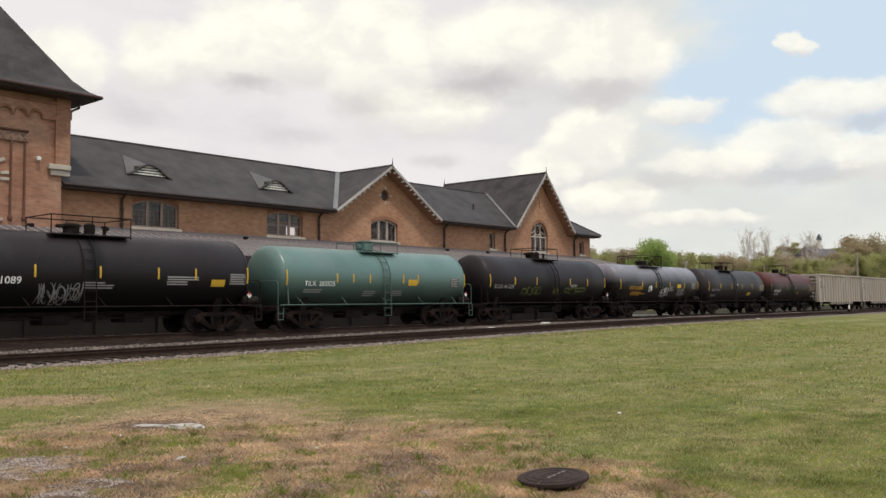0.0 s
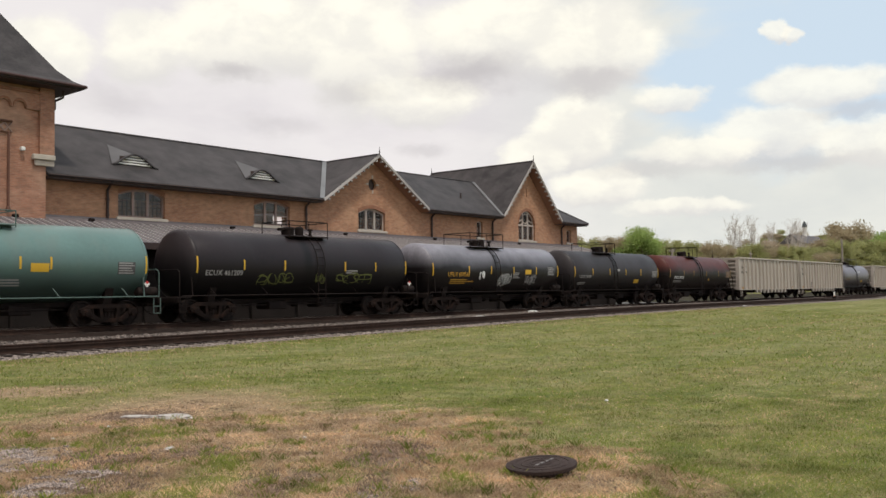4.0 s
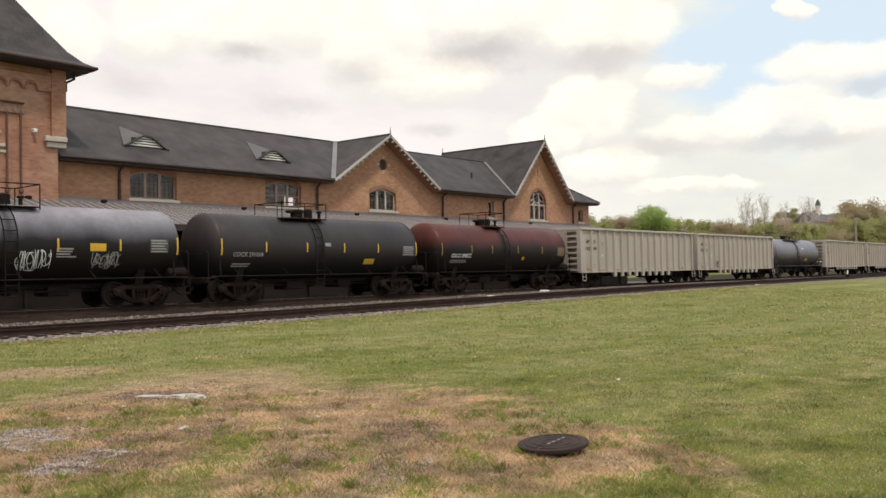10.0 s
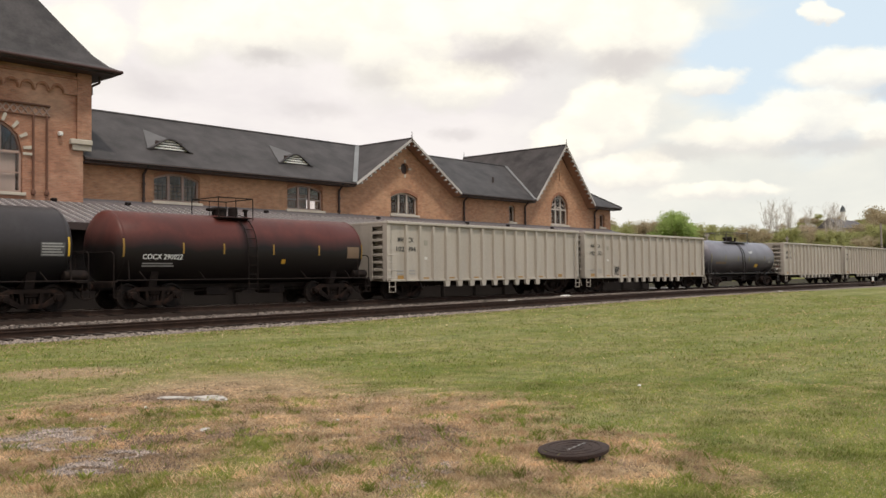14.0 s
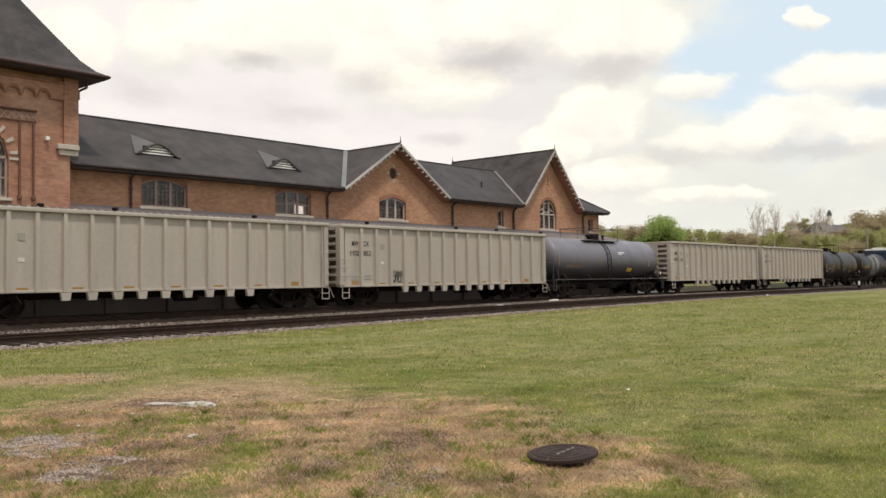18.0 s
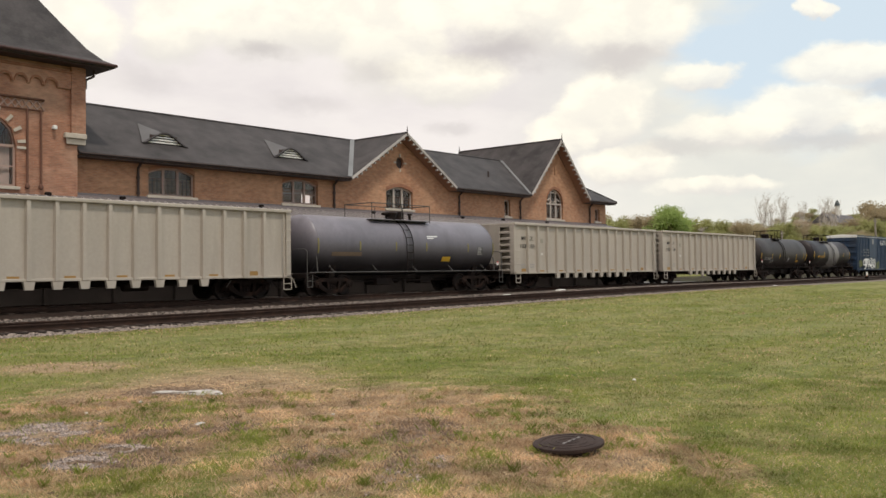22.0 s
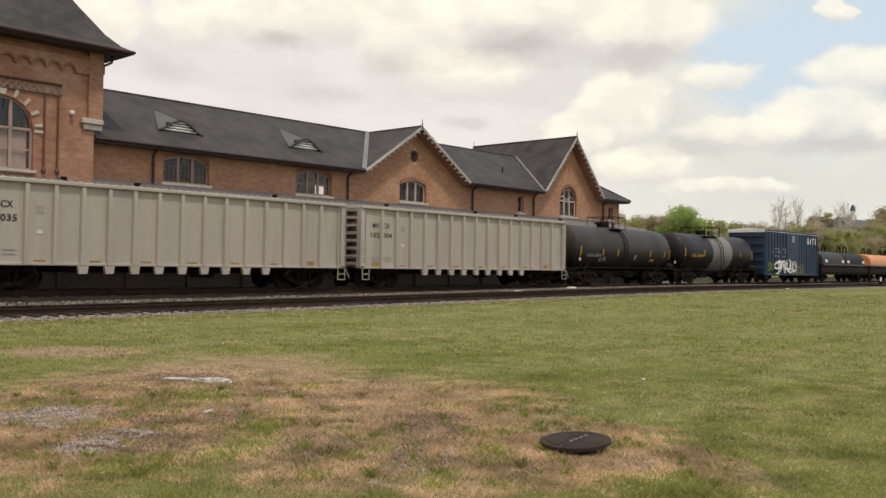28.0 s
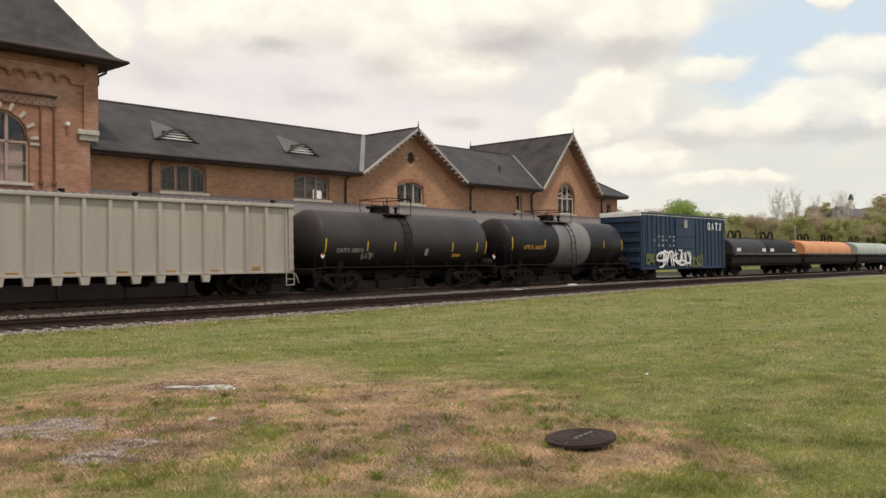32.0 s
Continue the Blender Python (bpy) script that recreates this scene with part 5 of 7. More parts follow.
def side_frame_geo(g, y):
    """A cast side frame with two windows and a spring nest."""
    t = 0.09

    def beam(pts):
        g.extrude(pts, y - t, y + t, "y")
    beam([(-1.12, 0.62), (-0.7, 0.78), (0.7, 0.78), (1.12, 0.62), (1.12, 0.5), (0.68, 0.64), (-0.68, 0.64), (-1.12, 0.5)])
    beam([(-1.12, 0.5), (-0.82, 0.6), (-0.36, 0.28), (0.36, 0.28), (0.82, 0.6), (1.12, 0.5), (0.42, 0.14), (-0.42, 0.14)])
    beam([(-0.4, 0.64), (-0.28, 0.64), (-0.24, 0.27), (-0.36, 0.27)])
    beam([(0.28, 0.64), (0.4, 0.64), (0.36, 0.27), (0.24, 0.27)])
    for s in (-1, 1):
        g.bbox(s * 0.89 - 0.17, s * 0.89 + 0.17, y - 0.13, y + 0.13, 0.36, 0.62, 0.04)
        g.lathe([(y - 0.2, 0.0), (y - 0.2, 0.1), (y + 0.1, 0.11)], "y", 10, (s * 0.89, 0, RW))


def bogie_mesh():
    g = Geo()
    for y in (-1.0, 1.0):
        side_frame_geo(g, y)
    g.bbox(-0.22, 0.22, -1.05, 1.05, 0.5, 0.72, 0.04)
    g.lathe([(0.7, 0.2), (0.86, 0.2)], "z", 12)
    return g.mesh("bogie")


def springs_mesh(y):
    g = Geo()
    for dx in (-0.13, 0.0, 0.13):
        prof = []
        for i in range(7):
            z = 0.29 + i * 0.032
            prof += [(z, 0.045), (z + 0.016, 0.062)]
        g.lathe(prof, "z", 8, (dx, y, 0))
    return g.mesh("springs", True)


WS, BG, SP = wheelset_mesh(), bogie_mesh(), (springs_mesh(-1.0), springs_mesh(1.0))
WS.materials.append(mat("wheel_steel", (0.014, 0.01, 0.009), 0.75, var=0.3, scale=(3, 25), second=(0.05, 0.03, 0.022), second_amt=0.5, spec=0.15))
BG.materials.append(BOGIE)
for q in SP:
    q.materials.append(IRON)


def add_bogie(car, x):
    b = part("bogie", BG, None, car, "rusty two-axle freight bogie")
    b.location = (x, 0, 0)
    for q in SP:
        part("spring_nest", q, None, b)
    for s in (-1, 1):
        w = part("wheelset", WS, None, b)
        w.location = (s * 0.89, 0, RW)
        WHEELS.append((w, s * 0.89))


def add_coupler(car, x, s):
    g = Geo().bbox(min(x, x + s * 0.5), max(x, x + s * 0.5), -0.09, 0.09, 0.74, 0.92, 0.02)
    g.bbox(min(x + s * 0.42, x + s * 0.66), max(x + s * 0.42, x + s * 0.66), -0.16, 0.16, 0.66, 0.96, 0.05)
    part("coupler", g, BOGIE, car)
    part("air_hose", Geo().path([(x, -0.35, 0.72), (x + s * 0.2, -0.38, 0.45), (x + s * 0.5, -0.3, 0.35), (x + s * 0.65, -0.2, 0.5)], 0.025, 6), IRON, car)


def car_base(name, label, length, group="train wagons"):
    car = thing(name, label, "rail wagon", (0, 0, 0), group)
    car["length"] = length
    return car


def bend(R, zc):
    """A flat drawing at the near side, laid on the tank's round side."""
    def f(me, off=0.008):
        for p in me.vertices:
            h = max(-R * 0.98, min(R * 0.98, p.co.z - zc))
            p.co.y = -math.sqrt(R * R - h * h) - off
        return me
    return f


FLAT = Matrix.Rotation(math.radians(90), 4, "X")


def side_text(car, text, x, z, size, material, R=None, zc=None, width=None, y=None, name="lettering", bold=0.012):
    ob = lettering(text, size, material, car, Matrix.Translation((x, y or 0, z)) @ FLAT, name, width, bold)
    if R:
        bend(R, zc)(ob.data)
    return ob


def side_patch(car, name, x0, x1, z0, z1, material, R=None, zc=None, y=None, off=0.007, label=""):
    n = 8 if R else 1
    P, F = [], []
    for i in range(n + 1):
        z = z0 + (z1 - z0) * i / n
        yy = y if R is None else -math.sqrt(max(0, R * R - (z - zc) ** 2)) - off
        yb = yy + off * 0.8
        P += [(x0, yy, z), (x1, yy, z), (x0, yb, z), (x1, yb, z)]
    for i in range(n):
        a, b = 4 * i, 4 * i + 4
        F += [(a, a + 1, b + 1, b), (a, b, b + 2, a + 2), (a + 1, a + 3, b + 3, b + 1)]
    return part(name, Geo().add(P, F), material, car, label)


def scribble(car, x0, x1, z0, z1, material, R=None, zc=None, y=None, seed=1, strokes=9, w=0.03, name="graffiti", off=0.009):
    """Spray-paint arcs, loops and slashes without any letters."""
    rng = random.Random(seed)
    g = Geo()
    step, hz = (x1 - x0) / strokes, (z1 - z0) / 2
    lift = 0.0
    for i in range(strokes):
        cx, cz = x0 + step * (i + 0.5), (z0 + z1) / 2 + rng.uniform(-0.12, 0.12) * hz
        for k in range(3):
            kind = rng.random()
            if kind < 0.6:
                # a round or oval sweep
                ra, rb = step * rng.uniform(0.45, 0.95), hz * rng.uniform(0.4, 0.95)
                a0, sw = rng.uniform(0, 6.28), rng.uniform(2.6, 6.0) * rng.choice((-1, 1))
                ox, oz, tilt = rng.uniform(-0.3, 0.3) * step, rng.uniform(-0.3, 0.3) * hz, rng.uniform(-0.4, 0.4)
                pts = [(cx + ox + ra * math.cos(a0 + sw * q / 12) + tilt * rb * math.sin(a0 + sw * q / 12), cz + oz + rb * math.sin(a0 + sw * q / 12)) for q in range(13)]
            else:
                # a slash with a hooked end
                sx, ex, lean = rng.uniform(-0.5, 0.5) * step, rng.uniform(-0.5, 0.5) * step, rng.uniform(-0.3, 0.3) * step
                pts = [(cx + sx + (ex - sx) * q / 8 + lean * math.sin(q / 8 * 3.1), cz - hz * 0.9 + 1.8 * hz * q / 8) for q in range(9)]
            pts = [(min(x1, max(x0, px)), min(z1, max(z0, pz))) for px, pz in pts]
            lift += 0.0004
            P = []
            n = len(pts) - 1
            for q, (px, pz) in enumerate(pts):
                b, a = pts[min(q + 1, n)], pts[max(q - 1, 0)]
                d = Vector((b[0] - a[0], b[1] - a[1]))
                d = d.normalized() if d.length > 1e-6 else Vector((1, 0))
                ww = w * (0.6 + 0.5 * math.sin(math.pi * q / n))
                for e in (-1, 1):
                    ux, uz = px - e * d.y * ww, pz + e * d.x * ww
                    base = y if R is None else -math.sqrt(max(0.01, R * R - (uz - zc) ** 2)) - off
                    P.append((ux, base - lift, uz))
            g.add(P, [(2 * q, 2 * q + 1, 2 * q + 3, 2 * q + 2) for q in range(n)])
    return part(name, g, material, car, "sprayed graffiti loops")


def tank_car(label, L, body, strip=None, R=1.38, zc=2.23, belly=None, dome="open", bars=(), rail_mat=None, side_rail=True, ladder=0.4, band=None, tall=0.0, dx=0.0, rails=(-0.95, 1.3), end=0.72, low=0.0):
    """A tank wagon; returns it and its shell half-length."""
    car = car_base("tank_wagon", label, L)
    h = L / 2 - end
    hd = 0.42
    prof = [(-h, 0.0), (-h + 0.02, R * 0.4), (-h + 0.1, R * 0.68), (-h + 0.2, R * 0.86), (-h + 0.32, R * 0.96), (-h + hd, R)]
    n = 7
    mid = [(-h + hd + (2 * h - 2 * hd) * i / n, R) for i in range(1, n)]
    full = prof + mid + [(-a, r) for a, r in reversed(prof)]
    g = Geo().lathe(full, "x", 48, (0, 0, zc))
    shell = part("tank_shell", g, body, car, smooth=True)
    for i in (-1, 1):
        x = i * (h - hd - 0.03)
        part("head_seam", Geo().lathe([(x - 0.025, R + 0.001), (x - 0.025, R + 0.006), (x + 0.025, R + 0.006), (x + 0.025, R + 0.001)], "x", 40, (0, 0, zc)), body, car, smooth=True)
    if band:
        x0, x1, bm = band
        part("painted_band", Geo().lathe([(x0, R + 0.002), (x0, R + 0.006), (x1, R + 0.006), (x1, R + 0.002)], "x", 48, (0, 0, zc)), bm, car, "paler grey painted band", smooth=True)
    rm = rail_mat or IRON
    # underframe
    part("stub_sill", Geo().bbox(-L / 2 + 0.35, L / 2 - 0.35, -0.25, 0.25, 0.68, 0.95, 0.03), IRON, car)
    for s in (-1, 1):
        x = s * (L / 2 - 2.25)
        part("saddle", Geo().extrude([(-0.9, 0.8), (0.9, 0.8), (1.08, 1.36), (0.85, 1.16), (0.5, 0.98), (0, 0.9), (-0.5, 0.98), (-0.85, 1.16), (-1.08, 1.36)], x - 0.16, x + 0.16, "x"), IRON, car)
        a, b = sorted((s * (h - 0.15), s * (L / 2 - 0.42)))
        part("end_platform", Geo().bbox(a, b, -1.42, 1.42, 0.96, 1.02, 0.015), IRON, car)
        part("end_sill", Geo().bbox(min(s * (L / 2 - 0.5), s * (L / 2 - 0.36)), max(s * (L / 2 - 0.5), s * (L / 2 - 0.36)), -1.42, 1.42, 0.78, 1.0, 0.02), IRON, car)
        xe = s * (L / 2 - 0.45)
        part("end_railing", Geo().path([(xe, -1.4, 1.0), (xe, -1.4, 1.95), (xe, -1.25, 2.05), (xe, 1.25, 2.05), (xe, 1.4, 1.95), (xe, 1.4, 1.0)], 0.022, 6), rm, car)
        for y in (-1.45, 1.45):
            part("step_ladder", Geo().path([(xe - s * 0.25, y, 0.98), (xe - s * 0.25, y, 0.42), (xe + 0.03 * s, y, 0.42), (xe + 0.03 * s, y, 0.98)], 0.02, 6).tube((xe - s * 0.25, y, 0.68), (xe + 0.03 * s, y, 0.68), 0.018, 6), rm, car)
        add_bogie(car, s * (L / 2 - 2.25))
        add_coupler(car, s * (L / 2 - 0.5), s)
        part("brace", Geo().tube((s * (L / 2 - 1.05), -1.38, 1.02), (s * (L / 2 - 1.05), -1.3, 1.75), 0.03, 6), rm, car)
    if side_rail:
        for y in (-1.5, 1.5):
            part("side_handrail", Geo().tube((-L / 2 + 0.5, y, 1.04), (L / 2 - 0.5, y, 1.04), 0.024, 6), rm, car)
            for i in range(5):
                x = -h + 1.2 + i * (2 * h - 2.4) / 4
                part("handrail_stay", Geo().tube((x, y, 1.04), (x - 0.15, y * 0.86, 1.35), 0.018, 6), rm, car)
    part("bottom_outlet", Geo().lathe([(0.5, 0.12), (0.62, 0.2), (0.95, 0.2)], "z", 10, (0.1, 0, 0)).tube((-0.35, 0, 0.72), (0.5, 0, 0.72), 0.07, 8), IRON, car)
    part("brake_cylinder", Geo().lathe([(-0.42, 0.0), (-0.4, 0.17), (-0.36, 0.19), (0.36, 0.19), (0.4, 0.17), (0.42, 0.0)], "x", 14, (L / 2 - 0.78, -1.05, 1.22)), IRON, car, smooth=True)
    part("underframe_gear", Geo().bbox(-1.9, -0.9, -0.7, 0.2, 0.42, 0.75, 0.04).bbox(1.3, 2.1, -0.5, 0.5, 0.45, 0.8, 0.04).tube((-3.2, -0.5, 0.62), (3.2, -0.5, 0.62), 0.03, 6), IRON, car)
    top = zc + R
    # manway and top platform
    if dome == "box":
        d = part("dome_housing", Geo().bbox(dx - 0.3, dx + 0.3, -0.35, 0.35, top - 0.04, top + 0.4, 0.06), body, car, "square-sided dome housing")
        part("dome_lid", Geo().bbox(dx - 0.33, dx + 0.33, -0.38, 0.38, top + 0.4, top + 0.46, 0.02), body, d)
        part("dome_lug", Geo().bbox(dx - 0.46, dx - 0.29, -0.1, 0.1, top + 0.1, top + 0.3, 0.03), body, d)
    else:
        d = part("manway", Geo().lathe([(top - 0.05, 0.28), (top + 0.24, 0.28), (top + 0.24, 0.34), (top + 0.3, 0.34), (top + 0.36, 0.2), (top + 0.37, 0.0)], "z", 14, (dx - 0.25, 0, 0)), IRON, car, smooth=True)
        part("valve_box", Geo().lathe([(top - 0.05, 0.2), (top + 0.34, 0.2), (top + 0.4, 0.12), (top + 0.4, 0.0)], "z", 12, (dx + 0.5, 0.1, 0)), IRON, d, smooth=True)
        part("relief_valve", Geo().lathe([(top - 0.03, 0.07), (top + 0.22, 0.07), (top + 0.22, 0.12), (top + 0.3, 0.12), (top + 0.3, 0.0)], "z", 10, (dx + 0.95, -0.15, 0)), IRON, d, smooth=True)
        part("lid_arm", Geo().bbox(dx - 0.8, dx - 0.3, -0.12, 0.12, top + 0.18, top + 0.3, 0.03), IRON, d)
    part("top_walkway", Geo().bbox(rails[0], rails[1], -0.95, -0.45, top - 0.14, top - 0.1, 0.01).bbox(rails[0], rails[1], 0.45, 0.95, top - 0.14, top - 0.1, 0.01), rm, car)
    if rails:
        lift = (0.55 if dome != "box" else 0.36) + tall
        for y in (-0.92, 0.92):
            g = Geo().path([(rails[0], y, top - 0.2), (rails[0], y, top + lift), (rails[1], y, top + lift), (rails[1], y, top - 0.2)], 0.022, 6)
            g.tube((sum(rails) / 2, y, top - 0.2), (sum(rails) / 2, y, top + lift), 0.018, 6)
            part("top_railing", g, rm, car)
        for x in rails:
            part("railing_end", Geo().tube((x, -0.92, top + lift), (x, 0.92, top + lift), 0.02, 6), rm, car)
    if ladder is not None:
        g = Geo()
        for xo in (ladder - 0.22, ladder + 0.22):
            pts = []
            for i in range(9):
                t = math.radians(8 + i * 15)
                pts.append((xo, -(R + 0.07) * math.sin(t), zc + (R + 0.07) * math.cos(t)))
            pts += [(xo, -(R + 0.09), 1.9), (xo, -(R + 0.09), 0.5)]
            pts = [p for p in pts if p[2] > 1.95] + pts[-2:]
            g.path(pts, 0.02, 6)
        z = 0.5
        while z < zc + 0.9:
            y = -(R + 0.09) if z < zc else -math.sqrt((R + 0.07) ** 2 - (z - zc) ** 2)
            g.tube((ladder - 0.22, y, z), (ladder + 0.22, y, z), 0.016, 6)
            z += 0.36
        part("side_ladder", g, IRON if body is not TEAL else rm, car)
    for x in bars:
        side_patch(car, "reflector_strip", x - 0.036, x + 0.036, zc - 0.22 - low, zc + 0.2 - low, strip or YELLOW, R, zc)
    for x in (-h + hd - 0.02, h - hd + 0.02):
        side_patch(car, "reflector_strip", x - 0.036, x + 0.036, zc - 0.35 - low, zc + 0.3 - low, strip or YELLOW, R, zc)
    return car, h


def data_block(car, x, z, w, rows, material, R, zc, seed=3, size=0.05):
    """Small stencilled lines too fine to read."""
    rng = random.Random(seed)
    for i in range(rows):
        ww = w * rng.uniform(0.6, 1.0)
        side_patch(car, "stencil_line", x, x + ww, z - i * size * 1.8, z - i * size * 1.8 + size, material, R, zc, off=0.006)


def panel(car, x0, x1, z0, z1, R, zc):
    """A stencilled data panel: a dull ground with fine pale lines."""
    p = side_patch(car, "data_panel", x0, x1, z0, z1, PANELDARK, R, zc, off=0.005)
    n = 5
    for i in range(n):
        a = z0 + (z1 - z0) * (i + 0.3) / n
        side_patch(car, "stencil_line", x0 + 0.04, x1 - 0.04 - 0.06 * (i % 3), a, a + 0.045, GREYPAINT, R, zc, off=0.009)
    return p


PANELDARK = mat("panel_dull", (0.075, 0.072, 0.072), 0.6, var=0.2, bump=0)


def placard(car, x, z, y=-1.5):
    m = Matrix.Translation((x, y, z)) @ Matrix.Rotation(math.radians(45), 4, "Y")
    p = part("placard", Geo().box(-0.085, 0.085, -0.01, 0.01, -0.085, 0.085, m), WHITE, car, "white and red diamond placard")
    m2 = Matrix.Translation((x, y - 0.012, z + 0.06)) @ Matrix.Rotation(math.radians(45), 4, "Y")
    part("placard_mark", Geo().box(-0.05, 0.05, -0.004, 0.004, -0.05, 0.05, m2), PLACRED, p)


PLACRED = mat("placard_red", (0.5, 0.04, 0.04), 0.5, var=0.1, bump=0)
GREYPAINT = mat("stencil_grey", (0.3, 0.29, 0.28), 0.6, var=0.2, bump=0)
TRAIN = []   # wagon, place along the line at the start


def place(car, s):
    TRAIN.append((car, s))
    return car


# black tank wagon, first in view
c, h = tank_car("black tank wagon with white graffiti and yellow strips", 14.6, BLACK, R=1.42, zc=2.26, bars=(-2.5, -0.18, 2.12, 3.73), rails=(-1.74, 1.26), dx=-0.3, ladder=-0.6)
side_text(c, "1089", -3.3, 1.92, 0.34, PAINTW, 1.42, 2.26, width=0.67, bold=0.005)
scribble(c, -2.36, -0.77, 1.12, 1.86, GREYPAINT, 1.42, 2.26, seed=5, strokes=8, w=0.016)
data_block(c, -0.8, 1.85, 1.25, 3, GREYPAINT, 1.42, 2.26, 1)
data_block(c, 2.5, 2.1, 1.4, 4, GREYPAINT, 1.42, 2.26, 2)
side_patch(c, "warning_label", 4.46, 5.09, 1.78, 2.05, YELLOW, 1.42, 2.26)
panel(c, 5.31, 6.1, 1.85, 2.3, 1.42, 2.26)
placard(c, 6.2, 1.45)
place(c, 16.73)
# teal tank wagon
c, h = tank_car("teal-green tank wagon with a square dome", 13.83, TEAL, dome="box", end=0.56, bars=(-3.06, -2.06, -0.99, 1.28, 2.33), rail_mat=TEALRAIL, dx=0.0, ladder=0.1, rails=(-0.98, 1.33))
side_text(c, "TILX  263525", -4.07, 1.95, 0.3, PAINTW, 1.38, 2.23, width=1.77, bold=0.003)
data_block(c, -4.95, 1.66, 1.5, 2, GREYPAINT, 1.38, 2.23, 4)
data_block(c, 0.6, 1.62, 0.8, 3, GREYPAINT, 1.38, 2.23, 5)
data_block(c, -1.32, 1.6, 0.85, 3, GREYPAINT, 1.38, 2.23, 6)
side_patch(c, "warning_label", 1.63, 2.26, 1.92, 2.21, YELLOW, 1.38, 2.23)
panel(c, 4.81, 5.5, 1.85, 2.3, 1.38, 2.23)
placard(c, 5.9, 1.5)
place(c, 30.95)
# long black tank wagon
c, h = tank_car("black tank wagon with olive graffiti along its side", 14.6, BLACK, R=1.42, zc=2.28, bars=(-3.78, -1.63, 1.93, 3.93), end=0.85)
side_text(c, "ECUX 461209", -4.75, 1.93, 0.29, GREYPAINT, 1.42, 2.28, width=1.8, bold=0.004)
scribble(c, -3.05, -1.1, 1.45, 1.95, PAINTGREEN, 1.42, 2.28, seed=8, strokes=5, w=0.02)
scribble(c, 0.2, 0.75, 1.5, 2.0, PAINTGREEN, 1.42, 2.28, seed=9, strokes=2, w=0.022)
scribble(c, 1.45, 3.7, 1.5, 2.0, PAINTGREEN, 1.42, 2.28, seed=10, strokes=3, w=0.02)
data_block(c, 2.0, 2.05, 1.0, 2, GREYPAINT, 1.42, 2.28, 7)
placard(c, 6.2, 1.5)
place(c, 45.16)
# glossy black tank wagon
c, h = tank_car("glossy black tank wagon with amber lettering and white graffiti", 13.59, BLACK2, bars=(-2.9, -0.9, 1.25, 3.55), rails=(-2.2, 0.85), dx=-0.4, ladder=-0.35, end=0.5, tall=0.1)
side_text(c, "UTLX 650565", -3.75, 1.96, 0.32, PAINTY, 1.38, 2.23, width=1.86, bold=0.004)
data_block(c, -4.4, 1.66, 2.0, 3, PAINTY, 1.38, 2.23, 8)
scribble(c, -1.95, -1.5, 1.7, 2.15, PAINTW, 1.38, 2.23, seed=12, strokes=2, w=0.03)
scribble(c, -0.17, 1.02, 1.35, 2.05, PAINTW, 1.38, 2.23, seed=13, strokes=6, w=0.015)
scribble(c, 2.5, 3.6, 1.4, 2.0, GREYPAINT, 1.38, 2.23, seed=14, strokes=6, w=0.015)
data_block(c, 1.2, 2.05, 0.75, 4, GREYPAINT, 1.38, 2.23, 9)
side_patch(c, "warning_label", 2.4, 3.0, 2.0, 2.27, YELLOW, 1.38, 2.23)
panel(c, 4.75, 5.5, 1.95, 2.45, 1.38, 2.23)
place(c, 59.25)
# dull black tank wagon
# charcoal tank: its belly shade is in the colour as well
c, h = tank_car("dull charcoal tank wagon with yellow strips", 13.71, mat("tank_charcoal", (0.034, 0.028, 0.029), 0.48, var=0.3, scale=(0.5, 7), streak=True, second=(0.045, 0.041, 0.043), second_amt=0.5, bump=0.02, spec=0.24, drip=((0.01, 0.009, 0.009), -0.5, 0.3, 0.7), soot_shade=((0.012, 0.0105, 0.011), 2.0, 0.6)), bars=(-3.52, -1.29, 0.91, 3.08), rail_mat=IRON, rails=(-2.3, 0.22), dx=-0.45, ladder=-0.63)
side_text(c, "COCX 291004", -4.43, 1.9, 0.25, GREYPAINT, 1.38, 2.23, width=1.5, bold=0.004)
side_patch(c, "warning_label", 2.24, 2.9, 1.48, 1.73, YELLOW, 1.38, 2.23)
data_block(c, -5.15, 1.5, 1.1, 2, GREYPAINT, 1.38, 2.23, 10)
side_patch(c, "stencil_patch", -0.26, 0.07, 2.28, 2.43, GREYPAINT, 1.38, 2.23)
panel(c, 4.77, 5.6, 1.87, 2.34, 1.38, 2.23)
place(c, 72.9)
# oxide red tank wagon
c, h = tank_car("oxide-red tank wagon with an oil-dark belly, shade painted in", 13.24, REDB, bars=(-3.35, -1.55, 0.85, 3.27), strip=mat("dull_strip", (0.26, 0.15, 0.03), 0.6, var=0.2, bump=0), rail_mat=IRON, tall=0.12, end=0.45, rails=(-1.5, 0.15), dx=-0.6, ladder=-0.25)
side_text(c, "COCX 290022", -4.2, 1.88, 0.27, PAINTW, 1.38, 2.23, width=1.65, bold=0.004)
data_block(c, -5.0, 1.62, 1.6, 2, GREYPAINT, 1.38, 2.23, 11)
side_patch(c, "data_panel", 4.9, 5.6, 1.9, 2.4, mat("faded_panel", (0.17, 0.11, 0.07), 0.7, var=0.2, bump=0), 1.38, 2.23)
side_patch(c, "warning_label", 1.3, 1.5, 1.65, 1.83, PAINTY, 1.38, 2.23)
place(c, 86.4)


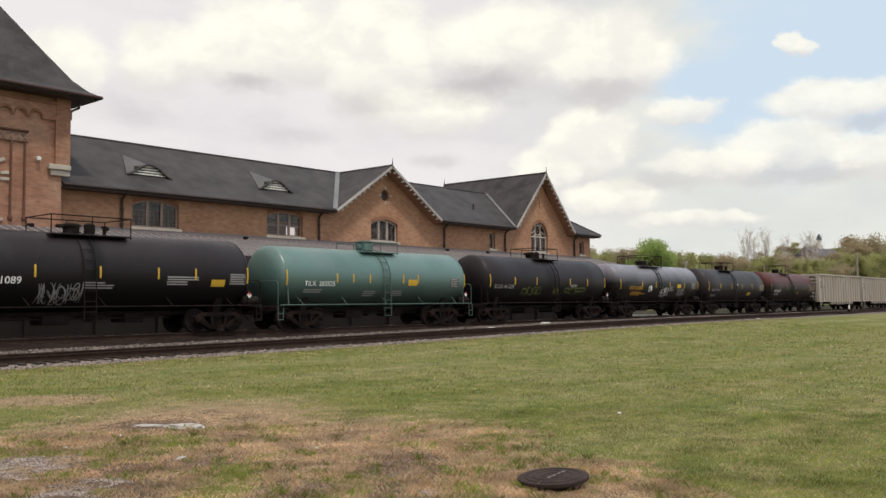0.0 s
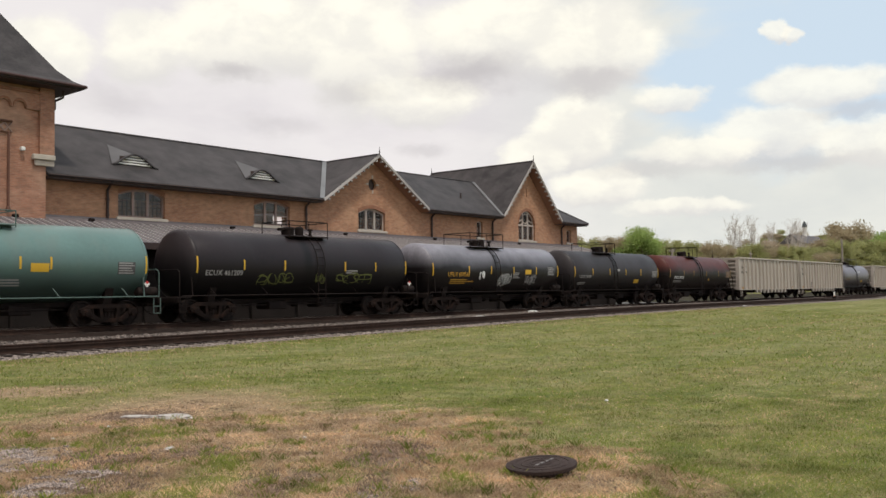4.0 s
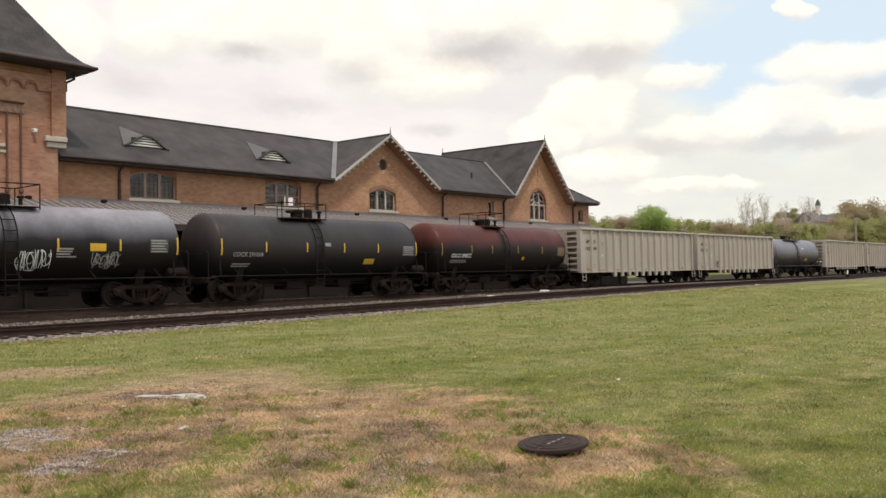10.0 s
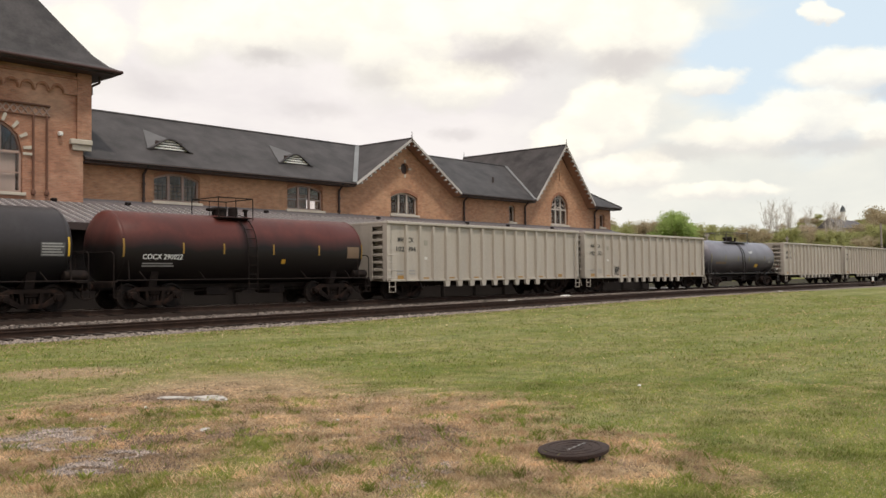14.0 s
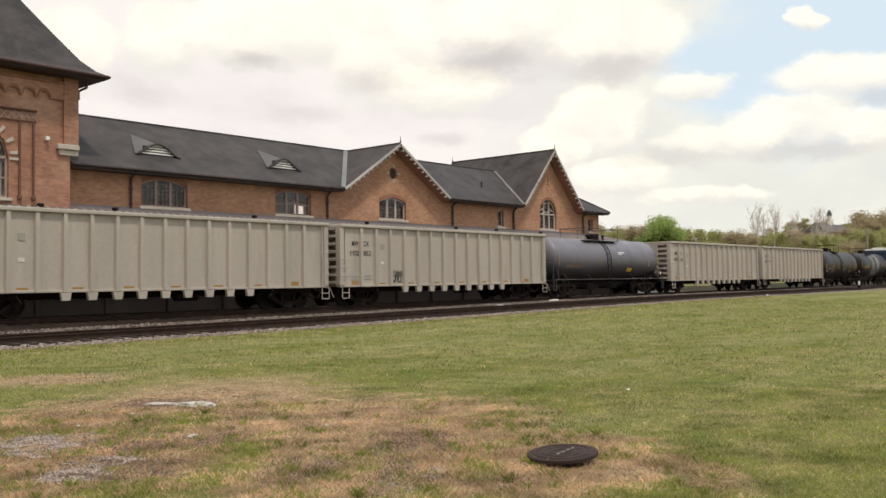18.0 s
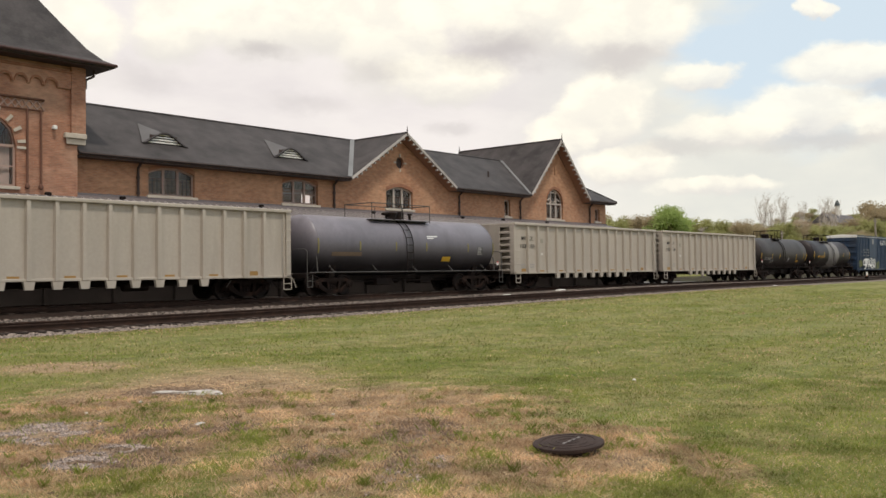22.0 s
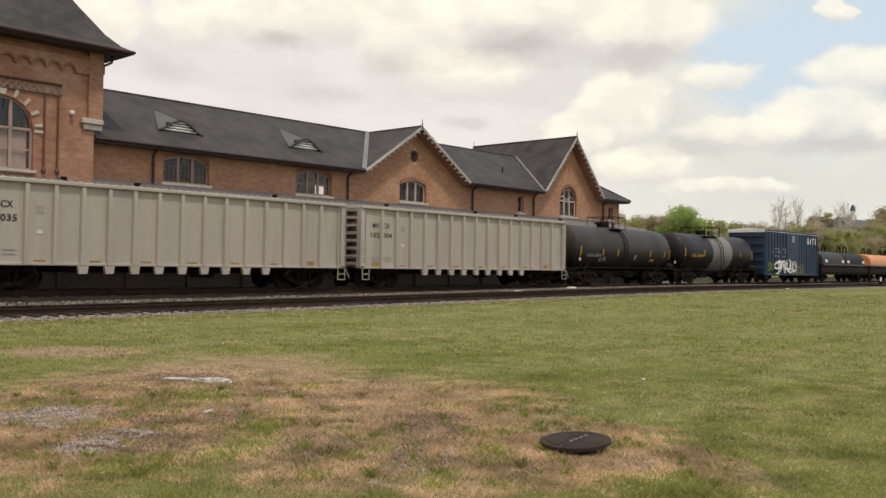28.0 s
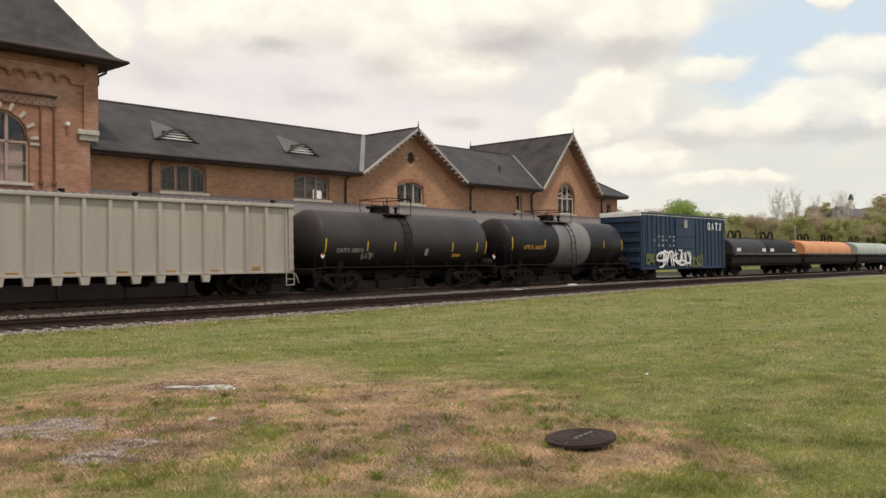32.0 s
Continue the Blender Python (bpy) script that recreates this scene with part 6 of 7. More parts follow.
def gondola(label, digits, L=16.95, tag=False):
    """A high-sided ribbed gondola."""
    car = car_base("gondola_wagon", label, L)
    h, W, zb, zt = 7.98, 1.56, 0.86, 3.53
    for s in (-1, 1):
        y0, y1 = sorted((s * (W - 0.08), s * (W - 0.05)))
        part("side_sheet", Geo().box(-h + 0.1, h - 0.1, y0, y1, zb, zt), CREAM, car)
        y0, y1 = sorted((s * (W - 0.09), s * (W + 0.09)))
        part("top_chord", Geo().bbox(-h, h, y0, y1, zt - 0.02, zt + 0.12, 0.025), CREAM, car, "thick pale top rail")
        part("side_sill", Geo().bbox(-h, h, *sorted((s * (W - 0.12), s * (W + 0.03))), zb - 0.02, zb + 0.08, 0.015), CREAM, car)
    n = 15
    pitch = 0.949
    for s in (-1, 1):
        for i in range(n):
            x = -6.68 + i * pitch
            yo, yi = s * (W + 0.09), s * (W - 0.045)
            g = Geo()
            P = []
            for z, w, o in ((zb, 0.12, 1.0), (zb + 0.6, 0.11, 1.0), (zt - 0.5, 0.1, 1.0), (zt - 0.02, 0.085, 0.75)):
                yy = yi + (yo - yi) * o
                P += [(x - w, yi, z), (x - w * 0.7, yy, z), (x + w * 0.7, yy, z), (x + w, yi, z)]
            if 3 <= i <= 11:
                a, b = sorted((yi, yo))
                part("rib_foot", Geo().add([(x - 0.14, a, 0.57), (x + 0.14, a, 0.57), (x + 0.14, b, 0.57), (x - 0.14, b, 0.57), (x - 0.19, a, zb - 0.022), (x + 0.19, a, zb - 0.022), (x + 0.19, b, zb - 0.022), (x - 0.19, b, zb - 0.022)],
                     [(3, 2, 1, 0), (4, 5, 6, 7), (0, 1, 5, 4), (1, 2, 6, 5), (2, 3, 7, 6), (3, 0, 4, 7)]), CREAM, car)
            for k in range(3):
                for j in range(4):
                    j2 = (j + 1) % 4
                    g.f.append((4 * k + j, 4 * k + j2, 4 * k + 4 + j2, 4 * k + 4 + j))
            g.f += [(3, 2, 1, 0), (12, 13, 14, 15)]
            g.v = P
            part("side_rib", g, CREAM, car)
    # ends: set-in sheet, corner posts, ladder of deep horizontal ribs
    for s in (-1, 1):
        xo, xi = s * h, s * (h - 0.32)
        part("end_sheet", Geo().box(*sorted((xi, xi - s * 0.03)), -W + 0.05, W - 0.05, zb, zt), CREAM, car)
        part("end_panel", Geo().box(*sorted((xo + s * 0.012, xo - s * 0.02)), -W + 0.95, W - 0.95, zb + 0.05, zt - 0.05), CREAM, car)
        for k in range(8):
            z = zb + 0.12 + k * 0.345
            part("end_rib", Geo().bbox(*sorted((xo, xi)), -W + 0.285, W - 0.285, z, z + 0.13, 0.015), CREAM, car)
        for y in (-1, 1):
            a, b = sorted((y * (W - 0.28), y * (W + 0.03)))
            part("corner_post", Geo().bbox(*sorted((xo, xo - s * 0.24)), a, b, zb, zt + 0.1, 0.02), CREAM, car)
        part("end_chord", Geo().bbox(*sorted((xo + s * 0.01, xo - s * 0.34)), -W, W, zt - 0.03, zt + 0.1, 0.02), CREAM, car)
        for y in (-1, 1):
            g = Geo()
            xa, xb = xo - s * 0.05, xo - s * 0.45
            for x in (xa, xb):
                g.tube((x, y * (W + 0.1), 0.36), (x, y * (W + 0.1), 0.88), 0.02, 6)
            for z in (0.36, 0.6):
                g.tube((xa, y * (W + 0.1), z), (xb, y * (W + 0.1), z), 0.018, 6)
            part("corner_step", g, CREAM, car)
            if s > 0:
                part("ladder_stile", Geo().tube((xb, y * (W + 0.11), 0.88), (xb, y * (W + 0.11), 3.45), 0.022, 6), CREAM, car)
                part("cut_lever", Geo().path([(xo, y * (W - 0.3), 0.86), (xo + 0.06, y * (W + 0.06), 0.8), (xo + 0.2, y * (W + 0.1), 0.42)], 0.02, 6), CREAM, car)
            for z in ((1.0, 1.45, 1.9, 2.35, 2.8, 3.2) if s > 0 else (1.0, 1.36, 1.72, 2.08)):
                part("grab_iron", Geo().path([(xa, y * (W + 0.02), z), (xa, y * (W + 0.12), z), (xb, y * (W + 0.12), z), (xb, y * (W + 0.02), z)], 0.014, 5), CREAM, car)
        add_bogie(car, s * 6.15)
        add_coupler(car, s * (L / 2 - 0.5), s)
        part("bolster", Geo().bbox(s * 6.15 - 0.2, s * 6.15 + 0.2, -1.4, 1.4, 0.76, 0.9, 0.03), IRON, car)
        part("brake_rod", Geo().tube((s * 5.1, -1.12, 0.5), (s * 5.3, -1.16, 0.78), 0.022, 6), STEEL, car)
    part("floor", Geo().box(-h + 0.35, h - 0.35, -W + 0.08, W - 0.08, zb, zb + 0.05), IRON, car)
    part("center_sill", Geo().bbox(-L / 2 + 0.4, L / 2 - 0.4, -0.22, 0.22, 0.6, 0.86, 0.03), IRON, car)
    part("air_tank", Geo().lathe([(-0.5, 0.0), (-0.48, 0.17), (0.48, 0.17), (0.5, 0.0)], "x", 12, (1.4, -0.7, 0.6)), IRON, car, smooth=True)
    part("card_plate", Geo().bbox(-0.12, 0.12, -W - 0.03, -W - 0.01, 0.66, 0.84, 0.005), WHITE, car)
    ys = -1.52
    for text, x in (("MW", -7.02), ("CX", -6.35)):
        side_text(car, text, x, 2.785, 0.31, PAINTK, y=ys - 0.008, width=0.4, bold=0.004)
    for text, x in ((digits[:3], -7.08), (digits[3:], -6.27)):
        side_text(car, text, x, 2.35, 0.31, PAINTK, y=ys - 0.008, width=0.53, bold=0.004)
    for x, w in ((-7.05, 0.45), (-6.25, 0.42)):
        for k in range(2):
            side_patch(car, "stencil_line", x - w / 2, x + w / 2, 1.32 - k * 0.14, 1.37 - k * 0.14, GREYPAINT, y=ys - 0.006)
    side_patch(car, "stencil_box", -5.4, -5.15, 2.55, 2.8, mat("faded_stencil", (0.3, 0.28, 0.23), 0.7, var=0.2, bump=0), y=ys - 0.006)
    side_patch(car, "white_patch", -5.38, -5.18, 1.87, 2.0, mat("chalky_patch", (0.58, 0.56, 0.52), 0.7, var=0.2, bump=0), y=ys - 0.006)
    for i in (-1, 1, 3, 5, 7, 9, 11, 13):
        x = -6.68 + (i + 0.5) * pitch + (0.12 if i < 0 else 0.0)
        side_patch(car, "reflector_strip", x - 0.2, x + 0.2, zb + 0.09, zb + (0.26 if i in (-1, 13) else 0.16), AMBER, y=ys - 0.006, label="amber reflector")
    if tag:
        scribble(car, -4.66, -3.96, 1.0, 1.65, PAINTK, y=ys - 0.01, seed=31, strokes=4, w=0.018)
    return car


AMBER = mat("amber_reflector", (0.3, 0.17, 0.05), 0.5, var=0.2, bump=0)
place(gondola("pale grey-cream ribbed gondola wagon with black lettering", "102894"), 101.55)
place(gondola("pale grey-cream ribbed gondola wagon with small black graffiti", "102852", tag=True), 118.2)
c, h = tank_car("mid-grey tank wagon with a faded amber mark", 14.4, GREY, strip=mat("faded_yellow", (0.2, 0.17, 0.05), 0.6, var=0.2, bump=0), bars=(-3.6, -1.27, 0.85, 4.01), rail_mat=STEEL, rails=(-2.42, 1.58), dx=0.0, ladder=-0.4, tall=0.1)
side_patch(c, "faded_name", -5.29, -3.49, 1.76, 1.94, mat("faded_amber", (0.13, 0.09, 0.06), 0.7, var=0.3, bump=0), 1.38, 2.23)
side_patch(c, "warning_label", 2.08, 2.71, 1.52, 1.76, YELLOW, 1.38, 2.23)
panel(c, 4.75, 5.2, 1.85, 2.25, 1.38, 2.23)
data_block(c, 0.94, 2.72, 0.8, 2, PAINTW, 1.38, 2.23, 15)
placard(c, 6.3, 1.42)
place(c, 133.95)
place(gondola("pale grey-cream ribbed gondola wagon with black lettering", "103035"), 149.6)
place(gondola("pale grey-cream ribbed gondola wagon with black lettering", "102304"), 166.5)
c, h = tank_car("black tank wagon with broad yellow strips", 13.1, BLACK3, bars=(-2.96, -1.23, 2.82, 4.71), rail_mat=IRON, tall=0.1, rails=(-1.3, 0.29), dx=-0.9, ladder=-0.38, low=0.24)
side_patch(c, "reflector_strip", 0.86, 1.08, 1.56, 1.88, GREYPAINT, 1.38, 2.23)
side_text(c, "GATX 28876", -3.98, 1.78, 0.27, GREYPAINT, 1.38, 2.23, width=1.6, bold=0.002)
scribble(c, -3.3, -2.5, 1.38, 1.68, GREYPAINT, 1.38, 2.23, seed=21, strokes=4, w=0.02)
side_patch(c, "warning_label", 2.9, 3.5, 1.5, 1.64, PAINTY, 1.38, 2.23)
placard(c, -5.75, 1.55)
placard(c, 5.9, 1.5)
place(c, 181.85)
c, h = tank_car("black tank wagon with a pale grey middle band", 13.5, BLACK, bars=(-2.64, 3.51), rails=(-1.76, 0.66), dx=-0.5, ladder=0.1, band=(-1.26, 1.99, mat("band_grey", (0.16, 0.15, 0.145), 0.6, var=0.3, scale=(0.8, 8), streak=True)))
side_text(c, "UTLX 66027", -3.62, 2.0, 0.3, PAINTY, 1.38, 2.23, width=1.95, bold=0.004)
place(c, 195.15)


def boxcar(L=13.9):
    car = car_base("box_wagon", "blue ribbed box wagon with a white roof and graffiti", L)
    h, W, zb, zt = 6.18, 1.5, 0.72, 4.3
    for s in (-1, 1):
        part("side_wall", Geo().box(-h, h, *sorted((s * W, s * (W - 0.06))), zb, zt), BLUE, car)
        for i in range(20):
            x = -h + 0.32 + i * (2 * h - 0.64) / 19
            if abs(x + 0.2) < 1.5:
                continue
            part("side_rib", Geo().bbox(x - 0.1, x + 0.1, *sorted((s * (W - 0.002), s * (W + 0.06))), zb + 0.1, zt - 0.08, 0.03), BLUE, car)
        d = part("sliding_door", Geo().bbox(-1.6, 1.2, *sorted((s * (W - 0.002), s * (W + 0.1))), zb + 0.12, zt - 0.2, 0.02), BLUE, car)
        for k in range(4):
            part("door_rib", Geo().bbox(-1.5, 1.1, *sorted((s * (W + 0.098), s * (W + 0.13))), zb + 0.5 + k * 0.8, zb + 0.6 + k * 0.8, 0.015), BLUE, d)
        part("top_rail", Geo().bbox(-h, h, *sorted((s * (W - 0.05), s * (W + 0.07))), zt - 0.06, zt + 0.06, 0.02), BLUE, car)
        part("side_sill", Geo().bbox(-h, h, *sorted((s * (W - 0.1), s * (W + 0.03))), zb - 0.1, zb + 0.06, 0.02), BLUE, car)
    for s in (-1, 1):
        part("end_wall", Geo().box(*sorted((s * h, s * (h - 0.05))), -W + 0.06, W - 0.06, zb, zt), BLUE, car)
        for k in range(5):
            z = zb + 0.35 + k * 0.66
            part("end_rib", Geo().bbox(*sorted((s * (h - 0.01), s * (h + 0.1))), -W + 0.1, W - 0.1, z, z + 0.3, 0.06), BLUE, car)
        part("end_cap", Geo().bbox(*sorted((s * (h - 0.02), s * (h + 0.07))), -W - 0.04, W + 0.04, zt - 0.2, zt + 0.09, 0.02), PAINTW, car, "white end cap")
        add_bogie(car, s * (L / 2 - 2.1))
        add_coupler(car, s * (L / 2 - 0.5), s)
        for xo in (0.1, 0.5):
            part("ladder_stile", Geo().tube((s * (h - xo), -W - 0.08, 0.4), (s * (h - xo), -W - 0.08, 3.9), 0.018, 5), BLUE, car)
        for k in range(9):
            part("rung", Geo().tube((s * (h - 0.1), -W - 0.08, 0.45 + k * 0.4), (s * (h - 0.5), -W - 0.08, 0.45 + k * 0.4), 0.014, 5), BLUE, car)
    part("roof", Geo().extrude([(-W - 0.05, zt + 0.05), (0, zt + 0.18), (W + 0.05, zt + 0.05), (W + 0.05, zt - 0.1), (-W - 0.05, zt - 0.1)], -h - 0.02, h + 0.02, "x"), WHITE, car, "weathered white roof")
    part("center_sill", Geo().bbox(-L / 2 + 0.4, L / 2 - 0.4, -0.22, 0.22, 0.58, 0.74, 0.03), IRON, car)
    y = -W - 0.13
    scribble(car, -4.4, 0.4, 0.78, 1.95, PAINTK, y=y - 0.006, seed=47, strokes=6, w=0.11)
    scribble(car, -4.4, 0.4, 0.78, 1.95, PAINTW, y=y - 0.03, seed=47, strokes=6, w=0.068)
    scribble(car, -5.6, -4.4, 0.95, 1.7, PAINTGREEN, y=-W - 0.075, seed=42, strokes=2, w=0.08)
    scribble(car, 0.6, 2.2, 0.8, 1.6, PAINTGREEN, y=y - 0.01, seed=43, strokes=2, w=0.07)
    for k, ch in enumerate("GATX"):
        side_text(car, ch, 3.45 + k * 0.62, 3.62, 0.72, PAINTW, y=-W - 0.075, width=0.42, bold=0.03)
    side_patch(car, "emblem", -0.45, 0.05, 3.45, 4.0, GREYPAINT, y=y - 0.006)
    for k in range(7):
        for z in (2.15, 2.5, 2.75):
            if (k * 5 + int(z * 10)) % 3:
                side_patch(car, "stencil_line", -4.6 + k * 0.52, -4.42 + k * 0.52 + 0.05 * (k % 3), z, z + 0.12, GREYPAINT, y=-W - 0.075)
    return car


place(boxcar(), 209.1)


def coil_car(label, hood, L=13.3, second=None):
    """A coil wagon with two rounded hoods on a deck."""
    car = car_base("coil_wagon", label, L)
    h = L / 2 - 1.1
    part("deck", Geo().bbox(-L / 2 + 0.4, L / 2 - 0.4, -1.35, 1.35, 0.72, 0.98, 0.03).bbox(-h, h, -1.3, 1.3, 0.975, 1.75, 0.03), IRON, car)
    for s in (-1, 1):
        part("side_sill", Geo().bbox(-L / 2 + 0.4, L / 2 - 0.4, *sorted((s * 1.36, s * 1.5)), 0.92, 1.38, 0.02), IRON, car)
        part("deck_rail", Geo().bbox(-h, h, s * 1.44 - 0.05, s * 1.44 + 0.05, 1.58, 1.74, 0.02), mat("deck_rail_grey", (0.085, 0.075, 0.068), 0.7, var=0.3), car)
        for i in range(10):
            x = -h + i * 2 * h / 9
            part("deck_post", Geo().bbox(x - 0.06, x + 0.06, s * 1.44 - 0.04, s * 1.44 + 0.04, 1.37, 1.582, 0.01), IRON, car)
        add_bogie(car, s * (L / 2 - 2.0))
        add_coupler(car, s * (L / 2 - 0.5), s)
    for k, (x0, x1) in enumerate(((-h, -0.04), (0.04, h))):
        m = hood if not (second and k) else second
        sec = []
        for i in range(15):
            t = math.pi * i / 14
            sec.append((-1.36 * math.cos(t), 1.86 + 1.06 * math.sin(t) ** 0.75))
        sec = [(-1.34, 1.66)] + sec + [(1.34, 1.66)]
        xs = [x0, x0 + 0.12, x0 + 0.4, x1 - 0.4, x1 - 0.12, x1]
        P, F = [], []
        n = len(sec)
        for x, q in zip(xs, (0.965, 0.99, 1, 1, 0.99, 0.965)):
            P += [(x, y * q, 1.66 + (z - 1.66) * q) for y, z in sec]
        for j in range(5):
            for i in range(n - 1):
                F.append((j * n + i, j * n + i + 1, (j + 1) * n + i + 1, (j + 1) * n + i))
        F += [tuple(range(n)), tuple(range(6 * n - 1, 5 * n - 1, -1))]
        hd = part("hood", Geo().add(P, F), m, car, smooth=True)
        for x in ((x0 + x1) / 2,):
            for y in (-0.3, 0.3):
                part("lifting_bail", Geo().path([(x + 0.5 * math.cos(a * math.pi / 7 - 0.3), y, 3.05 + 0.5 * math.sin(a * math.pi / 7 - 0.3)) for a in range(9)], 0.07, 6), IRON, hd)
        part("hood_stiffener", Geo().tube((x0, 0, 2.92), (x1, 0, 2.92), 0.05, 6), IRON, hd)
        for x in (x0 + 0.5, x1 - 1.1):
            if second:
                side_patch(car, "data_panel", x, x + 0.75, 1.86, 2.12, PAINTW, y=-1.4)
    return car


DARKHOOD = mat("hood_charcoal", (0.045, 0.041, 0.042), 0.6, var=0.25, scale=(0.6, 9), streak=True, second=(0.05, 0.045, 0.042), second_amt=0.5, bump=0.05, spec=0.2)
BROWNHOOD = mat("hood_brown", (0.07, 0.04, 0.03), 0.6, var=0.25, scale=(0.6, 9), streak=True)
place(coil_car("charcoal coil wagon with one paler rounded hood", DARKHOOD, 15.3, second=mat("hood_black", (0.018, 0.0155, 0.015), 0.6, spec=0.15, var=0.25, scale=(0.6, 9), streak=True)), 223.7)
place(coil_car("orange coil wagon with rounded steel hoods", ORANGE, 15.3), 239.0)
place(coil_car("pale grey-green coil wagon with rounded hoods", PALEGREEN, 15.3), 254.3)
place(coil_car("brown coil wagon with rounded steel hoods", BROWNHOOD, 15.3), 269.6)


# ---- field: grass, manhole, stones ----
def blade_mat(name, c1, c2, c3, spread=(0.55, 1.55), size=1.5, drift=(0.8, 0.95, 0.74)):
    ma = bpy.data.materials.new(name)
    ma.use_nodes = True
    nt = ma.node_tree
    bsdf = nt.nodes["Principled BSDF"]
    N, L = nt.nodes.new, nt.links.new
    g = N("ShaderNodeNewGeometry")
    r = N("ShaderNodeValToRGB")
    r.color_ramp.elements[0].color, r.color_ramp.elements[1].color = (*c1, 1), (*c3, 1)
    e = r.color_ramp.elements.new(0.5)
    e.color = (*c2, 1)
    L(g.outputs["Random Per Island"], r.inputs[0])
    tc, nz, mr, sc = N("ShaderNodeTexCoord"), N("ShaderNodeTexNoise"), N("ShaderNodeMapRange"), N("ShaderNodeVectorMath")
    nz.inputs["Scale"].default_value, nz.inputs["Detail"].default_value = size, 6
    L(tc.outputs["Object"], nz.inputs["Vector"])
    for i, q in zip(("From Min", "From Max", "To Min", "To Max"), (0.34, 0.66, *spread)):
        mr.inputs[i].default_value = q
    L(nz.outputs[0], mr.inputs[0])
    sc.operation = "SCALE"
    # broad drifts of lusher and thinner growth
    nb, rb, lush = N("ShaderNodeTexNoise"), N("ShaderNodeMapRange"), N("ShaderNodeMix")
    nb.inputs["Scale"].default_value, nb.inputs["Detail"].default_value = 0.28, 4
    L(tc.outputs["Object"], nb.inputs["Vector"])
    for i, q in zip(("From Min", "From Max", "To Min", "To Max"), (0.42, 0.6, 0.0, 0.75)):
        rb.inputs[i].default_value = q
    L(nb.outputs[0], rb.inputs[0])
    lush.data_type, lush.blend_type = "RGBA", "MULTIPLY"
    L(rb.outputs[0], lush.inputs[0])
    L(r.outputs[0], lush.inputs[6])
    lush.inputs[7].default_value = (*drift, 1)
    L(lush.outputs[2], sc.inputs[0])
    L(mr.outputs[0], sc.inputs["Scale"])
    L(sc.outputs[0], bsdf.inputs["Base Color"])
    bsdf.inputs["Roughness"].default_value = 0.8
    bsdf.inputs["Specular IOR Level"].default_value = 0.2
    tr = N("ShaderNodeBsdfTranslucent")
    L(sc.outputs[0], tr.inputs[0])
    mx = N("ShaderNodeMixShader")
    mx.inputs[0].default_value = 0.6
    L(bsdf.outputs[0], mx.inputs[1])
    L(tr.outputs[0], mx.inputs[2])
    L(mx.outputs[0], nt.nodes["Material Output"].inputs[0])
    MATS[name] = ma
    return ma


def mown_line(x, y):
    """Pale lines left by the mower, along the track."""
    return any(x > x0 and abs(y - y0 - 0.12 * math.sin(x * 0.4)) < 0.32 for x0, y0 in ((14, 6.6), (11, 4.1), (24, 10.0), (30, 13.0)))


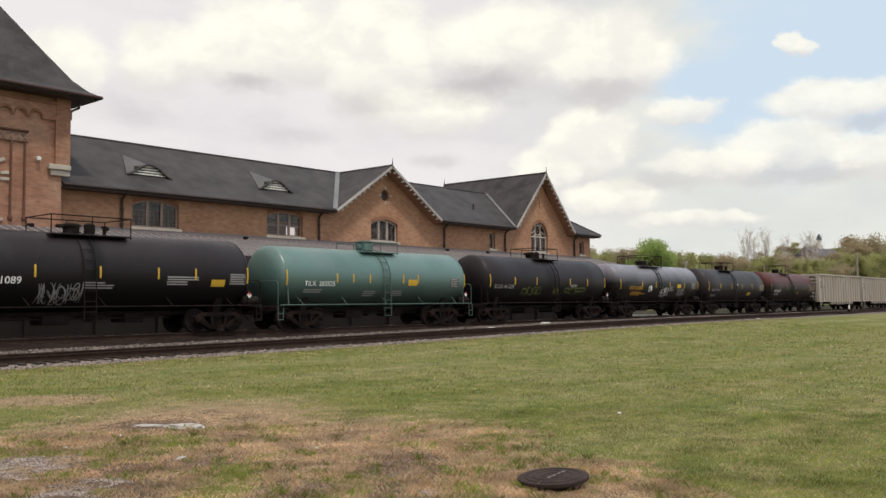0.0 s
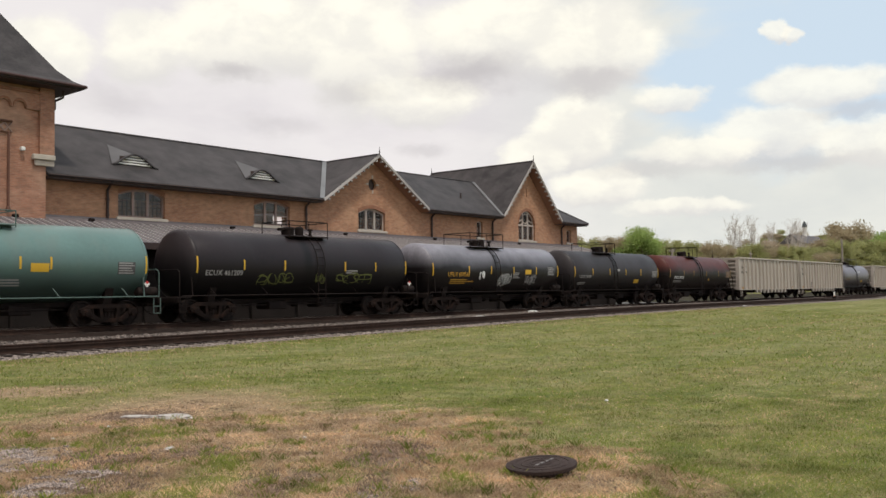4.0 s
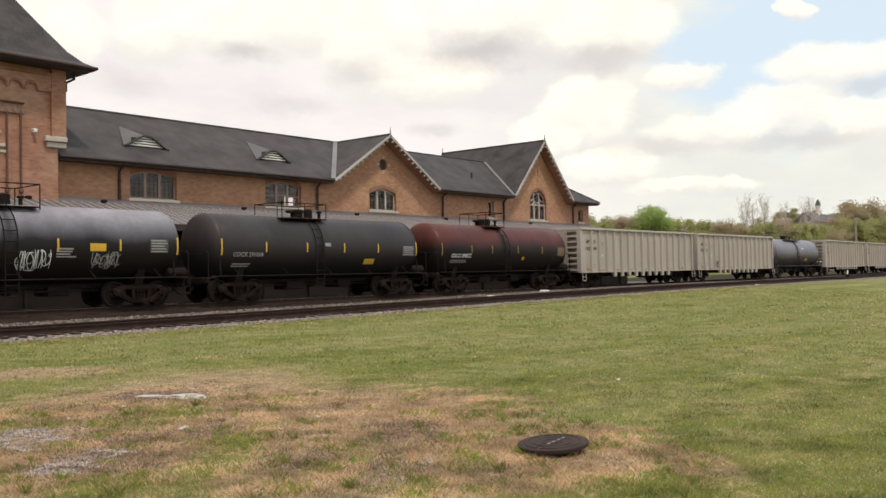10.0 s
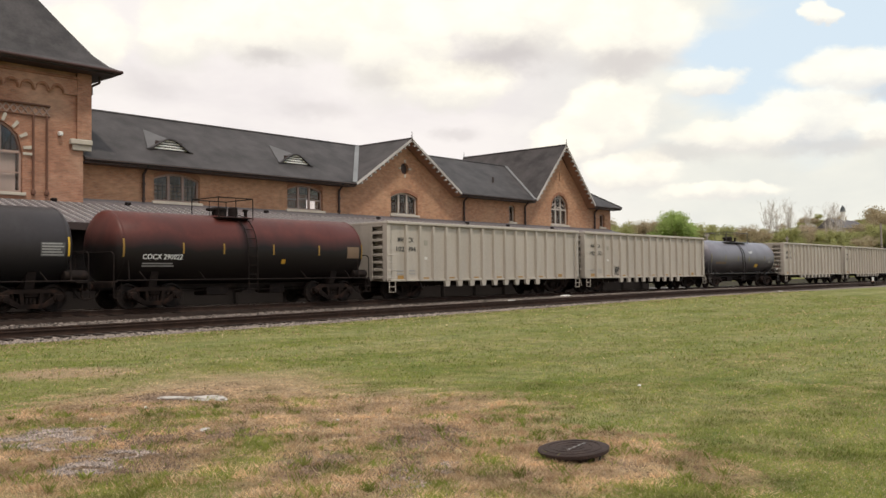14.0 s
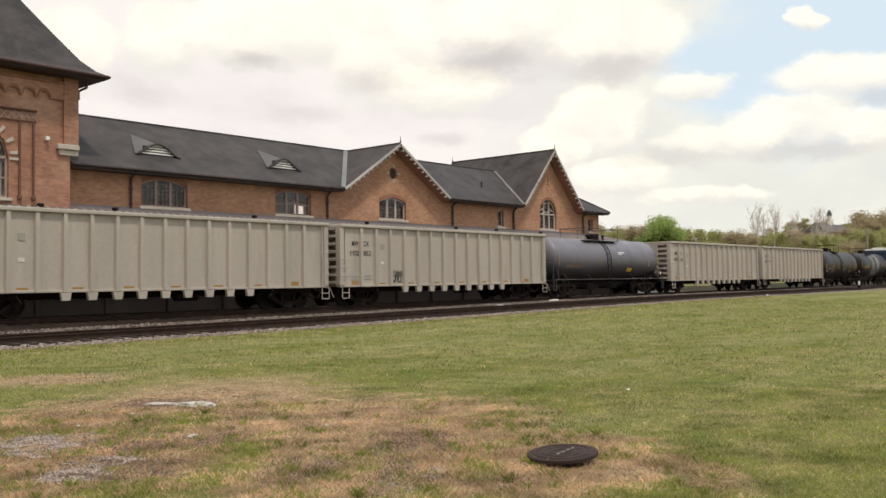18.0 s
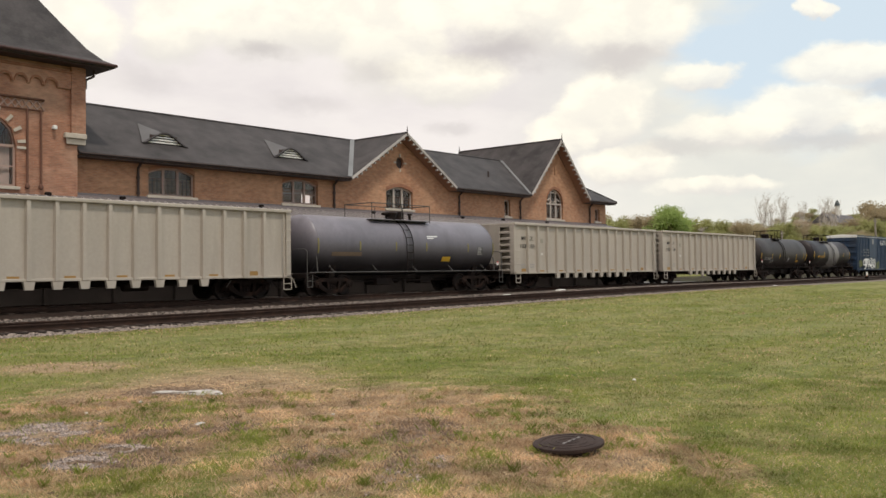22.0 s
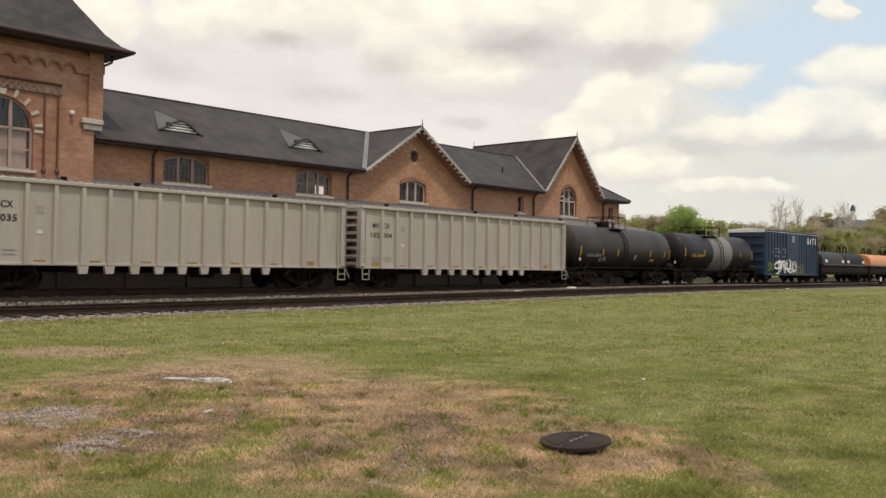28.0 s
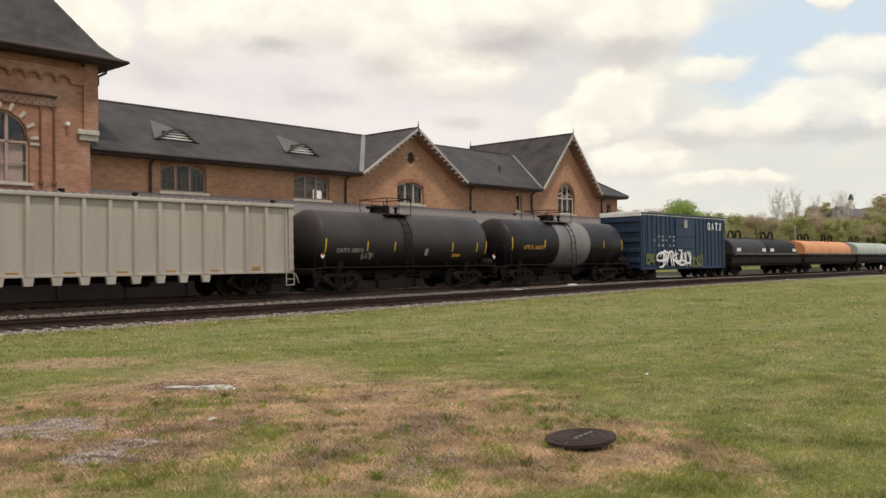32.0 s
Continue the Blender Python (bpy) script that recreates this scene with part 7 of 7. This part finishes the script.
def grow_grass():
    rng = np.random.default_rng(21)
    green, dry = ([], []), ([], [])

    def blade(store, x, y, z, h, w, lean):
        a = rng.uniform(0, 6.283)
        c, s = math.cos(a), math.sin(a)
        b = rng.uniform(0, 6.283)
        lx, ly = math.cos(b) * lean * h, math.sin(b) * lean * h
        V, F = store
        o = len(V)
        V.extend(((x - c * w, y - s * w, z), (x + c * w, y + s * w, z), (x + lx * 0.45 + c * w * 0.6, y + ly * 0.45 + s * w * 0.6, z + h * 0.6), (x + lx, y + ly, z + h)))
        F.extend(((o, o + 1, o + 2), (o, o + 2, o + 3)))
    for r0, r1, count, wide in ((5.2, 9.0, 110000, 0.0021), (9.0, 14.0, 90000, 0.0034), (14.0, 24.0, 80000, 0.0055)):
        rr = np.sqrt(rng.uniform(r0 * r0, r1 * r1, count))
        aa = np.radians(rng.uniform(20, 81, count))
        X, Y = rr * np.sin(aa), rr * np.cos(aa)
        for x, y in zip(X, Y):
            if y > 21.5 or (wide > 0.005 and rng.random() < (math.hypot(x, y) - 14) / 10):
                continue
            bare = patch(BARE, x, y)
            if bare > 0.2 and rng.random() < bare * 0.8:
                continue
            d = patch(DRY, x, y)
            n = noise.noise(Vector((x * 1.1, y * 1.1, 11))) + 0.55 * noise.noise(Vector((x * 3.3, y * 3.3, 5)))
            z = ground_z(x, y) - 0.004
            lush = patch(GREEN, x, y)
            if patch(SOIL, x, y) > rng.uniform(0.15, 0.95):
                continue
            if d > 0.3 or lush > 0.3:
                if lush > 0.3 + 0.8 * rng.random() or (n > 0.6 and rng.random() < 0.5):
                    # green tufts among the straw
                    blade(green, x, y, z, rng.uniform(0.02, 0.048), wide * rng.uniform(0.9, 1.5), rng.uniform(0.2, 0.9))
                elif n > -0.45 or rng.random() < 0.25:
                    k = rng.random()
                    if k < 0.8:
                        blade(dry, x, y, z, rng.uniform(0.012, 0.03), wide * rng.uniform(0.9, 1.5), rng.uniform(0.8, 2.2))
                    elif k < 0.87:
                        blade(green, x, y, z, rng.uniform(0.012, 0.03), wide, rng.uniform(0.3, 0.9))
            elif rng.random() < (0.5 if wide > 0.003 and mown_line(x, y) else 0.2 + 0.6 * max(0.0, -n - 0.05)):
                blade(dry, x, y, z, rng.uniform(0.012, 0.03), wide * rng.uniform(0.7, 1.2), rng.uniform(0.6, 1.6))
            else:
                blade(green, x, y, z, rng.uniform(0.016, 0.036) * (1 + 0.7 * max(0, n)), wide * rng.uniform(0.8, 1.4), rng.uniform(0.2, 0.9))
    # coarser tussocks over the far field
    for k in range(110000):
        r = math.sqrt(rng.uniform(16.0 ** 2, 60.0 ** 2))
        a = math.radians(rng.uniform(22, 84))
        x, y = r * math.sin(a), r * math.cos(a)
        if y > near_y(x) - 3.0:
            continue
        n = noise.noise(Vector((x * 0.5, y * 0.5, 11))) + 0.7 * noise.noise(Vector((x * 1.6, y * 1.6, 5)))
        if n < rng.uniform(-0.9, 0.5):
            continue
        tan = 0.06 + 0.3 * max(0.0, noise.noise(Vector((x * 0.22, y * 0.3, 21)))) + 0.3 * sstep(near_y(x) - 8.5, near_y(x) - 3.0, y)
        if mown_line(x, y):
            tan += 0.45
        blade(dry if rng.random() < tan else green, x, y, ground_z(x, y) - 0.004, rng.uniform(0.03, 0.065), 0.0065 + 0.00016 * r, rng.uniform(0.3, 1.1))
    # ragged fringe along the ballast
    for k in range(26000):
        x = 6 + 60 * rng.random() ** 1.7
        y = near_y(x) - 2.45 - 1.6 * rng.random() ** 1.5 + 0.25 * noise.noise(Vector((x * 0.8, 0, 4)))
        z = ground_z(x, y) - 0.004
        blade(dry if rng.random() < 0.3 else green, x, y, z, rng.uniform(0.025, 0.06), 0.007, rng.uniform(0.2, 0.9))
    # coarse weeds and straw tufts in the worn ground
    for k in range(3300):
        r, a = rng.uniform(5.2, 12.5), math.radians(rng.uniform(20, 66))
        cx, cy = r * math.sin(a), r * math.cos(a)
        if patch(DRY, cx, cy) < 0.2 or patch(BARE, cx, cy) > 0.5:
            continue
        spread = rng.uniform(0.012, 0.085)
        weed = rng.random() < 0.17
        tall = rng.uniform(0.7, 2.1) if weed else rng.uniform(0.5, 1.7)
        for j in range(int(rng.integers(10, 38))):
            x, y = cx + rng.normal(0, spread), cy + rng.normal(0, spread)
            if weed:
                blade(green, x, y, ground_z(x, y) - 0.004, rng.uniform(0.02, 0.05) * tall, 0.004, rng.uniform(0.3, 1.1))
            else:
                blade(dry, x, y, ground_z(x, y) - 0.004, rng.uniform(0.02, 0.045) * tall, 0.0028, rng.uniform(0.25, 1.1))
    for name, label, (V, F), ma in (
            ("green_grass", "short mown green grass blades", green, blade_mat("blade_green", (0.165, 0.202, 0.04), (0.238, 0.262, 0.06), (0.36, 0.345, 0.115))),
            ("dry_grass", "dry straw-coloured grass blades", dry, blade_mat("blade_dry", (0.4, 0.26, 0.16), (0.6, 0.435, 0.27), (0.77, 0.6, 0.405), drift=(0.86, 0.8, 0.78)))):
        me = bpy.data.meshes.new(name)
        me.from_pydata(V, [], F)
        me.materials.append(ma)
        tagged(new(name, me), label, "grass", kind="stuff")


grow_grass()


def manhole():
    m = thing("manhole_cover", "round rusty cast-iron manhole cover standing proud of the grass", "manhole", (6.81, 4.5, -0.02))
    m.rotation_euler = (radians(-0.8), radians(-4.2), 0)
    part("frame", Geo().lathe([(-0.1, 0.245), (0.04, 0.24), (0.062, 0.235), (0.062, 0.2)], "z", 40), CASTIRON, m, smooth=True)
    cover = part("cover", Geo().lathe([(0.06, 0.0), (0.098, 0.0), (0.104, 0.1), (0.102, 0.3), (0.096, 0.315), (0.068, 0.315), (0.06, 0.29), (0.06, 0.0)], "z", 48), CASTIRON, m, "rusty round lid", smooth=True)
    for r in (0.09, 0.17, 0.245):
        part("ridge", Geo().lathe([(0.1, r - 0.012), (0.107, r - 0.009), (0.107, r + 0.009), (0.1, r + 0.012)], "z", 40), CASTIRON, cover)
    for i in range(4):
        x = -0.12 + i * 0.075
        part("raised_mark", Geo().bbox(x, x + 0.05, -0.035, -0.01, 0.104, 0.112, 0.003), mat("worn_iron", (0.2, 0.18, 0.17), 0.5, metal=0.4, var=0.3), cover)
    part("pick_hole", Geo().bbox(0.2, 0.24, 0.1, 0.13, 0.097, 0.105, 0.003), IRON, cover)


manhole()


def lump(name, label, category, x, y, z, sx, sy, sz, material, seed, turn=0.0):
    """An irregular stone."""
    rng = random.Random(seed)
    bm = bmesh.new()
    bmesh.ops.create_icosphere(bm, subdivisions=3, radius=1.0)
    for v in bm.verts:
        n = 1 + 0.28 * noise.noise(v.co * 1.6 + Vector((seed, 0, 0))) + 0.12 * noise.noise(v.co * 4.5 + Vector((0, seed, 0)))
        v.co = Vector((v.co.x * sx * n, v.co.y * sy * n, max(-0.4 * sz, v.co.z * sz * n)))
    me = bpy.data.meshes.new(name)
    bm.to_mesh(me)
    bm.free()
    me.polygons.foreach_set("use_smooth", [True] * len(me.polygons))
    me.set_sharp_from_angle(angle=radians(35))
    me.materials.append(material)
    ob = new(name, me)
    ob.location, ob.rotation_euler = (x, y, z), (0, 0, turn)
    return tagged(ob, label, category)


SLABGREY = mat("grey_limestone", (0.46, 0.43, 0.4), 0.9, var=0.35, scale=(5, 30), second=(0.2, 0.16, 0.13), second_amt=0.6)
lump("stone_slab", "low weathered pale limestone slab lying in dry grass", "stone", 7.08, 10.5, 0.0, 0.3, 0.1, 0.045, SLABGREY, 3, -1.1)
lump("slab_fragment", "broken pale end of a limestone slab in dry grass", "stone", 6.88, 10.9, 0.0, 0.3, 0.055, 0.026, SLABGREY, 9, -1.0)
lump("small_stone", "small pale stone in dry grass", "stone", 5.58, 8.34, 0.004, 0.075, 0.045, 0.022, SLABGREY, 5, 0.4)
lump("small_stone", "small white stone in green grass", "stone", 11.66, 6.57, 0.01, 0.035, 0.025, 0.016, ROCKWHITE, 6)
for i, (x, y) in enumerate(((5.2, 10.05), (4.5, 9.2), (3.9, 7.6), (6.1, 10.4), (5.0, 8.6), (6.9, 7.7))):
    lump("pebble", "small pale pebble on bare ground", "stone", x, y, 0.006, 0.022, 0.018, 0.014, ROCKWHITE, 20 + i)
lump("white_boulder", "white limestone lump lying on the ballast", "stone", 37.0, 28.05, near_head(37) - 0.12, 0.42, 0.2, 0.08, ROCKWHITE, 13, 0.1)
lump("white_boulder", "white limestone lump lying on the ballast", "stone", 42.9, 28.75, near_head(43) - 0.06, 0.5, 0.24, 0.11, ROCKWHITE, 14, 0.15)
lump("white_boulder", "small white stone at the ballast's edge", "stone", 64.0, 24.7, near_head(64) - 0.28, 0.3, 0.2, 0.1, ROCKWHITE, 15)


GRAVELS = mat("field_gravel", (0.27, 0.218, 0.19), 0.95, island=0.8, var=0.35, scale=(4, 60), bump=0.3)


def gravel(rng):
    while True:
        x, y = rng.uniform(2.4, 7.2), rng.uniform(3.5, 10.5)
        if patch(BARE, x, y) * sstep(-0.25, 0.3, noise.noise(Vector((x * 3.5, y * 3.5, 8))) + 0.6 * noise.noise(Vector((x * 9, y * 9, 2)))) > rng.uniform(0.15, 0.9):
            return x, y, ground_z(x, y) + 0.004


def clods(rng):
    while True:
        x, y = rng.uniform(2.4, 8.5), rng.uniform(3, 12)
        if patch(DRY, x, y) > 0.4 and max(patch(SOIL, x, y), 0.12) > rng.uniform(0, 1):
            return x, y, ground_z(x, y) + 0.003


scatter_stones("soil_clods", "small brown clods of bare earth", 7000, clods, 0.012, mat("dry_earth", (0.16, 0.105, 0.07), 0.95, var=0.5, scale=(3, 40), bump=0.3), 12)
scatter_stones("gravel", "grey gravel in the bare patches", 9000, gravel, 0.0105, GRAVELS, 9)


def switch_stand():
    s = thing("switch_stand", "low dark switch stand with a small white and orange target", "switch stand", (88.0, near_y(88) - 1.6, near_head(88) - 0.2))
    part("head_block", Geo().bbox(-1.3, 0.9, -0.5, 0.9, 0.0, 0.16, 0.03), TIE, s)
    part("stand", Geo().bbox(-0.15, 0.15, -0.15, 0.15, 0.16, 0.42, 0.04), IRON, s)
    part("target", Geo().bbox(-0.18, 0.18, -0.03, 0.03, 0.42, 0.78, 0.02), WHITE, s, "white target")
    part("target_edge", Geo().bbox(-0.18, 0.18, -0.035, 0.035, 0.36, 0.46, 0.02), ORANGE, s, "orange band")


switch_stand()

# ---- trees and far things ----
LEAF = {}


def leaf_mat(name, a, b, c):
    LEAF[name] = blade_mat("leaf_" + name, a, b, c, (0.78, 1.22), 0.3, (0.85, 0.87, 0.85))


leaf_mat("fresh", (0.288, 0.371, 0.122), (0.365, 0.454, 0.154), (0.435, 0.525, 0.198))
leaf_mat("olive", (0.346, 0.346, 0.147), (0.422, 0.416, 0.186), (0.499, 0.486, 0.230))
leaf_mat("bud", (0.371, 0.298, 0.192), (0.445, 0.366, 0.237), (0.524, 0.434, 0.287))
leaf_mat("dark", (0.192, 0.160, 0.102), (0.230, 0.198, 0.128), (0.269, 0.237, 0.154))
leaf_mat("blossom", (0.397, 0.307, 0.218), (0.461, 0.371, 0.269), (0.538, 0.435, 0.333))
TWIG = mat("pale_twig", (0.5, 0.45, 0.4), 0.95, var=0.25)


def tree_proto(label, leaf, height, spread, seed, leaves=1300, bare=False, low=0.22, conifer=False, size=0.34):
    rng = random.Random(seed)
    t = thing("tree", label, "tree", (0, 0, 0), "trees beyond the railway")
    g = Geo()
    n = 6
    pts = [(rng.uniform(-0.25, 0.25) * i / n, rng.uniform(-0.25, 0.25) * i / n, height * 0.85 * i / n) for i in range(n + 1)]
    for i in range(n):
        g.tube(pts[i], pts[i + 1], (0.08 if bare else 0.24) * height / 14 * (1 - i / n) + 0.04, 7, (0.08 if bare else 0.24) * height / 14 * (1 - (i + 1) / n) + 0.04, False)
    tips = []
    limbs = 9 if not bare else 20
    for k in range(limbs):
        z = height * rng.uniform(low, 0.8)
        a = k * 2.4 + rng.uniform(-0.4, 0.4)
        r = spread * rng.uniform(0.5, 0.95) * (1 - 0.55 * (z / height) ** 2) * (0.55 if bare else 1.0)
        if conifer:
            r = spread * (1.02 - z / height)
        up = height * (rng.uniform(0.22, 0.42) if bare else rng.uniform(0.12, 0.26)) if not conifer else -0.3
        p0, p2 = Vector((0, 0, z * 0.8)), Vector((r * math.cos(a), r * math.sin(a), min(height * 0.97, z * 0.8 + up)))
        p1 = p0.lerp(p2, 0.5) + Vector((0, 0, 0.25))
        k0 = 0.4 if bare else 1.0
        g.tube(p0, p1, 0.1 * k0, 5, 0.07 * k0, False).tube(p1, p2, 0.07 * k0, 5, 0.025 * k0, False)
        tips += [p1, p2]
        if bare:
            for j in range(7):
                q = p1.lerp(p2, rng.random())
                e = q + Vector((rng.uniform(-1, 1), rng.uniform(-1, 1), rng.uniform(0.4, 1.7))) * height * 0.07
                g.tube(q, e, 0.022, 4, 0.01, False)
                for u in range(3):
                    f = q.lerp(e, rng.uniform(0.3, 1))
                    g.tube(f, f + Vector((rng.uniform(-1, 1), rng.uniform(-1, 1), rng.uniform(0.2, 1.2))) * height * 0.04, 0.012, 3, 0.006, False)
    part("trunk", g, TWIG if bare else BARK, t, smooth=True)
    if leaves:
        V, F = [], []
        blobs = []
        for k in range(46 if not bare else 10):
            if conifer:
                z = height * (0.12 + 0.86 * k / 16)
                blobs.append((Vector((0, 0, z)), spread * (1.05 - z / height), height * 0.05))
            else:
                z = height * rng.uniform(low, 0.92)
                a = rng.uniform(0, 6.28)
                lim = spread * math.sqrt(max(0.05, 1 - ((z / height - 0.52) / 0.5) ** 2)) * 0.72
                r = lim * math.sqrt(rng.random())
                blobs.append((Vector((r * math.cos(a), r * math.sin(a), z)), spread * rng.uniform(0.2, 0.42), height * rng.uniform(0.05, 0.13)))
        for k in range(leaves):
            c, br, bz = rng.choice(blobs)
            d = Vector((rng.gauss(0, 1), rng.gauss(0, 1), rng.gauss(0, 1))).normalized()
            q = c + Vector((d.x * br, d.y * br, d.z * bz)) * rng.uniform(0.15, 1.2)
            if q.z > height:
                q.z = height - rng.random() * 0.4
            u = Vector((rng.gauss(0, 1), rng.gauss(0, 1), rng.gauss(0, 1))).normalized()
            w = u.orthogonal().normalized()
            s = size * rng.uniform(0.6, 1.4)
            o = len(V)
            V += [tuple(q - u * s), tuple(q + w * s * 0.6), tuple(q + u * s), tuple(q - w * s * 0.6)]
            F.append((o, o + 1, o + 2, o + 3))
        me = bpy.data.meshes.new("crown")
        me.from_pydata(V, [], F)
        me.materials.append(LEAF[leaf])
        part("crown", me, None, t)
    return t


PROTO = {
    "fresh": tree_proto("round tree in bright spring-green leaf", "fresh", 13.2, 5.9, 1, 16000, size=0.17),
    "olive": tree_proto("broad tree in olive-green young leaf", "olive", 13.0, 5.2, 2, 15000, low=0.06, size=0.17),
    "olive_tall": tree_proto("tall tree in thin olive-green leaf", "olive", 14.0, 4.6, 3, 14000, low=0.06, size=0.17),
    "bud": tree_proto("tree in brown bud with hardly any leaf", "bud", 13.0, 5.0, 4, 14000, low=0.06, size=0.15),
    "bare": tree_proto("bare pale tree with fine twigs", "bud", 16.0, 4.0, 5, 0, bare=True, low=0.35),
    "dark": tree_proto("dark conifer with drooping boughs", "dark", 12.0, 3.0, 6, 3000, conifer=True, low=0.1),
    "blossom": tree_proto("small tree in pale pinkish-brown blossom", "blossom", 11.0, 3.6, 7, 2000),
}
USED = set()


def plant(kind, x, y, k, turn):
    ob = PROTO[kind]
    z = ground_z(x, y) - 0.1
    if kind not in USED:
        USED.add(kind)
        ob.location, ob.rotation_euler, ob.scale = (x, y, z), (0, 0, turn), (k, k, k)
    else:
        o = copy_thing(ob, pose(x, y, z, 0, 0, math.degrees(turn)))
        o.scale = (k, k, k)


def woods():
    rng = random.Random(77)
    plant("fresh", 171.5, 89, 1.12, 0.3)
    plant("fresh", 177.5, 91, 1.0, 1.3)
    plant("bare", 262, 104, 1.42, 0.0)
    plant("bare", 270, 105, 1.34, 2.0)
    plant("bare", 277, 104, 1.46, 4.0)
    plant("dark", 262, 98, 1.1, 0.2)
    plant("blossom", 283, 101, 1.45, 1.0)
    plant("bare", 299, 106, 1.4, 1.0)
    plant("bare", 314, 104, 1.52, 1.6)
    plant("bare", 325, 105, 1.56, 3.0)
    for kind, x, y, k in (("olive", 346, 104, 1.3), ("bud", 358, 107, 1.55), ("bud", 373, 104, 1.85), ("bud", 383, 106, 2.15), ("bud", 393, 105, 2.05), ("fresh", 411, 104, 1.7), ("fresh", 428, 106, 1.95), ("fresh", 447, 105, 2.0)):
        plant(kind, x, y, k, x * 1.7)
    for i in range(126):
        x = 122 + i * 2.6 + rng.uniform(-2, 2)
        y = rng.uniform(90, 120)
        kind = rng.choice(("olive", "bud", "olive_tall", "bud", "olive_tall", "olive"))
        top = 12.6 + 0.012 * max(0, x - 170) + 4.0 * sstep(330, 360, x)
        if x > 368:
            kind = rng.choice(("fresh", "olive"))
        plant(kind, x, y, top / (13.5 if kind != "bare" else 16.5) * rng.uniform(0.9, 1.14), rng.uniform(0, 6.28))
    for i in range(84):
        x = 330 + i * 4.0 + rng.uniform(-3, 3)
        y = rng.uniform(148, 190)
        plant(rng.choice(("olive", "bud", "bud", "olive_tall")), x, y, rng.uniform(0.8, 1.1), rng.uniform(0, 6.28))


woods()


def brush():
    rng = random.Random(5)
    V, F = [], []
    for k in range(34000):
        x = 85 + 300 * rng.random()
        y = rng.uniform(78, 90)
        z = ground_z(x, y) + 4.2 * rng.random() ** 1.3 * (0.6 + 0.5 * noise.noise(Vector((x * 0.06, y * 0.1, 0))))
        u = Vector((rng.gauss(0, 1), rng.gauss(0, 1), rng.gauss(0, 1))).normalized()
        w = u.orthogonal().normalized()
        s = 0.26 * rng.uniform(0.5, 1.4)
        q = Vector((x, y, z))
        o = len(V)
        V += [tuple(q - u * s), tuple(q + w * s * 0.6), tuple(q + u * s), tuple(q - w * s * 0.6)]
        F.append((o, o + 1, o + 2, o + 3))
    me = bpy.data.meshes.new("brush")
    me.from_pydata(V, [], F)
    me.materials.append(LEAF["olive"])
    tagged(new("brush", me), "olive-brown scrub below the far trees", "brush", kind="stuff")


brush()


def hill_house():
    """A long house on the hill, with a cupola."""
    x, y = 541.0, 172.0
    z = ground_z(x, y)
    h = thing("hill_house", "long dark-roofed house with a white cupola on the hill", "house", (x, y, z))
    k = 40.0 - z
    part("wall", Geo().box(-24, 24, -6, 6, 0, k - 14), mat("far_wall", (0.26, 0.2, 0.17), 0.9), h)
    part("roof", Geo().extrude([(-6.5, k - 14), (0, k - 8.4), (6.5, k - 14)], -25, 25, "x"), mat("far_roof", (0.11, 0.1, 0.105), 0.8), h)
    cu = part("cupola", Geo().lathe([(k - 10, 1.3), (k - 4.2, 1.3), (k - 4.2, 1.6), (k - 3.8, 1.6)], "z", 8), WHITE, h, "white eight-sided cupola")
    part("cupola_roof", Geo().lathe([(k - 3.8, 1.7), (k - 1.2, 0.9), (k, 0.05)], "z", 8), mat("cupola_lead", (0.05, 0.06, 0.065), 0.6), cu)
    for i in range(10):
        xx = -21 + i * 4.6
        part("window", Geo().box(xx, xx + 1.6, -6.05, -5.95, k - 20, k - 17), WHITE, h)


hill_house()


POLE = mat("pole_wood", (0.27, 0.235, 0.2), 0.9, var=0.2)


def utility_pole(x, y, top, lean=0.0, lamp=False):
    z = ground_z(x, y)
    p = thing("utility_pole", "weathered pale wooden utility pole", "pole", (x, y, z), "poles beyond the railway")
    part("mast", Geo().tube((0, 0, -0.2), (lean, 0, top - z), 0.3, 8, 0.2), POLE, p, smooth=True)
    part("cross_arm", Geo().bbox(lean * 0.9 - 1.1, lean * 0.9 + 1.1, -0.08, 0.08, (top - z) * 0.93, (top - z) * 0.93 + 0.2, 0.03), POLE, p)
    if lamp:
        part("lamp_arm", Geo().path([(0, 0, top - z - 0.5), (1.4, 0, top - z), (2.2, 0, top - z)], 0.06, 6), POLE, p)


utility_pole(221.5, 62, 12.6, -0.5)
utility_pole(196, 74, 9.5)
utility_pole(140, 66, 8.3, 0, True)


# ---- small pieces of the setting ----
canopy_seams()
lay_ties(siding_track, near_y, near_head, -4.0, 110.0, 0.52)
lay_ties(main_track, lambda x: TRAIN_Y + curve_y(x), lambda x: TRAIN_Z, 4.0, 60.0, 0.52)


# ---- what moves ----
def travelled(t):
    u = (t - 16) / 16
    return 4.7144 * t + 16 * (0.122 * u * u - 0.0028 * u ** 3) - 16 * 0.1248


def motions():
    times = [0.5 * i for i in range(65)]
    for car, s in TRAIN:
        rows = []
        for t in times:
            x = s - travelled(t)
            rows.append((t, pose(x, TRAIN_Y + curve_y(x), TRAIN_Z, 0, 0, math.degrees(math.atan2(curve_y(x + 3) - curve_y(x - 3), 6)))))
        walk(car, rows)
    n = 236
    turns = [(32 * i / n, -math.degrees(travelled(32 * i / n) / RW)) for i in range(n + 1)]
    for w, x in WHEELS:
        walk(w, [(t, pose(x, 0, RW, 0, a, 0)) for t, a in turns])


motions()
